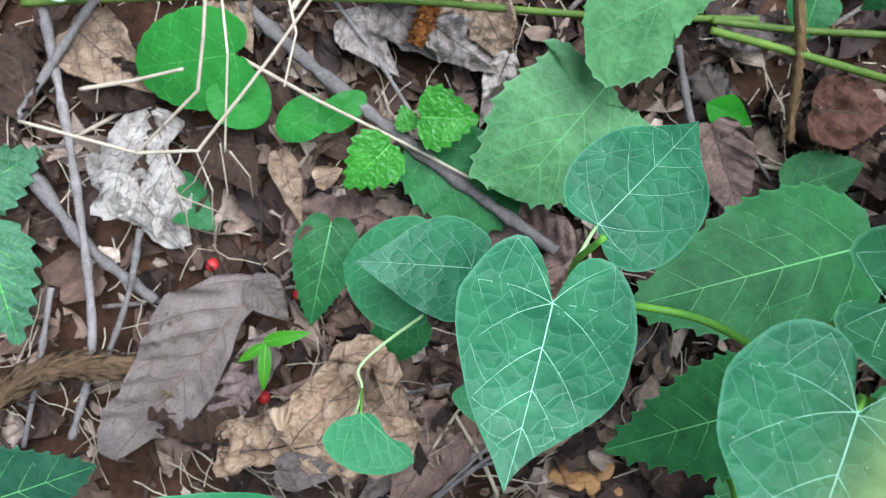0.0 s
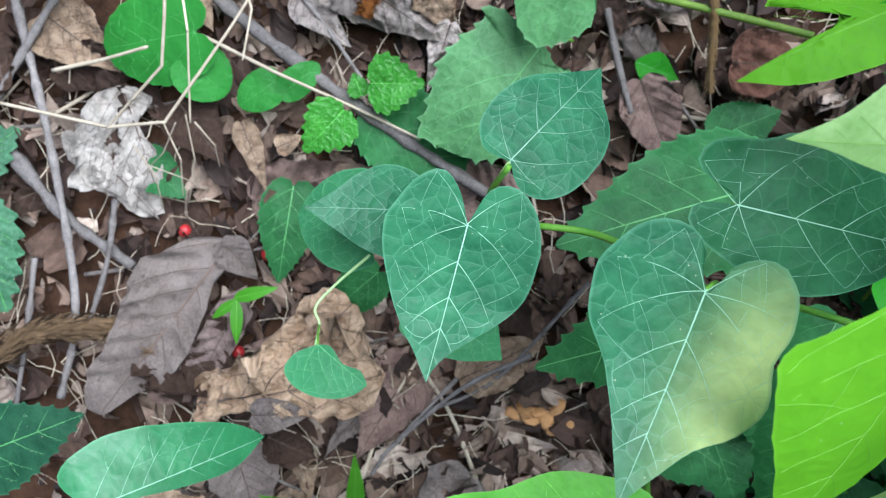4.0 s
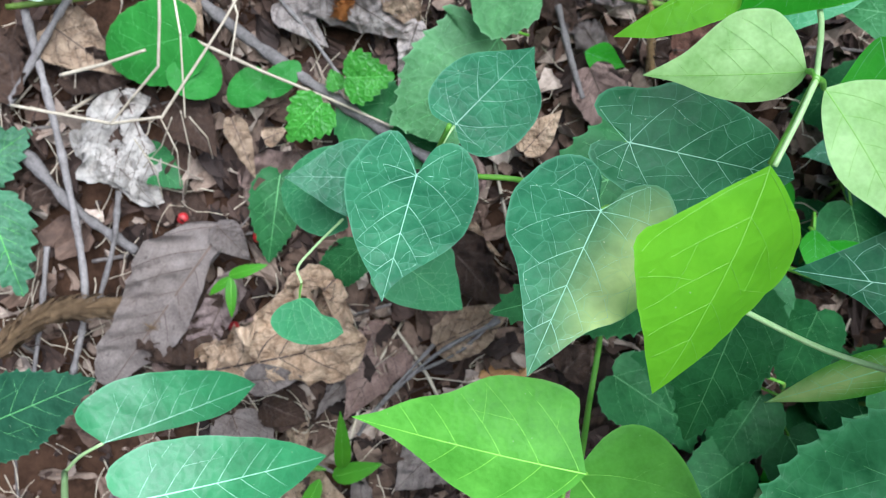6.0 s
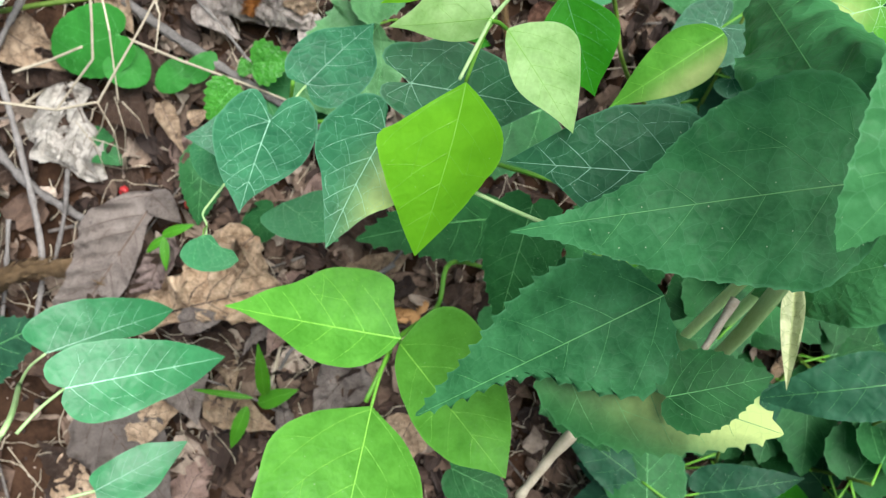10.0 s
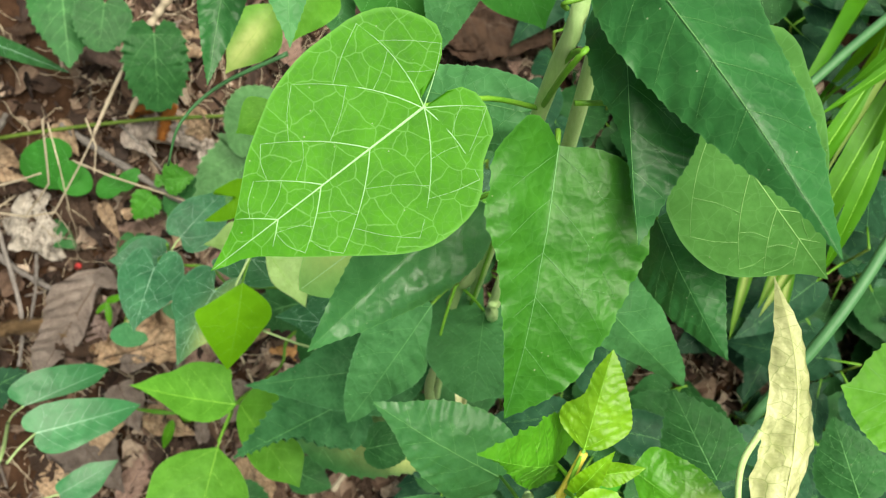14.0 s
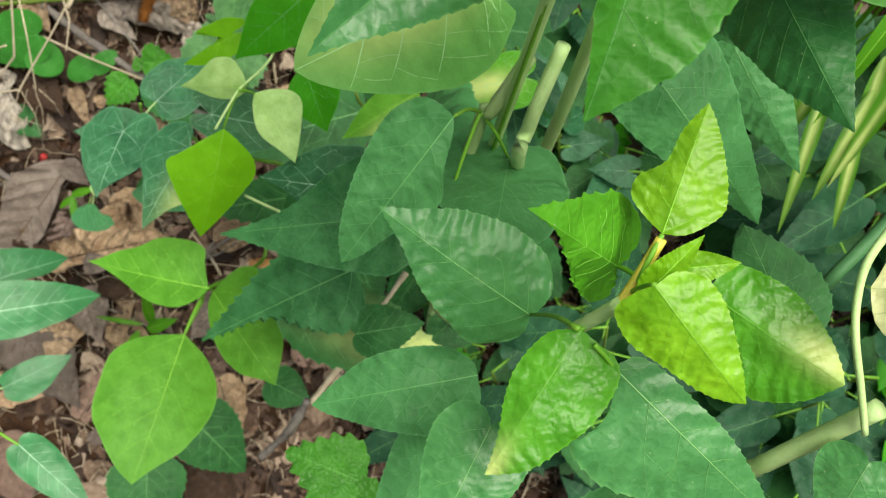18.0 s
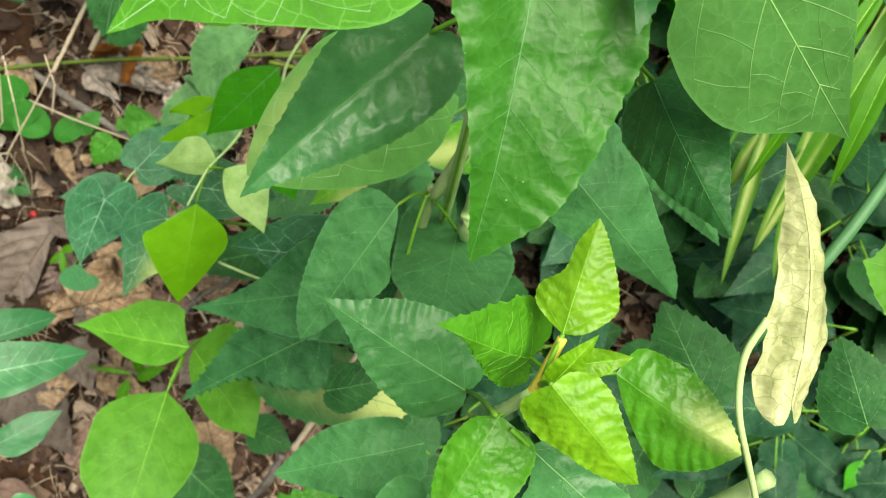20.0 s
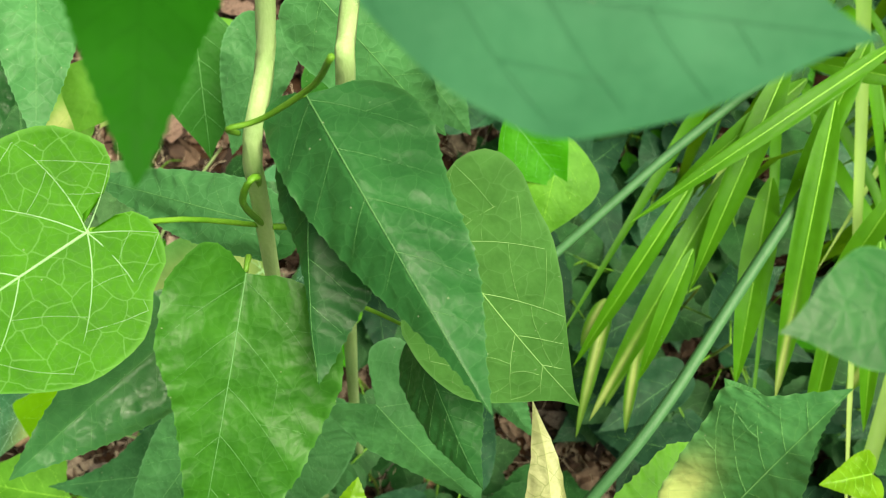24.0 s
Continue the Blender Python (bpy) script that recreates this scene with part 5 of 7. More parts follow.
leaf(tall, 'tserr', (0.2799, 0.1449, 0.6018), (0.3180, 0.1215, 0.5490), (0.2260, -0.8211, 0.5242), 0.0380, seed=67, mat='bserr')
leaf(climber, 'leaflet', (0.1914, 0.1924, 0.5230), (0.1745, 0.1655, 0.5099), (0.2603, -0.5811, 0.7711), 0.0285, seed=68, mat='leaflet2')
leaf(climber, 'leafletd', (0.3648, 0.2113, 0.4213), (0.3909, 0.1699, 0.4054), (-0.1914, -0.4900, 0.8505), 0.0386, seed=69)
leaf(young2, 'yserr', (0.3691, -0.0254, 0.5913), (0.3930, -0.0076, 0.6269), (-0.7001, -0.3287, 0.6339), 0.0393, seed=70, fold=0.35, yellow=(-0.1, 0.6, 0.25), left=[(-0.24, 0.67), (0.08, 0.85), (0.25, 0.89), (0.44, 0.95), (0.61, 1.00), (0.70, 0.62), (0.85, 0.30)], right=[(0.29, 0.47), (0.49, 0.42), (0.65, 0.19), (0.88, 0.03)])
leaf(young2, 'yserr', (0.3787, -0.0031, 0.5993), (0.3710, 0.0039, 0.6087), (0.0160, -0.7595, 0.6503), 0.0097, seed=71)
leaf(young2, 'ybright', (0.3903, -0.0270, 0.6276), (0.3768, -0.0282, 0.6307), (-0.0366, -0.2090, 0.9772), 0.0107, seed=72, fold=0.6)
leaf(near, 'neardark', (0.2688, 0.0127, 0.7616), (0.2673, -0.0133, 0.7586), (0.2824, -0.1268, 0.9509), 0.0167, stalk=(0.2779, 0.0567, 0.7592), seed=73, mat='neard', fold=-0.1, quilt=0.004, wave=0.05, left=[(0.02, 1.00), (0.18, 0.93), (0.56, 0.53), (0.87, 0.20)], right=[(0.10, 0.83), (0.25, 0.87), (0.60, 0.52), (0.88, 0.16)])
leaf(near, 'near', (0.2887, -0.0061, 0.7770), (0.3348, -0.0129, 0.7691), (-0.1317, -0.6506, 0.7479), 0.0231, stalk=(0.2952, 0.0134, 0.7732), seed=74, mat='nearm', fold=-0.05, quilt=0.003)
leaf(near, 'nearlong', (0.2595, -0.0088, 0.7783), (0.2161, -0.0064, 0.7727), (-0.1305, -0.6718, 0.7291), 0.0238, stalk=(0.2649, 0.0062, 0.7815), seed=75, wave=0.1, mat='nearp', fold=-0.05, quilt=0.004, left=[(0.06, 0.33), (0.14, 0.62), (0.26, 0.78), (0.43, 0.78), (0.61, 0.73), (0.75, 0.62), (0.89, 0.41)], right=[(0.03, 0.40), (0.19, 0.75), (0.44, 1.00), (0.63, 0.97), (0.85, 0.60)])
leaf(near, 'tserr', (0.3095, 0.0659, 0.7073), (0.3291, 0.0326, 0.6849), (-0.3692, -0.5362, 0.7591), 0.0218, stalk=(0.3145, 0.0833, 0.7161), seed=76, mat='heartd')
leaf(near, 'near', (0.3637, -0.0194, 0.7182), (0.3380, -0.0234, 0.7231), (-0.0760, -0.2962, 0.9521), 0.0171, seed=77, mat='tdark')
leaf(tall, 'tserr', (0.3242, 0.0842, 0.4430), (0.3487, 0.0422, 0.4164), (-0.2930, -0.6230, 0.7253), 0.0260, seed=78, mat='bserr')
leaf(tall2, 'tserr', (0.2099, -0.0404, 0.3867), (0.1704, -0.0733, 0.3620), (-0.1030, -0.2817, 0.9540), 0.0363, seed=79, mat='bserr')
leaf(low, 'mint', (0.1584, -0.0301, 0.2282), (0.1206, -0.0120, 0.2360), (0.0777, -0.1760, 0.9813), 0.0386, seed=80, quilt=0.05)
leaf(low, 'serr', (0.2535, -0.0769, 0.3835), (0.3168, -0.0864, 0.3834), (0.0110, -0.1471, 0.9891), 0.0303, seed=81, yellow=(0.8000, 0.0000, 0.4000))
leaf(young, 'yserr', (0.3176, -0.0761, 0.4822), (0.3060, -0.0943, 0.4666), (-0.3677, -0.0779, 0.9267), 0.0247, seed=82)
leaf(young, 'ybright', (0.2564, -0.0335, 0.5194), (0.2703, -0.0235, 0.5293), (-0.3005, -0.3968, 0.8673), 0.0085, seed=83, fold=0.5, thick=0.0007)
leaf(young, 'ybright', (0.2649, -0.0292, 0.5217), (0.2802, -0.0293, 0.5225), (-0.0215, -0.3892, 0.9209), 0.0085, seed=84, fold=0.4, thick=0.0007)
leaf(roundp, 'round', (-0.0957, 0.3754, 0.0860), (-0.1467, 0.3801, 0.0690), (-0.1939, -0.6530, 0.7321), 0.0470, seed=85, mat='roundg')
leaf(roundp, 'round', (-0.1018, 0.3662, 0.0755), (-0.0849, 0.3556, 0.0594), (0.2620, -0.5885, 0.7649), 0.0293, seed=86, mat='roundg')
leaf(roundp, 'round', (-0.0588, 0.3576, 0.0665), (-0.0784, 0.3484, 0.0590), (0.0785, -0.6230, 0.7783), 0.0204, seed=87, mat='roundg')
leaf(roundp, 'round', (-0.0545, 0.3529, 0.0639), (-0.0363, 0.3641, 0.0701), (0.0879, -0.6124, 0.7856), 0.0157, seed=88, mat='roundg')
leaf(mintp, 'mint', (-0.0097, 0.3445, 0.0800), (0.0172, 0.3434, 0.0795), (-0.0550, -0.5687, 0.8207), 0.0278, seed=89, quilt=0.05)
leaf(mintp, 'mint', (-0.0233, 0.3338, 0.0740), (-0.0452, 0.3191, 0.0600), (-0.0212, -0.6567, 0.7539), 0.0261, seed=90, quilt=0.05)
leaf(mintp, 'mint', (-0.0150, 0.3444, 0.0697), (-0.0186, 0.3545, 0.0752), (0.0469, -0.4203, 0.9062), 0.0113, seed=91, quilt=0.05)
leaf(low, 'sround', (0.0747, 0.3526, 0.0955), (0.0314, 0.3118, 0.0634), (-0.1244, -0.5281, 0.8400), 0.0661, stalk=(0.0944, 0.3743, 0.0668), seed=92, mat='spale', left=[(0.09, 0.44), (0.05, 0.63), (0.10, 0.87), (0.41, 0.94), (0.72, 0.68), (0.92, 0.33)], right=[(-0.01, 0.56), (0.03, 0.95), (0.15, 0.88), (0.35, 0.99), (0.58, 1.00), (0.88, 0.76), (1.04, 0.65), (1.04, 0.34)])
leaf(low, 'serr', (0.1191, 0.3664, 0.1570), (0.0591, 0.3508, 0.1263), (-0.2446, -0.5844, 0.7737), 0.0546, stalk=(0.1238, 0.4143, 0.0931), seed=93, mat='spale', left=[(0.27, 0.31), (0.50, 0.52), (0.63, 0.85), (0.83, 0.87), (1.00, 0.71), (1.04, 0.32)], right=[(0.20, 0.62), (0.47, 1.00), (0.75, 0.84), (0.92, 0.41)])
leaf(low, 'sround', (-0.0066, 0.3404, 0.0571), (0.0343, 0.3118, 0.0419), (-0.0615, -0.4616, 0.8849), 0.0463, seed=94)
leaf(low, 'serr', (-0.0543, 0.3155, 0.0314), (-0.0658, 0.2720, 0.0042), (0.1079, -0.4749, 0.8734), 0.0309, seed=95)
leaf(low, 'serr', (-0.1381, 0.3384, 0.0309), (-0.1127, 0.3157, 0.0224), (0.0903, -0.3128, 0.9455), 0.0240, seed=96)
leaf(low, 'serr', (-0.0114, 0.2707, 0.0168), (-0.0415, 0.2549, -0.0046), (-0.2485, -0.5308, 0.8103), 0.0250, seed=97)
leaf(seedling, 'grass', (-0.0834, 0.2560, 0.0224), (-0.0851, 0.2368, 0.0106), (0.1734, -0.4517, 0.8752), 0.0064, seed=98)
leaf(seedling, 'grass', (-0.0844, 0.2572, 0.0230), (-0.0613, 0.2598, 0.0282), (-0.0638, -0.3817, 0.9221), 0.0069, seed=99)
leaf(seedling, 'grass', (-0.0834, 0.2564, 0.0226), (-0.0973, 0.2500, 0.0146), (-0.0303, -0.4715, 0.8814), 0.0053, seed=100)
leaf(low, 'mint', (-0.2295, 0.3283, 0.0389), (-0.1969, 0.3509, 0.0432), (0.1059, -0.6586, 0.7450), 0.0301, seed=101, mat='sdull')
leaf(low, 'mint', (-0.2204, 0.3100, 0.0387), (-0.2080, 0.2627, 0.0031), (0.3952, -0.2885, 0.8721), 0.0350, seed=102, mat='sdull')
leaf(low, 'serr', (-0.2169, 0.1773, 0.0268), (-0.1452, 0.1944, 0.0467), (-0.2550, -0.4926, 0.8320), 0.0434, seed=103, mat='sdark')
leaf(low, 'leafletd', (0.1245, 0.3581, 0.0692), (0.1464, 0.3489, 0.0651), (-0.1315, -0.5989, 0.7900), 0.0177, seed=104)
leaf(low, 'serr', (0.1635, 0.3219, 0.0515), (0.1983, 0.3320, 0.0581), (-0.0710, -0.3891, 0.9185), 0.0281, seed=105)
leaf(low, 'serr', (0.1920, 0.3544, 0.1722), (0.1683, 0.3556, 0.1404), (-0.0919, -0.3976, 0.9130), 0.0206, seed=106)
leaf(sprout, 'grass', (-0.0292, 0.1556, -0.0253), (-0.0252, 0.1775, 0.0139), (0.1610, -0.8848, 0.4374), 0.0094, seed=107)
leaf(sprout, 'grass', (-0.0358, 0.1537, -0.0357), (-0.0064, 0.1560, -0.0236), (-0.3410, -0.3925, 0.8542), 0.0119, seed=108)
leaf(sprout, 'grass', (-0.0436, 0.1530, -0.0365), (-0.0597, 0.1317, -0.0576), (-0.0504, -0.6904, 0.7217), 0.0098, seed=109)
leaf(sprout, 'grass', (-0.0394, 0.1579, -0.0351), (-0.0803, 0.1682, -0.0324), (0.0003, -0.2667, 0.9638), 0.0045, seed=110)
leaf(grass_c, 'grass', (0.5336, 0.1798, 0.4931), (0.4037, 0.1262, 0.4487), (-0.2290, -0.4108, 0.8825), 0.0092, seed=111, arch=0.1)
leaf(grass_c, 'grass', (0.4920, 0.1901, 0.4734), (0.4372, 0.1047, 0.4077), (-0.4007, -0.4859, 0.7768), 0.0140, seed=112, arch=0.1)
leaf(grass_c, 'grass', (0.4671, 0.1589, 0.4334), (0.3870, 0.0620, 0.3550), (-0.3913, -0.4821, 0.7839), 0.0137, seed=113, arch=0.1, yellow=(0.8500, 0.0000, 0.1800))
leaf(grass_c, 'grass', (0.5006, 0.1592, 0.4825), (0.4728, 0.0521, 0.3867), (-0.4403, -0.4230, 0.7920), 0.0140, seed=114, arch=0.1, yellow=(0.8500, 0.0000, 0.1800))
leaf(grass_c, 'grass', (0.4838, 0.1489, 0.4350), (0.4547, 0.0608, 0.3873), (-0.4310, -0.5584, 0.7088), 0.0157, seed=115, arch=0.1)
leaf(grass_c, 'grass', (0.4443, 0.1501, 0.4431), (0.3819, 0.0881, 0.3672), (-0.4097, -0.5260, 0.7453), 0.0097, seed=116, arch=0.1)
leaf(grass_c, 'grass', (0.4266, 0.1050, 0.4607), (0.4006, 0.0618, 0.4175), (-0.4088, -0.5256, 0.7461), 0.0092, seed=117, arch=0.1)
leaf(grass_c, 'grass', (0.5479, 0.1740, 0.4692), (0.5044, 0.2080, 0.4494), (-0.6232, -0.3867, 0.6798), 0.0108, seed=118, arch=0.1)
leaf(grass_c, 'grass', (0.5473, 0.1367, 0.4290), (0.5151, 0.0982, 0.3624), (-0.6166, -0.5029, 0.6058), 0.0128, seed=119, arch=0.1)
leaf(grass_c, 'grass', (0.5132, 0.1001, 0.4551), (0.5050, 0.0284, 0.3980), (-0.5053, -0.5032, 0.7011), 0.0102, seed=120, arch=0.1)
leaf(grass_c, 'grass', (0.4989, 0.1809, 0.4693), (0.4337, 0.1500, 0.4300), (-0.4290, -0.4958, 0.7551), 0.0108, seed=121, arch=0.1)
leaf(grass_c, 'grass', (0.5469, 0.0945, 0.4088), (0.5277, 0.0603, 0.3481), (-0.6804, -0.5339, 0.5020), 0.0171, seed=122, arch=0.1, yellow=(0.8500, 0.0000, 0.1800))
leaf(grass_c, 'grass', (0.5189, 0.1819, 0.4950), (0.4804, 0.1203, 0.4197), (-0.4207, -0.4139, 0.8072), 0.0117, seed=123, arch=0.1)
leaf(grass_c, 'grass', (0.5061, 0.0957, 0.4301), (0.4875, 0.0239, 0.3575), (-0.5143, -0.5206, 0.6816), 0.0108, seed=124, arch=0.1)
leaf(grass_c, 'grass', (0.4246, 0.1464, 0.3234), (0.3936, 0.0732, 0.2732), (-0.3856, -0.4048, 0.8291), 0.0085, seed=125, yellow=(0.3450, -0.0039, 0.4142))
leaf(grass_c, 'grass', (0.4437, 0.1315, 0.3178), (0.4136, 0.0883, 0.2795), (-0.4235, -0.4195, 0.8029), 0.0085, seed=126, yellow=(0.3450, -0.0039, 0.4142))
leaf(grass_c, 'grass', (0.4333, 0.1109, 0.3094), (0.4238, 0.0728, 0.2734), (-0.4707, -0.5399, 0.6978), 0.0073, seed=127, yellow=(0.3450, -0.0039, 0.4142))
leaf(grass_c, 'grass', (0.4184, 0.1415, 0.3214), (0.4039, 0.1232, 0.2931), (-0.4953, -0.5903, 0.6374), 0.0091, seed=128, yellow=(0.3450, -0.0039, 0.4142))
leaf(grass_c, 'grass', (0.4508, 0.1471, 0.3240), (0.4319, 0.0987, 0.2837), (-0.4508, -0.4595, 0.7653), 0.0091, seed=129, yellow=(0.3450, -0.0039, 0.4142))
leaf(low, 'heartp', (0.3069, 0.2974, 0.1446), (0.2242, 0.3195, 0.1457), (-0.1015, -0.6393, 0.7623), 0.0592, seed=130, mat='bserr')
leaf(low, 'heart', (0.2236, 0.3264, 0.1724), (0.1851, 0.2946, 0.1500), (-0.0696, -0.4290, 0.9006), 0.0453, seed=131, mat='heartp')
leaf(bean, 'leafletd', (0.1561, 0.2303, 0.2915), (0.1234, 0.2134, 0.2763), (0.0137, -0.4851, 0.8743), 0.0278, seed=132)
leaf(bean, 'climb', (0.1741, 0.1204, 0.2109), (0.1414, 0.1194, 0.1836), (-0.5415, -0.3473, 0.7657), 0.0139, seed=133, fold=-0.4, yellow=(0.5000, 0.0000, 0.6000))
leaf(low, 'serr', (0.1975, 0.2151, 0.0685), (0.1737, 0.1803, 0.0485), (-0.2136, -0.3437, 0.9145), 0.0356, seed=134)
leaf(low, 'serr', (0.1254, 0.1897, 0.0001), (0.1675, 0.1584, -0.0115), (-0.0085, -0.3977, 0.9175), 0.0421, seed=135)
leaf(low, 'serr', (-0.0577, 0.4843, 0.1993), (-0.0585, 0.4098, 0.1746), (0.3313, -0.4408, 0.8342), 0.0556, seed=136)
leaf(low, 'long', (-0.1477, 0.4723, 0.1486), (-0.0715, 0.4286, 0.1420), (-0.0303, -0.4100, 0.9116), 0.0162, seed=137, mat='serr')
leaf(bean, 'leaflet', (0.1547, 0.1823, 0.4369), (0.1324, 0.1715, 0.4334), (0.0830, -0.5518, 0.8298), 0.0223, seed=138, mat='leaflet2')
leaf(bean, 'leafletp', (0.1814, 0.2285, 0.4570), (0.1647, 0.2091, 0.4502), (0.1743, -0.5154, 0.8390), 0.0172, seed=139, yellow=(0.5000, 0.0000, 0.7000))
leaf(tall, 'tserr', (0.3328, 0.1468, 0.6144), (0.3292, 0.1101, 0.5786), (-0.2564, -0.7287, 0.6350), 0.0430, seed=140, mat='tdark')
leaf(low, 'serr', (0.1751, 0.4010, 0.0964), (0.1691, 0.3833, 0.0836), (-0.2876, -0.3660, 0.8851), 0.0240, seed=141)
leaf(climber, 'leafletd', (0.2215, 0.2317, 0.5079), (0.2188, 0.1776, 0.4614), (0.1438, -0.7612, 0.6323), 0.0439, seed=142, mat='roundg')
leaf(tall, 'tserr', (0.2548, 0.2013, 0.5205), (0.2326, 0.1630, 0.4865), (0.0073, -0.7643, 0.6449), 0.0316, seed=143, mat='bserr')
leaf(climber, 'leaflet', (0.3924, 0.1983, 0.4169), (0.3720, 0.1483, 0.3923), (-0.1584, -0.3969, 0.9041), 0.0490, seed=144, mat='leaflet2')
leaf(tall, 'tserr', (0.3056, 0.1961, 0.5184), (0.3357, 0.1617, 0.4830), (0.0289, -0.7168, 0.6967), 0.0365, seed=145, mat='bserr')
leaf(climber, 'leaflet', (0.2155, 0.2568, 0.4668), (0.2371, 0.2084, 0.4356), (0.0454, -0.6845, 0.7276), 0.0491, seed=146, mat='leaflet2')
leaf(climber, 'leafletd', (0.2779, 0.2409, 0.4648), (0.2936, 0.2072, 0.4320), (-0.0424, -0.7614, 0.6469), 0.0464, seed=147, mat='roundg')
leaf(tall, 'tserr', (0.1878, 0.2379, 0.4919), (0.1946, 0.1900, 0.4609), (0.1071, -0.6964, 0.7096), 0.0306, seed=148, mat='bserr')
leaf(low, 'serr', (0.1469, 0.1980, 0.0056), (0.1645, 0.1470, -0.0175), (-0.1292, -0.4631, 0.8768), 0.0434, seed=149)
leaf(low, 'serr', (0.2020, 0.1707, 0.0049), (0.1712, 0.1348, -0.0122), (-0.2746, -0.2625, 0.9250), 0.0393, seed=150)
leaf(low, 'serr', (0.2203, 0.1958, 0.0611), (0.2066, 0.1674, 0.0243), (-0.4633, -0.5865, 0.6643), 0.0342, seed=151)
leaf(low, 'serr', (0.0053, 0.0709, -0.0227), (0.0404, 0.0305, -0.0671), (0.3910, -0.4163, 0.8209), 0.0558, seed=152)
leaf(low, 'serr', (-0.0305, 0.0386, -0.0270), (-0.0380, -0.0172, -0.0533), (0.2597, -0.4474, 0.8558), 0.0609, seed=153)
leaf(low, 'serr', (0.1634, 0.0415, 0.2610), (0.2004, 0.0434, 0.2643), (-0.0245, -0.3310, 0.9433), 0.0282, seed=154)
leaf(low, 'mint', (0.1525, -0.0296, 0.2283), (0.1552, -0.0523, 0.2199), (0.1075, -0.3496, 0.9307), 0.0326, seed=155)
leaf(roundp, 'round', (-0.1537, 0.4211, 0.1470), (-0.1721, 0.3861, 0.1111), (0.3351, -0.6544, 0.6778), 0.0344, seed=156, mat='silver')
part('stem', tube([(0.0387, 0.2063, 0.2401), (0.0340, 0.2082, 0.2187), (0.0359, 0.2020, 0.2130), (0.0480, 0.1956, 0.2230), (0.0657, 0.1885, 0.2283), (0.0851, 0.1661, 0.2446), (0.1228, 0.1717, 0.2100), (0.1880, 0.1714, 0.1588)], 0.0009, 0.0012, MAT['stem']), heart_vine)
part('tendril', tube([(-0.0068, 0.2211, 0.1501), (-0.0217, 0.2154, 0.1354), (-0.0293, 0.2089, 0.1305), (-0.0283, 0.2032, 0.1262), (-0.0312, 0.1939, 0.1212)], 0.0006, 0.0004, MAT['palestem']), heart_vine)
part('stem', tube([(0.1169, 0.1511, 0.3338), (0.1310, 0.1803, 0.3165), (0.1380, 0.2087, 0.3093), (0.1533, 0.1950, 0.3161), (0.1559, 0.2502, 0.2794), (0.1585, 0.4279, 0.0859)], 0.0007, 0.0011, MAT['palestem']), bean)
part('rachis', tube([(0.1169, 0.1511, 0.3338), (0.1111, 0.1419, 0.3326), (0.1046, 0.1323, 0.3299)], 0.0007, 0.0006, MAT['palestem']), bean)
part('stem', tube([(0.0547, 0.0754, 0.1878), (0.0653, 0.0917, 0.1921), (0.0716, 0.0981, 0.1990), (0.0903, 0.1414, 0.1255), (0.0997, 0.1695, 0.1150), (0.1278, 0.2306, -0.0289)], 0.0011, 0.0014, MAT['stem']), bean2)
part('stem', tube([(-0.1340, 0.1339, 0.1026), (-0.1092, 0.0965, 0.1614), (-0.1279, 0.0894, 0.1364), (-0.2417, 0.1368, -0.0936)], 0.0014, 0.0016, MAT['palestem']), longleaf)
part('stem', tube([(0.2003, 0.1308, -0.0837), (0.2122, 0.1078, 0.1397), (0.2374, 0.0914, 0.3657), (0.2583, 0.0684, 0.5964), (0.2628, 0.0618, 0.6455), (0.2692, 0.0745, 0.6627), (0.2734, 0.0801, 0.6897)], 0.0028, 0.0022, MAT['palestem']), tall)
part('stem', tube([(0.2507, 0.1514, -0.0649), (0.2613, 0.1216, 0.2073), (0.2727, 0.0972, 0.4339), (0.2851, 0.0997, 0.6083), (0.2879, 0.1086, 0.6281), (0.2964, 0.1314, 0.6519)], 0.0034, 0.0026, MAT['palestem']), tall)
part('stem', tube([(0.2074, 0.1207, 0.0276), (0.2217, 0.0971, 0.2564), (0.2354, 0.0884, 0.3579), (0.2583, 0.0684, 0.5964), (0.2637, 0.0531, 0.6480), (0.2588, 0.0531, 0.6376), (0.2583, 0.0684, 0.5964)], 0.0008, 0.0009, MAT['stem']), climber)
part('tendril', tube([(0.2848, 0.0490, 0.6944), (0.2796, 0.0565, 0.6755), (0.2669, 0.0608, 0.6597), (0.2594, 0.0610, 0.6571), (0.2608, 0.0631, 0.6518)], 0.0007, 0.0007, MAT['stem']), climber)
part('stem', tube([(0.2504, -0.0343, 0.5135), (0.2418, -0.0336, 0.4915), (0.2451, -0.0237, 0.4441), (0.2469, -0.0188, 0.3988), (0.2692, 0.0316, -0.0994)], 0.0021, 0.0024, MAT['palestem']), young)
part('stem', tube([(0.2608, -0.0217, 0.5243), (0.2535, -0.0307, 0.5152), (0.2501, -0.0342, 0.5114)], 0.0015, 0.0019, MAT['amber']), young)
part('stem', tube([(0.3217, -0.0626, 0.4879), (0.3097, -0.0664, 0.4692), (0.2974, -0.0702, 0.4497), (0.2972, -0.0703, 0.4276)], 0.0030, 0.0030, MAT['palestem']), young)
part('stem', tube([(0.2493, 0.0952, 0.4309), (0.2348, 0.0875, 0.4048), (0.2298, 0.0904, 0.3847), (0.2056, 0.0724, 0.2322), (0.2411, 0.1341, -0.0686)], 0.0032, 0.0032, MAT['palestem']), tall2)
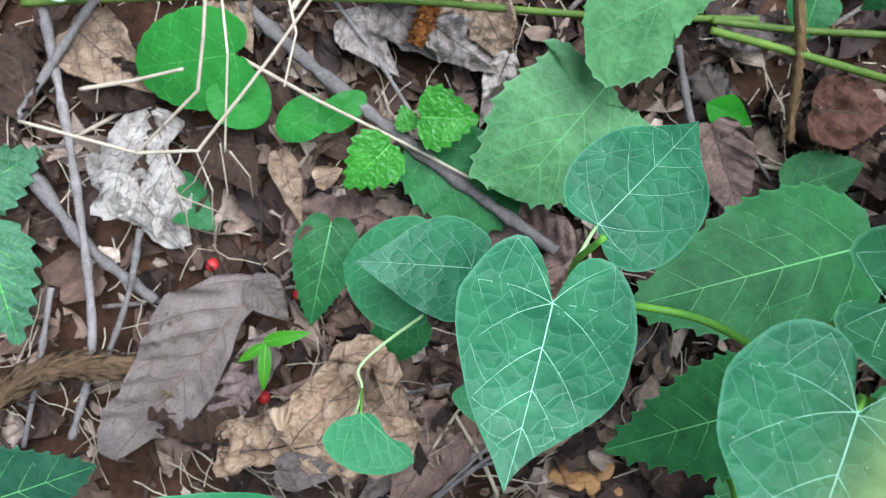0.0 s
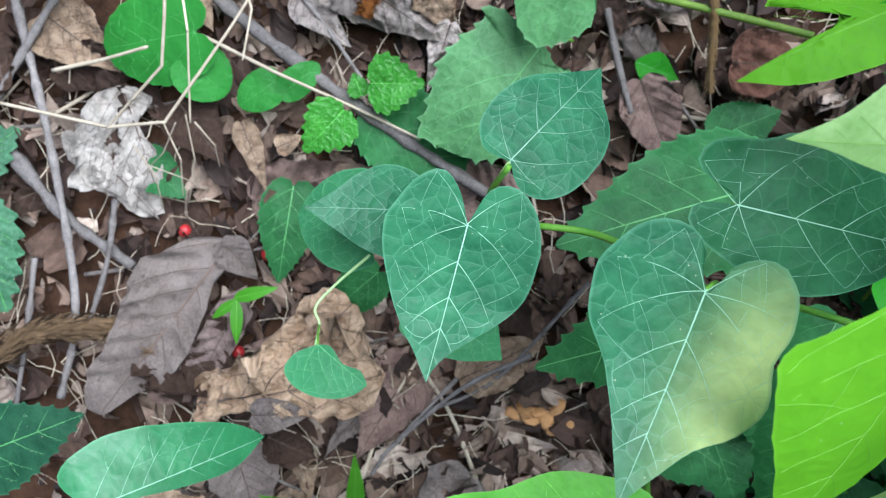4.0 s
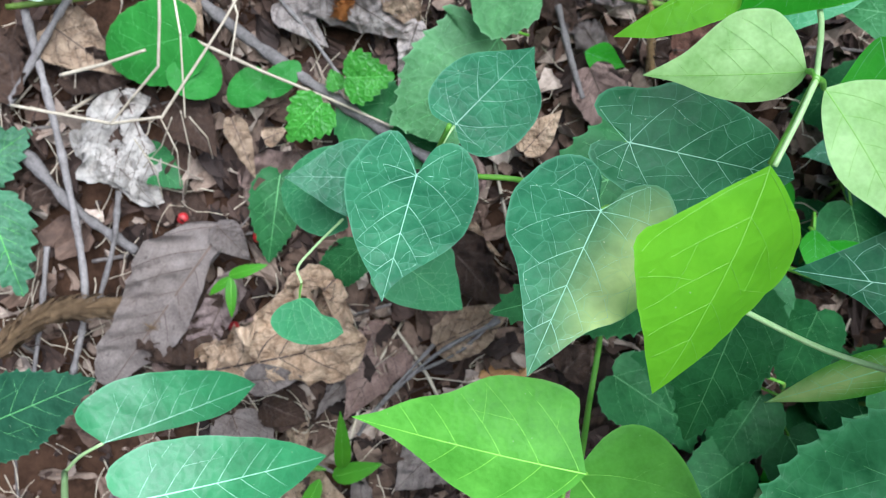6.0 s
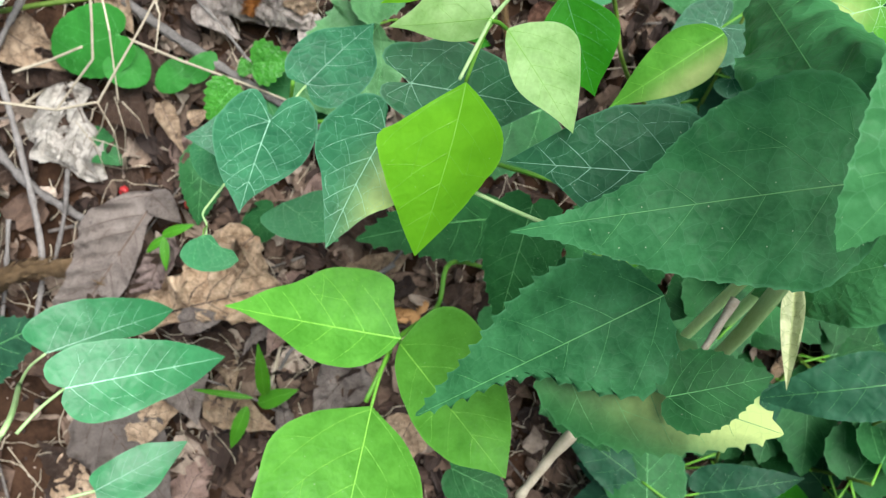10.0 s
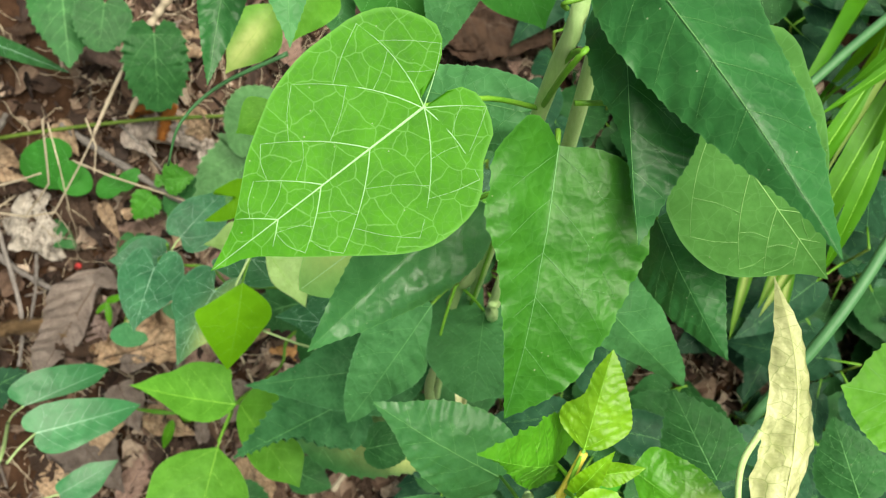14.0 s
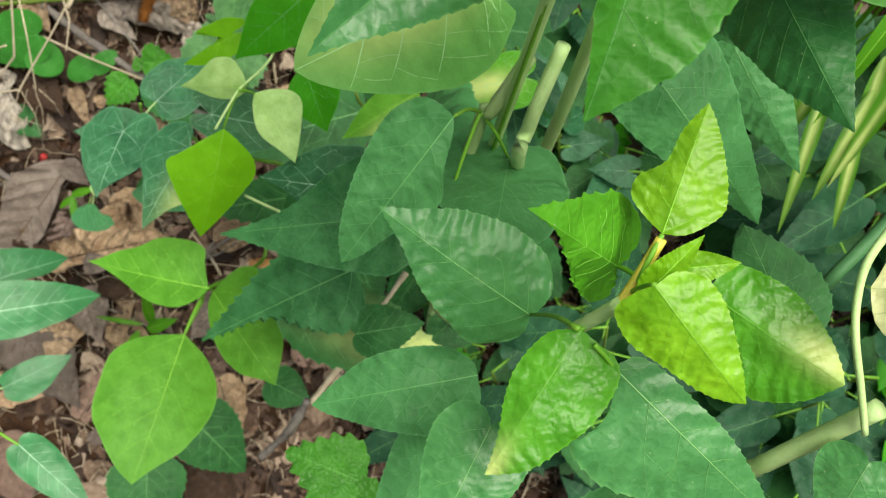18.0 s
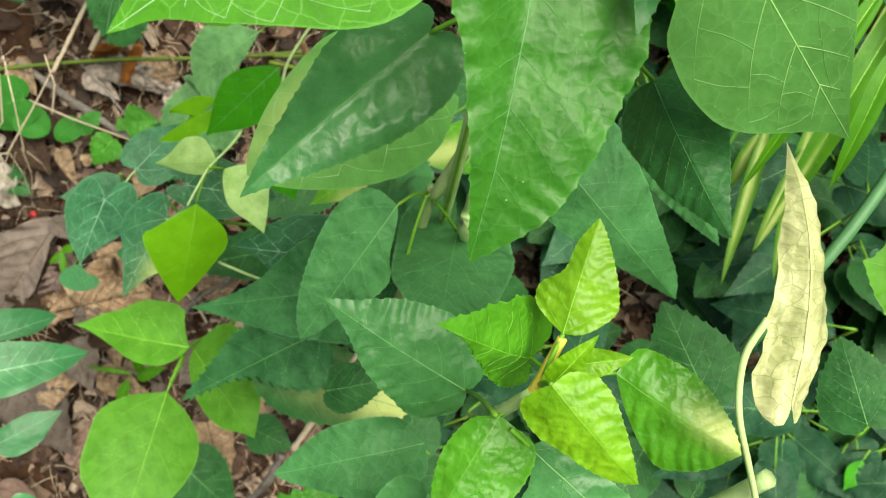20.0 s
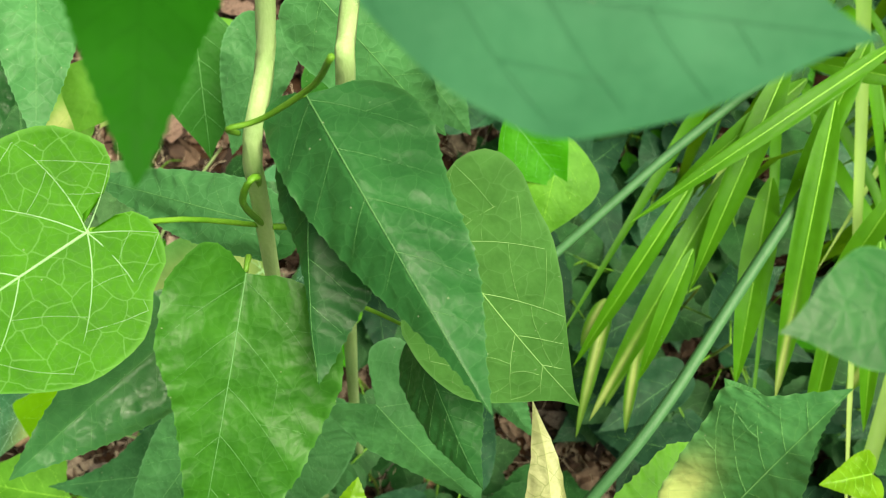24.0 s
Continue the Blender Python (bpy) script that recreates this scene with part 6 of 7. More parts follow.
part('stem', tube([(0.2613, 0.0931, 0.4404), (0.2487, 0.0778, 0.4066), (0.2482, 0.0838, 0.3499), (0.2850, 0.1941, -0.0359)], 0.0030, 0.0034, MAT['palestem']), tall2)
part('culm', tube([(0.4971, 0.1398, 0.4617), (0.4487, 0.0895, 0.4396), (0.4000, 0.0389, 0.4272), (0.3539, 0.0009, 0.3998)], 0.0028, 0.0028, MAT['teal']), grass_c)
part('culm', tube([(0.5119, 0.2100, 0.4509), (0.4434, 0.1689, 0.4460), (0.4065, 0.1464, 0.4373), (0.3484, 0.1138, 0.4096)], 0.0026, 0.0022, MAT['teal']), grass_c)
part('culm', tube([(0.1729, 0.1575, 0.5141), (0.1417, 0.1542, 0.5029), (0.1221, 0.1442, 0.4940), (0.1109, 0.1351, 0.4758)], 0.0010, 0.0005, MAT['teal']), grass_c)
tagged(new('twig', tube([(-0.1028, 0.4136, 0.0861), (-0.0599, 0.3777, 0.0705), (-0.0052, 0.3348, 0.0571), (0.0534, 0.2952, 0.0404)], 0.0037, 0.0028, MAT['bark'], knobs=0.45, name='twig', n=66)), 'dry grey-brown twig lying on leaf litter', 'twig', 'sticks on the litter')
tagged(new('twig', tube([(-0.1928, 0.4085, 0.0786), (-0.1781, 0.3327, 0.0415), (-0.1728, 0.2643, 0.0025), (-0.1855, 0.2231, -0.0239)], 0.0026, 0.0019, MAT['bark'], knobs=0.45, name='twig', n=66)), 'dry grey-brown twig lying on leaf litter', 'twig', 'sticks on the litter')
tagged(new('twig', tube([(-0.1482, 0.4247, 0.0991), (-0.1767, 0.3952, 0.0778), (-0.2066, 0.3611, 0.0542)], 0.0028, 0.0021, MAT['bark'], knobs=0.45, name='twig', n=44)), 'dry grey-brown twig lying on leaf litter', 'twig', 'sticks on the litter')
tagged(new('twig', tube([(-0.2043, 0.3417, 0.0346), (-0.1767, 0.3096, 0.0200), (-0.1421, 0.2836, 0.0089)], 0.0040, 0.0030, MAT['bark'], knobs=0.45, name='twig', n=44)), 'dry grey-brown twig lying on leaf litter', 'twig', 'sticks on the litter')
tagged(new('twig', tube([(-0.1482, 0.3137, 0.0286), (-0.1529, 0.2830, 0.0180), (-0.1667, 0.2549, -0.0020)], 0.0018, 0.0014, MAT['bark'], knobs=0.45, name='twig', n=44)), 'dry grey-brown twig lying on leaf litter', 'twig', 'sticks on the litter')
tagged(new('twig', tube([(-0.1949, 0.2909, 0.0096), (-0.2012, 0.2583, -0.0072), (-0.2103, 0.2197, -0.0269)], 0.0018, 0.0014, MAT['bark'], knobs=0.45, name='twig', n=44)), 'dry grey-brown twig lying on leaf litter', 'twig', 'sticks on the litter')
tagged(new('twig', tube([(-0.0550, 0.4137, 0.0838), (-0.0345, 0.3889, 0.0725), (-0.0146, 0.3599, 0.0592)], 0.0014, 0.0010, MAT['bark'], knobs=0.45, name='twig', n=44)), 'dry grey-brown twig lying on leaf litter', 'twig', 'sticks on the litter')
tagged(new('twig', tube([(0.0657, 0.2266, 0.0017), (0.0284, 0.2139, -0.0117), (-0.0083, 0.1902, -0.0306), (-0.0208, 0.1769, -0.0378)], 0.0014, 0.0010, MAT['bark'], knobs=0.45, name='twig', n=66)), 'thin pale twig on bare soil', 'twig', 'sticks on the litter')
tagged(new('twig', tube([(0.0272, 0.2205, -0.0134), (0.0105, 0.2068, -0.0212), (-0.0156, 0.1849, -0.0336)], 0.0011, 0.0008, MAT['bark'], knobs=0.45, name='twig', n=44)), 'dry grey-brown twig lying on leaf litter', 'twig', 'sticks on the litter')
tagged(new('twig', tube([(0.1110, 0.3819, 0.0821), (0.1156, 0.3565, 0.0697), (0.1212, 0.3340, 0.0586)], 0.0020, 0.0015, MAT['bark'], knobs=0.45, name='twig', n=44)), 'dry grey-brown twig lying on leaf litter', 'twig', 'sticks on the litter')
tagged(new('twig', tube([(0.0980, 0.2616, 0.0110), (0.0482, 0.2195, -0.0128), (0.0091, 0.2049, -0.0222)], 0.0012, 0.0009, MAT['bark'], knobs=0.45, name='twig', n=44)), 'dry grey-brown twig lying on leaf litter', 'twig', 'sticks on the litter')
tagged(new('twig', tube([(0.1470, 0.0658, 0.1315), (0.1371, 0.0598, 0.1173), (0.1192, 0.0455, 0.0988)], 0.0032, 0.0024, MAT['straw'], knobs=0.45, name='twig', n=44)), 'pale broken stalk leaning among leaves', 'twig', 'sticks on the litter')
tagged(new('twig', tube([(0.1929, 0.0709, 0.2690), (0.1831, 0.0600, 0.2645), (0.1753, 0.0516, 0.2609)], 0.0018, 0.0014, MAT['straw'], knobs=0.45, name='twig', n=44)), 'pale broken stalk leaning among leaves', 'twig', 'sticks on the litter')
tagged(new('twig', tube([(0.1344, 0.0119, 0.2443), (0.1206, 0.0023, 0.2189), (0.1003, -0.0062, 0.1937)], 0.0030, 0.0023, MAT['bark'], knobs=0.45, name='twig', n=44)), 'pale broken stalk leaning among leaves', 'twig', 'sticks on the litter')
tagged(new('twig', tube([(0.0212, 0.4825, 0.1569), (-0.0204, 0.4530, 0.1302), (-0.0711, 0.3967, 0.0894)], 0.0022, 0.0016, MAT['straw'], knobs=0.45, name='twig', n=44)), 'dry grey-brown twig lying on leaf litter', 'twig', 'sticks on the litter')
tagged(new('twig', tube([(0.0215, 0.4526, 0.1626), (-0.0007, 0.4181, 0.1443), (-0.0249, 0.3872, 0.1277)], 0.0030, 0.0023, MAT['straw'], knobs=0.45, name='twig', n=44)), 'dry grey-brown twig lying on leaf litter', 'twig', 'sticks on the litter')
tagged(new('straw', tube([(-0.1982, 0.3507, 0.0685), (-0.1459, 0.3326, 0.0729), (-0.1382, 0.3292, 0.0750), (-0.1347, 0.3288, 0.0759), (-0.1116, 0.3252, 0.0833), (-0.1081, 0.3249, 0.0839), (-0.1058, 0.3267, 0.0859), (-0.0908, 0.3368, 0.1003), (-0.0885, 0.3386, 0.1021), (-0.0865, 0.3403, 0.1038), (-0.0737, 0.3513, 0.1144), (-0.0717, 0.3531, 0.1161), (-0.0687, 0.3562, 0.1184), (-0.0466, 0.3773, 0.1380)], 0.0009, 0.0007, MAT['straw'], knobs=0.10, name='straw', n=110)), 'bent dry straw stalk above the litter', 'straw', 'dry straws')
tagged(new('straw', tube([(-0.1712, 0.3666, 0.0711), (-0.1454, 0.3631, 0.0820), (-0.1417, 0.3621, 0.0842), (-0.1385, 0.3618, 0.0857), (-0.1146, 0.3581, 0.0987)], 0.0011, 0.0008, MAT['straw'], knobs=0.10, name='straw', n=44)), 'bent dry straw stalk above the litter', 'straw', 'dry straws')
tagged(new('straw', tube([(-0.0990, 0.3901, 0.1344), (-0.1014, 0.3640, 0.1192), (-0.1019, 0.3606, 0.1167), (-0.1024, 0.3587, 0.1149), (-0.1055, 0.3464, 0.1035), (-0.1060, 0.3445, 0.1018), (-0.1080, 0.3433, 0.1002), (-0.1208, 0.3361, 0.0907), (-0.1227, 0.3350, 0.0891), (-0.1253, 0.3351, 0.0860), (-0.1389, 0.3288, 0.0746)], 0.0009, 0.0007, MAT['straw'], knobs=0.10, name='straw', n=88)), 'bent dry straw stalk above the litter', 'straw', 'dry straws')
tagged(new('straw', tube([(-0.0945, 0.3871, 0.1330), (-0.0912, 0.3566, 0.1182), (-0.0910, 0.3529, 0.1154), (-0.0919, 0.3501, 0.1107), (-0.0984, 0.3295, 0.0748)], 0.0006, 0.0005, MAT['straw'], knobs=0.10, name='straw', n=44)), 'bent dry straw stalk above the litter', 'straw', 'dry straws')
tagged(new('straw', tube([(-0.0939, 0.3765, 0.0816), (-0.0624, 0.3586, 0.0775), (-0.0582, 0.3565, 0.0763), (-0.0531, 0.3543, 0.0751), (-0.0210, 0.3404, 0.0673), (-0.0159, 0.3381, 0.0660), (-0.0123, 0.3365, 0.0651), (0.0136, 0.3242, 0.0587)], 0.0010, 0.0007, MAT['straw'], knobs=0.10, name='straw', n=66)), 'bent dry straw stalk above the litter', 'straw', 'dry straws')
tagged(new('straw', tube([(-0.0717, 0.4031, 0.1070), (-0.0667, 0.3817, 0.0984), (-0.0660, 0.3790, 0.0971), (-0.0667, 0.3765, 0.0957), (-0.0719, 0.3575, 0.0854)], 0.0007, 0.0005, MAT['straw'], knobs=0.10, name='straw', n=44)), 'bent dry straw stalk above the litter', 'straw', 'dry straws')
tagged(new('straw', tube([(-0.1127, 0.3326, 0.0724), (-0.1085, 0.3228, 0.0557), (-0.1080, 0.3217, 0.0532), (-0.1088, 0.3211, 0.0496), (-0.1142, 0.3168, 0.0230)], 0.0004, 0.0003, MAT['straw'], knobs=0.10, name='straw', n=44)), 'bent dry straw stalk above the litter', 'straw', 'dry straws')
tagged(new('straw', tube([(-0.1004, 0.3329, 0.0768), (-0.1008, 0.3226, 0.0562), (-0.1009, 0.3211, 0.0534), (-0.1022, 0.3203, 0.0495), (-0.1113, 0.3136, 0.0212)], 0.0004, 0.0003, MAT['straw'], knobs=0.10, name='straw', n=44)), 'bent dry straw stalk above the litter', 'straw', 'dry straws')
tagged(new('straw', tube([(-0.1056, 0.3303, 0.0748), (-0.1153, 0.3260, 0.0573), (-0.1166, 0.3254, 0.0549), (-0.1193, 0.3254, 0.0515), (-0.1397, 0.3272, 0.0234)], 0.0004, 0.0003, MAT['straw'], knobs=0.10, name='straw', n=44)), 'bent dry straw stalk above the litter', 'straw', 'dry straws')
tagged(new('straw', tube([(-0.0961, 0.3298, 0.0751), (-0.0909, 0.3271, 0.0597), (-0.0902, 0.3268, 0.0576), (-0.0906, 0.3270, 0.0545), (-0.0934, 0.3287, 0.0321)], 0.0004, 0.0003, MAT['straw'], knobs=0.10, name='straw', n=44)), 'bent dry straw stalk above the litter', 'straw', 'dry straws')
tagged(new('straw', tube([(-0.1287, 0.3245, 0.0657), (-0.1233, 0.3179, 0.0477), (-0.1226, 0.3170, 0.0454), (-0.1230, 0.3166, 0.0419), (-0.1254, 0.3124, 0.0191)], 0.0004, 0.0003, MAT['straw'], knobs=0.10, name='straw', n=44)), 'bent dry straw stalk above the litter', 'straw', 'dry straws')
tagged(new('straw', tube([(-0.1237, 0.3160, 0.0605), (-0.1089, 0.3138, 0.0499), (-0.1070, 0.3136, 0.0482), (-0.1062, 0.3142, 0.0453), (-0.1002, 0.3180, 0.0249)], 0.0004, 0.0003, MAT['straw'], knobs=0.10, name='straw', n=44)), 'bent dry straw stalk above the litter', 'straw', 'dry straws')
tagged(new('creeping_stem', tube([(-0.2013, 0.4081, 0.0829), (-0.1278, 0.4081, 0.0870), (-0.0277, 0.4035, 0.0902), (0.0692, 0.3935, 0.0905), (0.1450, 0.3861, 0.0960)], 0.0019, 0.0018, MAT['stemd'], knobs=0.10, name='creeping_stem', n=88)), 'green creeping stem lying across the litter', 'stem')
tagged(new('creeping_stem', tube([(0.1186, 0.3714, 0.1072), (0.1532, 0.3557, 0.1113), (0.1991, 0.3422, 0.1070)], 0.0019, 0.0018, MAT['stemd'], knobs=0.10, name='creeping_stem', n=44)), 'yellow-green creeping stem over the litter', 'stem')
tagged(new('creeping_stem', tube([(0.1215, 0.3808, 0.1021), (0.1595, 0.3757, 0.1016), (0.2072, 0.3717, 0.1023)], 0.0018, 0.0018, MAT['stemd'], knobs=0.10, name='creeping_stem', n=44)), 'green creeping stem over the litter', 'stem')
part('stem', tube([(0.1642, 0.2021, 0.3219), (0.1726, 0.1914, 0.2806), (0.1821, 0.1840, 0.2435), (0.2666, 0.2920, 0.0113)], 0.0009, 0.0010, MAT['stemd']), bean)
part('runner', tube([(0.1080, 0.1217, 0.2746), (0.1324, 0.1106, 0.2658), (0.1589, 0.1023, 0.2580), (0.1971, 0.0971, 0.2270)], 0.0008, 0.0009, MAT['palestem']), heart_vine)
tagged(new('twig', tube([(0.0346, 0.4725, 0.1828), (0.0133, 0.4593, 0.1652), (-0.0145, 0.4427, 0.1454)], 0.0040, 0.0030, MAT['straw'], knobs=0.45, name='twig', n=44)), 'dry grey-brown twig lying on leaf litter', 'twig', 'sticks on the litter')
part('petiole', tube([(0.3199, -0.0232, 0.5249), (0.3132, -0.0310, 0.5195), (0.3108, -0.0393, 0.5136), (0.3103, -0.0482, 0.5085), (0.3130, -0.0583, 0.4987), (0.3166, -0.0689, 0.4862)], 0.0012, 0.0010, MAT['palestem']), climber)
part('stem', tube([(0.2649, 0.0062, 0.7815), (0.2779, 0.0567, 0.7592), (0.2952, 0.0134, 0.7732), (0.3145, 0.0833, 0.7161), (0.4939, 0.1781, 0.6782), (0.7480, 0.2555, 0.5123)], 0.0014, 0.0018, MAT['stem']), near)
dry_frond([(-0.2242, 0.2305, -0.0022), (-0.1957, 0.2469, 0.0075), (-0.1686, 0.2500, 0.0105), (-0.1459, 0.2489, 0.0062), (-0.1348, 0.2433, -0.0010)], 0.0065, 'cord', 'shaggy brown dried frond on the litter')
dry_frond([(0.1501, 0.3728, 0.1297), (0.1537, 0.3542, 0.1106), (0.1556, 0.3328, 0.0799)], 0.0023, 'fuzz', 'rusty shaggy dried frond hanging over the litter')
dry_frond([(-0.0032, 0.4106, 0.0901), (-0.0074, 0.4005, 0.0848), (-0.0129, 0.3871, 0.0778)], 0.0044, 'orangef', 'orange shaggy dried frond tip on the litter')
dry_frond([(-0.0377, 0.4106, 0.0882), (-0.0274, 0.4132, 0.0900), (-0.0150, 0.4121, 0.0902)], 0.0039, 'orangef', 'orange shaggy dried frond tip on the litter')
dry_frond([(-0.0347, 0.4089, 0.0975), (-0.0234, 0.4097, 0.0985), (-0.0098, 0.4090, 0.0989)], 0.0039, 'orangef', 'orange shaggy dried frond tip on the litter')
dry_frond([(0.0053, 0.4110, 0.0958), (-0.0015, 0.4049, 0.0874), (-0.0106, 0.3880, 0.0785)], 0.0042, 'orangef', 'rusty orange dried frond over the litter')
dead_leaf('dgrey', (-0.0864, 0.2907, 0.0228), (-0.1621, 0.2130, -0.0205), (0.1273, -0.5748, 0.8083), 0.0659, 'large grey-brown veined dead leaf on the litter', 50, crumple=0.45, left=[(0.09, 0.16), (0.20, 0.16), (0.33, 0.34), (0.50, 0.48), (0.67, 0.49), (0.82, 0.26), (0.94, 0.13)], right=[(0.08, 0.49), (0.23, 0.83), (0.31, 1.00), (0.42, 0.88), (0.56, 0.72), (0.71, 0.61), (0.84, 0.59), (0.95, 0.42), (1.00, 0.21)])
dead_leaf('drose', (-0.0814, 0.2713, 0.0069), (-0.1172, 0.2206, -0.0294), (0.0302, -0.5955, 0.8028), 0.0246, 'pinkish brown dead leaf beneath a grey one', 51, crumple=0.9, left=[(0.19, 0.81), (0.47, 0.73), (0.76, 0.54), (0.93, 0.37)], right=[(0.17, 0.77), (0.42, 0.91), (0.73, 1.00), (0.96, 0.72)])
dead_leaf('dtan', (-0.1091, 0.2133, -0.0112), (-0.0093, 0.2202, 0.0032), (-0.1047, -0.3939, 0.9132), 0.0881, 'large tan crumpled dead leaf on the litter', 52, crumple=3.4, left=[(0.06, 0.39), (0.30, 0.48), (0.53, 0.79), (0.67, 1.00), (0.82, 0.87), (0.96, 0.56), (0.95, 0.35)], right=[(0.03, 0.28), (0.21, 0.21), (0.52, 0.30), (0.68, 0.44), (0.85, 0.46), (0.97, 0.17)])
dead_leaf('dtan', (-0.0262, 0.2555, 0.0111), (-0.0624, 0.2299, -0.0037), (-0.0109, -0.4891, 0.8722), 0.0395, 'tan crumpled dead leaf on the litter', 53, crumple=2.0)
dead_leaf('dgrey', (-0.0769, 0.2007, 0.0059), (-0.0443, 0.2000, 0.0073), (-0.0491, -0.3010, 0.9524), 0.0184, 'small smooth grey dead leaf', 54)
dead_leaf('dwhite', (-0.1421, 0.3682, 0.0538), (-0.1274, 0.3151, 0.0093), (0.2766, -0.5721, 0.7721), 0.0827, 'bleached white crumpled dead leaf among straws', 55, crumple=1.8, left=[(0.08, 0.27), (0.18, 0.31), (0.28, 0.07), (0.40, 0.07), (0.52, 0.15), (0.69, 0.16), (0.82, 0.03)], right=[(0.01, 0.31), (0.08, 0.53), (0.21, 0.73), (0.40, 0.91), (0.53, 1.00), (0.62, 0.94), (0.69, 0.66), (0.81, 0.48), (0.97, 0.33)])
dead_leaf('dwhite', (-0.1687, 0.3491, 0.0402), (-0.1282, 0.3077, 0.0138), (0.2098, -0.3827, 0.8997), 0.0270, 'bleached curled scrap of dead leaf', 56, crumple=1.8)
dead_leaf('dtan', (-0.1819, 0.4055, 0.0677), (-0.1420, 0.3748, 0.0546), (0.0191, -0.3719, 0.9281), 0.0385, 'light brown dead leaf on the litter', 57)
dead_leaf('dbrown', (-0.1129, 0.3594, 0.0486), (-0.0901, 0.3278, 0.0339), (0.1286, -0.3512, 0.9274), 0.0334, 'brown curled dead leaf on the litter', 58)
dead_leaf('dtan', (-0.0803, 0.3477, 0.0444), (-0.0687, 0.3142, 0.0282), (0.1555, -0.3845, 0.9099), 0.0150, 'narrow pale dead leaf', 59)
dead_leaf('dtan', (-0.0032, 0.3192, 0.0344), (-0.0190, 0.3001, 0.0240), (0.0627, -0.5177, 0.8532), 0.0233, 'small tan dead leaf', 60)
dead_leaf('dtan', (-0.0621, 0.3350, 0.0390), (-0.0481, 0.3394, 0.0420), (0.0087, -0.5795, 0.8149), 0.0133, 'small pinkish dead leaf', 61)
dead_leaf('dgrey', (-0.0921, 0.2890, 0.0244), (-0.0757, 0.2730, 0.0071), (0.3144, -0.5224, 0.7926), 0.0199, 'small grey dead leaf', 62)
dead_leaf('dtan', (-0.1054, 0.4152, 0.0868), (-0.0902, 0.3846, 0.0723), (0.0863, -0.3790, 0.9214), 0.0246, 'pale orange-tan dead leaf', 63)
dead_leaf('dpale', (-0.0293, 0.4120, 0.0793), (-0.0023, 0.3849, 0.0673), (-0.0776, -0.4683, 0.8802), 0.0299, 'crumbled weathered grey dead leaf', 64, crumple=1.8)
dead_leaf('dpale', (-0.0032, 0.3942, 0.0819), (0.0272, 0.3784, 0.0656), (0.0838, -0.6319, 0.7705), 0.0263, 'crumbled grey-brown dead leaf', 65, crumple=1.8)
dead_leaf('dtan', (0.0176, 0.4033, 0.0876), (0.0341, 0.3804, 0.0671), (0.0442, -0.6498, 0.7588), 0.0263, 'crumbled tan dead leaf', 66, crumple=1.8)
dead_leaf('dpale', (0.0316, 0.3811, 0.0773), (0.0178, 0.3556, 0.0538), (-0.0152, -0.6729, 0.7396), 0.0165, 'crumbled grey dead leaf', 67, crumple=1.8)
dead_leaf('dpale', (-0.0471, 0.4051, 0.0749), (-0.0200, 0.3780, 0.0629), (-0.0533, -0.4494, 0.8918), 0.0233, 'crumbled grey dead leaf', 68, crumple=1.4)
dead_leaf('dbrown', (0.0383, 0.2726, 0.0133), (0.0676, 0.2364, -0.0033), (-0.0009, -0.4158, 0.9095), 0.0399, 'brown crumpled dead leaf on bare soil', 69, crumple=1.4)
dead_leaf('dtan', (0.0858, 0.3103, 0.0448), (0.1093, 0.3295, 0.0557), (-0.0370, -0.4596, 0.8873), 0.0195, 'orange-brown dead leaf on the litter', 70)
dead_leaf('dpink', (0.1266, 0.3490, 0.0664), (0.1442, 0.3092, 0.0375), (-0.2162, -0.6365, 0.7404), 0.0312, 'brownish dead leaf on bare soil', 71, crumple=0.4)
dead_leaf('dred', (0.1728, 0.3536, 0.0713), (0.2107, 0.3488, 0.0710), (-0.0646, -0.5718, 0.8178), 0.0373, 'dark red dead leaf on the litter', 72)
dead_leaf('dbrown', (-0.2197, 0.3958, 0.0608), (-0.1967, 0.3876, 0.0579), (-0.0462, -0.4391, 0.8973), 0.0311, 'brown dead leaf on the litter', 73)
dead_leaf('dbrown', (-0.0750, 0.1981, -0.0303), (-0.0493, 0.1862, -0.0348), (0.0684, -0.2180, 0.9735), 0.0235, 'brown dead leaf on the litter', 74)
dead_leaf('dpink', (-0.1325, 0.2316, -0.0167), (-0.1101, 0.2171, -0.0226), (0.1176, -0.2223, 0.9679), 0.0269, 'pinkish dead leaf on the litter', 75)
dead_leaf('dgrey', (0.0321, 0.1741, -0.0364), (-0.0019, 0.1469, -0.0516), (-0.0516, -0.4410, 0.8960), 0.0422, 'grey dead leaf on the litter', 76, crumple=1.3)
dead_leaf('dtan', (-0.1422, 0.1552, -0.0552), (-0.0901, 0.1624, -0.0488), (-0.0639, -0.3680, 0.9276), 0.0501, 'tan dead leaf on the litter', 77)
dead_leaf('dtan', (-0.1815, 0.1298, -0.0700), (-0.1246, 0.1157, -0.0738), (0.0246, -0.1659, 0.9858), 0.0464, 'tan dead leaf on the litter', 78)
dead_leaf('dbrown', (0.1001, 0.1999, -0.0198), (0.1183, 0.2128, -0.0123), (-0.1545, -0.3227, 0.9338), 0.0266, 'brown dead leaf on bare soil', 79)
dead_leaf('dbrown', (0.2687, 0.4446, 0.1419), (0.3577, 0.4060, 0.1176), (-0.0407, -0.5959, 0.8020), 0.0861, 'brown dead leaf on the litter', 80)
dead_leaf('dbrown', (0.2630, 0.4443, 0.1414), (0.3302, 0.4112, 0.1187), (-0.0200, -0.5928, 0.8051), 0.0636, 'brown dead leaf on the litter', 81)
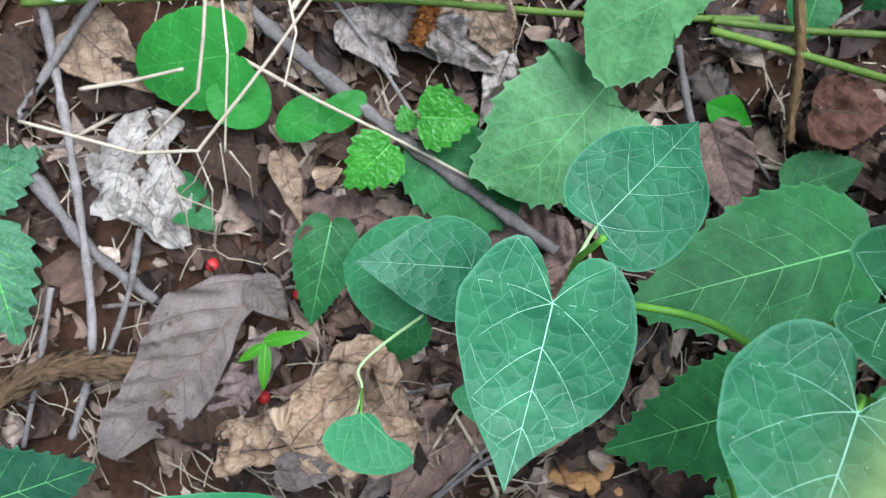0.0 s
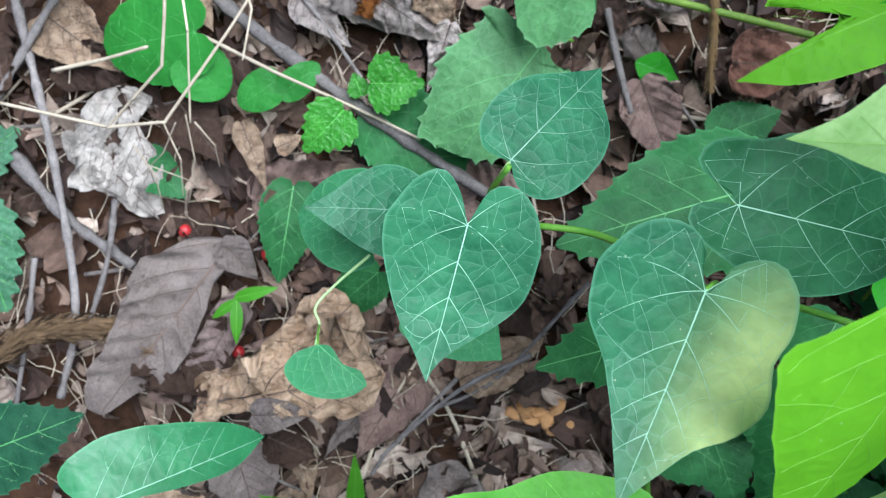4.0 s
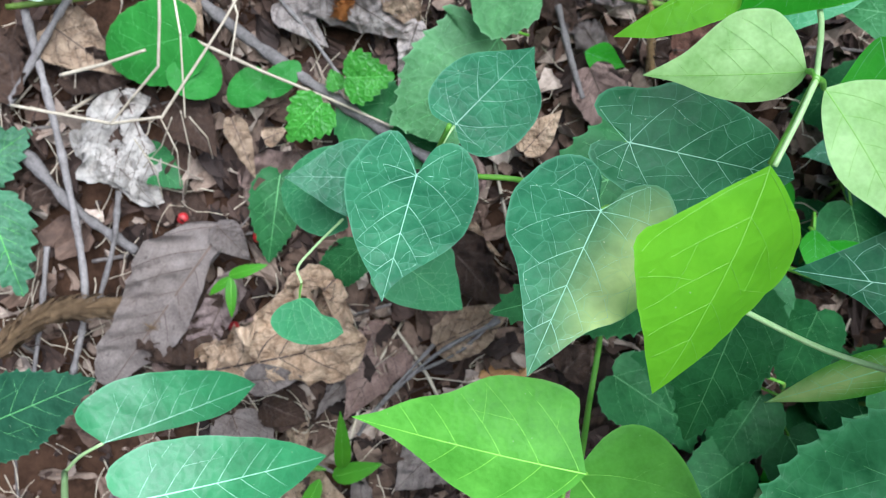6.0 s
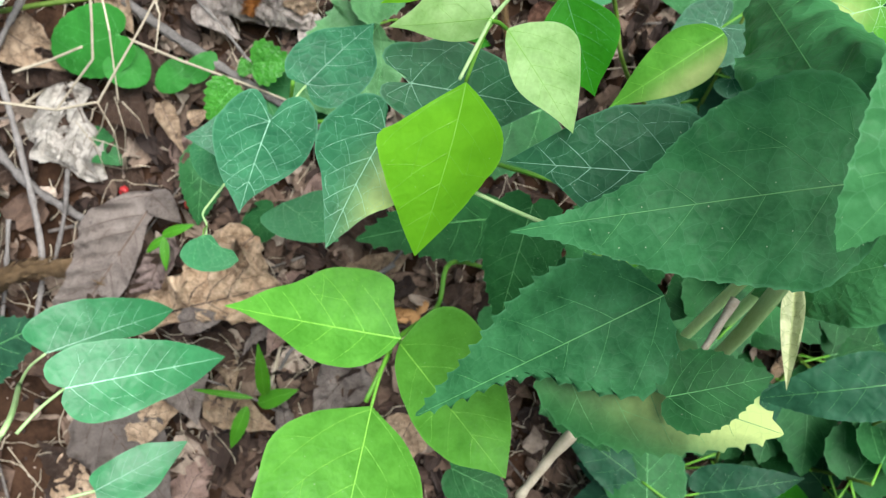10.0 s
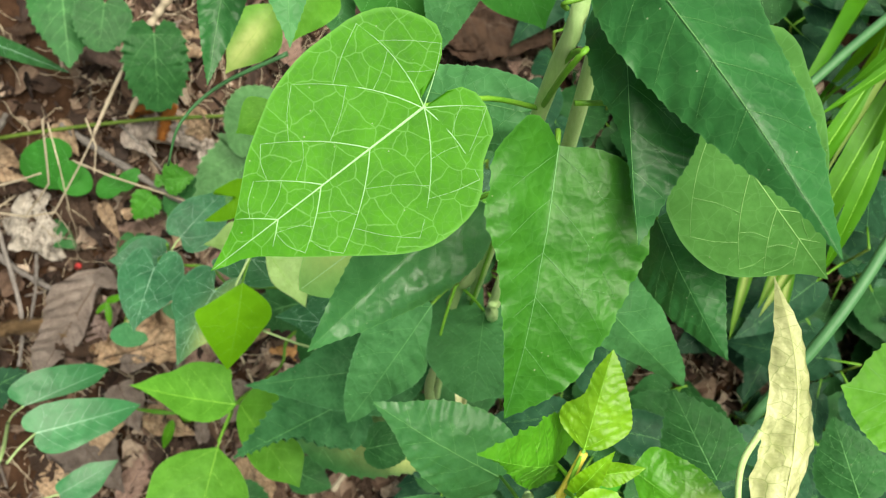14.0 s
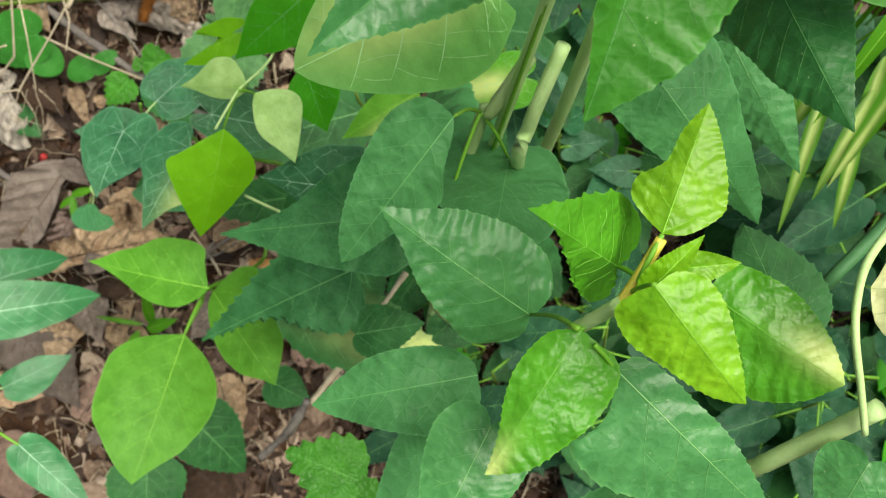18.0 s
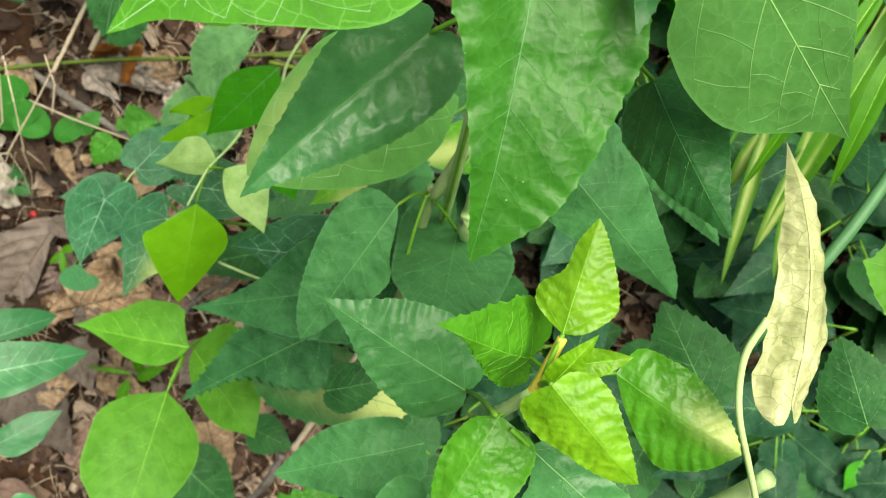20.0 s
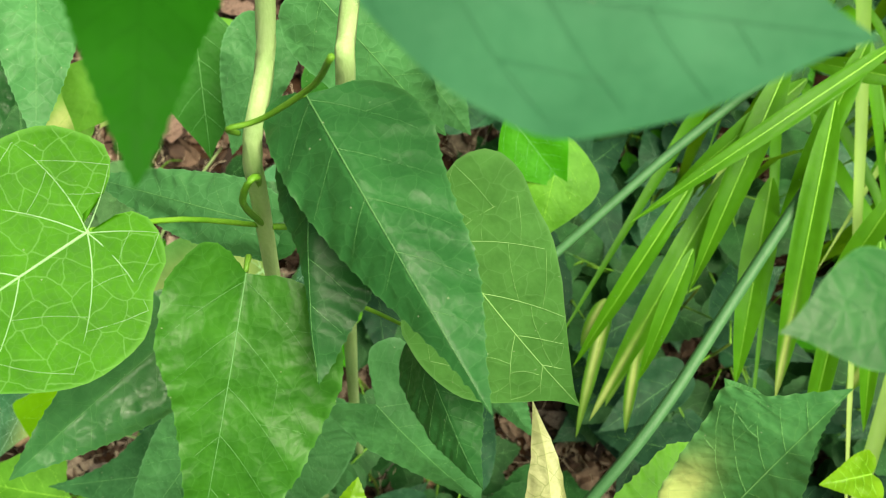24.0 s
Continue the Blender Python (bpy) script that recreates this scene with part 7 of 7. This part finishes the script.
dead_leaf('dbrown', (0.1073, 0.3947, 0.0782), (0.1235, 0.3771, 0.0704), (-0.2399, -0.5744, 0.7826), 0.0246, 'dark brown dead leaf on bare soil', 82)
dead_leaf('dbrown', (-0.1302, 0.2551, -0.0048), (-0.0909, 0.2151, -0.0226), (0.2034, -0.2423, 0.9486), 0.0581, 'brown dead leaf on the litter', 83, crumple=1.2)
dead_leaf('dgrey', (-0.1499, 0.1661, -0.0453), (-0.1029, 0.0982, -0.0761), (0.3108, -0.2049, 0.9281), 0.0634, 'grey-brown veined dead leaf on the litter', 84, crumple=1.2)
dead_leaf('dtan', (0.0187, 0.1140, -0.0667), (0.0285, 0.0564, -0.0941), (0.2223, -0.4036, 0.8875), 0.0442, 'tan dead leaf on the litter', 85, crumple=1.2)
dead_leaf('dbrown', (-0.0195, 0.0507, -0.0995), (0.0261, 0.0102, -0.1164), (0.2113, -0.1616, 0.9640), 0.0543, 'brown dead leaf on the litter', 86, crumple=1.2)
dead_leaf('dtan', (0.0650, 0.1356, -0.0536), (0.0396, 0.1048, -0.0701), (0.0166, -0.4845, 0.8746), 0.0342, 'tan dead leaf on the litter', 87, crumple=1.2)
dead_leaf('dpink', (-0.1810, 0.0838, -0.0924), (-0.1598, 0.0221, -0.1209), (0.4195, -0.2483, 0.8732), 0.0545, 'pinkish dead leaf on the litter', 88, crumple=1.2)
dead_leaf('dgrey', (-0.0937, 0.1935, -0.0336), (-0.0814, 0.1493, -0.0548), (0.3171, -0.3130, 0.8953), 0.0390, 'grey dead leaf on the litter', 89, crumple=1.2)
berry((-0.1153, 0.3020, 0.0116))
berry((-0.0712, 0.2881, 0.0071))
berry((-0.0901, 0.2420, -0.0171))
berry((-0.0994, 0.2394, -0.0190))
husk((0.0575, 0.2054, -0.0334))
husk((0.0705, 0.2059, -0.0323))
husk((0.0803, 0.2068, -0.0314))
husk((0.0626, 0.2079, -0.0318))
husk((0.0625, 0.2063, -0.0326))
husk((0.0848, 0.2001, -0.0345))
husk((0.0744, 0.2020, -0.0341))
husk((0.0790, 0.1964, -0.0367))
husk((0.0661, 0.2021, -0.0345))
husk((0.0761, 0.1985, -0.0358))

# ---- litter and undergrowth that fill the bank ----
rng = random.Random(7)


def slope_face(x, y):
    e = 0.01
    return Vector((ground_z(x - e, y) - ground_z(x + e, y), ground_z(x, y - e) - ground_z(x, y + e), 2 * e)).normalized()


def scatter_dead_leaves(count, x0, x1, y0, y1):
    """A stock of dry leaves, laid at random turns on the slope."""
    stock = []
    names = ["dgrey", "dbrown", "dtan", "dbrown", "dpink", "dbrown", "dpink", "dbrown"]
    labels = {"dgrey": "greyish dead leaf in the litter", "dtan": "tan dead leaf in the litter", "dpink": "pinkish dead leaf in the litter", "dbrown": "brown dead leaf in the litter"}
    for i in range(16):
        mat = names[i % len(names)]
        L = rng.uniform(0.03, 0.07)
        stock.append((dead_leaf(mat, (0, 0, -3), (L, 0, -3), (0, 0, 1), L * rng.uniform(0.4, 0.75), labels[mat], 200 + i, rng.uniform(0.8, 1.7)), L))
    for i in range(count):
        x, y = rng.uniform(x0, x1), rng.uniform(y0, y1)
        # darker leaves left, paler ones mid-bank: shade and sun put into the colours
        pick = i % 16
        if i >= 16 and x < -0.1:
            pick |= 1
        elif i >= 16 and x < 0.12:
            pick &= 14
        ob, L = stock[pick]
        up = (slope_face(x, y) + Vector((rng.gauss(0, 0.3), rng.gauss(0, 0.3), 0))).normalized()
        a = rng.uniform(0, 2 * math.pi)
        m, _ = axes((0, 0, 0), (math.cos(a), math.sin(a), 0.0), up)
        z = ground_z(x, y) + ground_bump(x, y) + rng.uniform(0.004, 0.022)
        place = Matrix.Translation((x, y, z)) @ m.to_3x3().to_4x4() @ Matrix.Translation((-L / 2, 0, 0))
        if i < 16:
            ob.matrix_basis = place
        else:
            copy_thing(ob, place)


scatter_dead_leaves(330, -0.42, 0.75, -0.15, 0.95)


def scatter_twigs(count):
    for i in range(count):
        x, y, a = rng.uniform(-0.35, 0.6), rng.uniform(-0.1, 0.75), rng.uniform(0, math.pi)
        L = rng.uniform(0.03, 0.12)
        pts = []
        for k in (-0.5, 0.0, 0.5):
            px, py = x + math.cos(a) * L * k + rng.gauss(0, 0.004), y + math.sin(a) * L * k + rng.gauss(0, 0.004)
            pts.append((px, py, ground_z(px, py) + ground_bump(px, py) + rng.uniform(0.008, 0.02)))
        r = rng.uniform(0.0005, 0.0016)
        tagged(new("twig", tube(pts, r, r * 0.6, MAT[rng.choice(["twig", "twig", "twig", "straw"])], 6, 0.25)), "thin dry twig in the leaf litter", "twig", "sticks on the litter")


scatter_twigs(150)


def leaf_scraps(count):
    """Broken curled pieces of dead leaf, too many to pick apart, joined."""
    verts, faces = [], []
    for _ in range(count):
        x, y = rng.uniform(-0.42, 0.6), rng.uniform(-0.12, 0.85)
        if x < -0.1 and rng.random() < 0.65:
            continue
        s = rng.uniform(0.004, 0.019)
        up = (slope_face(x, y) + Vector((rng.gauss(0, 0.6), rng.gauss(0, 0.6), 0))).normalized()
        a = up.cross(Vector((rng.gauss(0, 1), rng.gauss(0, 1), 0.1))).normalized()
        b = up.cross(a)
        c = Vector((x, y, ground_z(x, y) + ground_bump(x, y) + rng.uniform(0.003, 0.016)))
        curl, twist, ph = rng.uniform(-1.2, 1.2), rng.uniform(-0.8, 0.8), rng.uniform(0, 50)
        asp = rng.uniform(0.12, 0.7)
        k = len(verts)
        for j in range(5):
            for i in range(5):
                u, w = (i - 2) / 2, (j - 2) / 2
                rr = 1 + 0.35 * noise.noise(Vector((u * 1.3 + ph, w * 1.3, ph)))
                round_off = 1 - 0.25 * u * u * w * w
                h = curl * u * u * 0.5 + twist * u * w + 0.45 * noise.noise(Vector((u * 2.1, w * 2.1, ph)))
                verts.append(c + (a * u * rr * round_off + b * w * asp * rr * round_off + up * h) * s)
        faces += [(k + j * 5 + i, k + j * 5 + i + 1, k + j * 5 + i + 6, k + j * 5 + i + 5) for j in range(4) for i in range(4)]
    tagged(new("leaf_scraps", linked("leaf_scraps", verts, faces, MAT["crumb"], smooth=False)), "broken curled scraps of dead leaf", "leaf scraps", kind="stuff")


def rootlets(count):
    """Fine tangled fibres on the litter, joined."""
    verts, faces = [], []
    for _ in range(count):
        x, y, a = rng.uniform(-0.4, 0.5), rng.uniform(-0.1, 0.8), rng.uniform(0, 6.28)
        z = ground_z(x, y) + ground_bump(x, y) + rng.uniform(0.006, 0.022)
        p, r = Vector((x, y, z)), rng.uniform(0.0002, 0.00042)
        k = len(verts)
        n = rng.randrange(5, 9)
        for i in range(n):
            d = Vector((math.cos(a), math.sin(a), 0.5 * math.sin(a) + rng.gauss(0, 0.15))).normalized()
            side, up = Vector((-d.y, d.x, 0)).normalized(), Vector((0, 0, 1))
            verts += [p + side * r, p - side * r * 0.6 + up * r, p - side * r * 0.6 - up * r]
            p = p + d * rng.uniform(0.004, 0.009)
            a += rng.gauss(0, 0.35)
        for i in range(n - 1):
            for s in range(3):
                faces.append((k + i * 3 + s, k + i * 3 + (s + 1) % 3, k + i * 3 + 3 + (s + 1) % 3, k + i * 3 + 3 + s))
    tagged(new("rootlets", linked("rootlets", verts, faces, MAT["straw"])), "fine dry rootlets tangled over the litter", "rootlets", kind="stuff")


def crumbs(count):
    """Crumbled leaf bits and soil grains, joined."""
    verts, faces = [], []
    for _ in range(count):
        x, y = rng.uniform(-0.42, 0.7), rng.uniform(-0.15, 0.9)
        if x < -0.08 and rng.random() < 0.55:
            continue
        s = rng.uniform(0.0012, 0.0055)
        up = (slope_face(x, y) + Vector((rng.gauss(0, 0.5), rng.gauss(0, 0.5), 0))).normalized()
        a = up.cross(Vector((rng.gauss(0, 1), rng.gauss(0, 1), 0.1))).normalized()
        b = up.cross(a)
        c = Vector((x, y, ground_z(x, y) + ground_bump(x, y) + rng.uniform(0.001, 0.008)))
        k = len(verts)
        for w in range(5):
            t = w * 1.2566
            verts.append(c + (a * math.cos(t) * rng.uniform(0.5, 1.2) + b * math.sin(t) * rng.uniform(0.3, 0.8)) * s)
        verts.append(c + up * s * rng.uniform(0.1, 0.5))
        faces += [(k + w, k + (w + 1) % 5, k + 5) for w in range(5)]
    me = linked("leaf_crumbs", verts, faces, MAT["crumb"], smooth=False)
    tagged(new("leaf_crumbs", me), "crumbled bits of dead leaf and soil", "leaf crumbs", kind="stuff")


def island_material():
    m, nodes, links, bsdf = material("crumbled_litter")
    geo = nodes.new("ShaderNodeNewGeometry")
    r = ramp(nodes, [(0.0, (0.018, 0.010, 0.007)), (0.35, (0.058, 0.033, 0.022)), (0.65, (0.13, 0.084, 0.058)), (0.88, (0.26, 0.20, 0.155)), (1.0, (0.47, 0.40, 0.34))])
    links.new(geo.outputs["Random Per Island"], r.inputs[0])
    tc = nodes.new("ShaderNodeTexCoord").outputs["Object"]
    n1 = noise_tex(nodes, links, tc, 220.0, 5, 0.7)
    shade = ramp(nodes, [(0.3, (0.55, 0.5, 0.45)), (0.7, (1.2, 1.15, 1.1))])
    links.new(n1, shade.inputs[0])
    links.new(mixed(nodes, links, 1.0, r.outputs[0], shade.outputs[0], "MULTIPLY"), bsdf.inputs["Base Color"])
    bsdf.inputs["Roughness"].default_value = 0.85
    return m


MAT["crumb"] = island_material()
leaf_scraps(11000)
rootlets(2600)
crumbs(17000)


def undergrowth(count):
    """Small herbs between the larger plants: a stem with a few leaves each."""
    labels = {"serr": "small ground herb with dull green toothed leaves", "leafletd": "small seedling with smooth green leaves", "mint": "small seedling with wrinkled bright leaves", "heart": "creeping plant with dark heart-shaped leaves", "tserr": "leafy herb with dark pointed toothed leaves"}
    stock = {}
    for kind in labels:
        for v in range(3):
            L = {"serr": 0.05, "leafletd": 0.035, "mint": 0.03, "heart": 0.04, "tserr": 0.065}[kind] * (0.8 + 0.2 * v)
            # tserr herbs take the dark material: shade of the gaps put into their colour
            stock[kind, v] = (*leaf_meshes(kind, L, L * {"tserr": 0.5, "leafletd": 0.6}.get(kind, 0.8), MAT[{"tserr": "sdark"}.get(kind, kind)], 300 + v, detail=0.7), L)
    done = 0
    while done < count:
        x, y = rng.uniform(0.10, 0.85), rng.uniform(-0.30, 0.62)
        if x < 0.16 + 0.35 * max(0.0, y - 0.02) and y > -0.02 or x < 0.2 and rng.random() < 0.5:
            continue
        done += 1
        kind = rng.choice(["serr", "serr", "leafletd", "serr", "heart", "tserr", "tserr", "serr"])
        g = ground_z(x, y) + ground_bump(x, y)
        h = rng.uniform(0.03, 0.16) * (1.7 if kind == "tserr" else 1.0)
        top = Vector((x + rng.gauss(0, 0.015), y - 0.1 * h + rng.gauss(0, 0.015), g + h))
        plant = thing("ground_herb", labels[kind], "plant", (x, y, g), "undergrowth herbs")
        back = Matrix.Translation((-x, -y, -g))
        part("stem", tube([Vector((0, 0, -0.005)), (top - Vector((x, y, g))) * 0.5 + Vector((0.004, 0, 0)), top - Vector((x, y, g))], 0.0014, 0.001, MAT["stemd"], 5, n=5), plant)
        for i in range(rng.choice([3, 4, 5])):
            me, ve, L = stock[kind, rng.randrange(3)]
            a = rng.uniform(0, 2 * math.pi)
            low_at = Vector((x, y, g)).lerp(top, 1 - 0.18 * i)
            out = Vector((math.cos(a), math.sin(a) - 0.35, rng.uniform(-0.5, 0.15))).normalized()
            b = low_at + out * L * 0.35
            m, _ = axes(b, b + out, Vector((0, -0.35, 1)))
            ob = part("leaf", me, plant)
            ob.matrix_basis = back @ m
            part("venation", ve, ob)
            inv = m.inverted()
            part("petiole", tube([inv @ low_at, inv @ b], 0.0009, 0.0007, MAT["stem"], 5, n=3, name="petiole"), ob)


undergrowth(300)


def grass_tuft(x, y, count, spread, height, lean, label):
    """Broad blades that rise from one root and arch over."""
    g = ground_z(x, y)
    tuft = thing("broad_grass", label, "grass", (x, y, g), "broad grass tufts")
    back = Matrix.Translation((-x, -y, -g))
    for i in range(count):
        a = rng.uniform(0, 2 * math.pi)
        L = height * rng.uniform(0.7, 1.1)
        out = Vector((math.cos(a) * spread + lean[0], math.sin(a) * spread + lean[1], 0)) * L * rng.uniform(0.5, 1.2)
        foot = Vector((x + rng.gauss(0, 0.02), y + rng.gauss(0, 0.02), g))
        top = foot + Vector((out.x * 0.5, out.y * 0.5, L))
        end = foot + Vector((out.x * 1.7, out.y * 1.7, L * rng.uniform(0.55, 0.95)))
        wide = rng.uniform(0.009, 0.016)
        mid = [foot, foot.lerp(top, 0.6) - out * 0.08, top, end]
        line = spline(mid, 16)
        verts, faces, uvs = [], [], []
        for k, p in enumerate(line):
            d = (line[min(k + 1, 16)] - line[max(k - 1, 0)]).normalized()
            s = d.cross(Vector((0, 0, 1))).normalized()
            n = s.cross(d)
            t = k / 16
            w = wide / 2 * min(1.0, 0.15 + 1.6 * t) * min(1.0, 2.4 * (1 - t) + 0.02)
            verts += [p - s * w + n * w * 0.35, p, p + s * w + n * w * 0.35]
            uvs += [(t * L * 100, -w * 100), (t * L * 100, 0), (t * L * 100, w * 100)]
        for k in range(16):
            for q in (0, 1):
                b = k * 3 + q
                faces.append((b, b + 1, b + 4, b + 3))
        me = linked("blade", verts, faces, MAT["grass"])
        layer = me.uv_layers.new(name="UVMap")
        idx = np.empty(len(me.loops), dtype=np.int32)
        me.loops.foreach_get("vertex_index", idx)
        layer.data.foreach_set("uv", np.array(uvs, dtype=np.float32)[idx].ravel())
        if rng.random() < 0.15:
            at = me.attributes.new("yellow", "FLOAT", "POINT")
            at.data.foreach_set("value", np.array([max(0.0, (k / 16 - 0.6) * 1.5) for k in range(17) for _ in range(3)], dtype=np.float32))
        part("blade", me, tuft).matrix_basis = back


for gx, gy, n in ((0.57, 0.31, 8), (0.67, 0.25, 9), (0.70, 0.36, 8), (0.60, 0.42, 7)):
    grass_tuft(gx, gy, n, 0.3, 0.36, (-0.1, -0.55), "tuft of broad arching bright green grass blades")
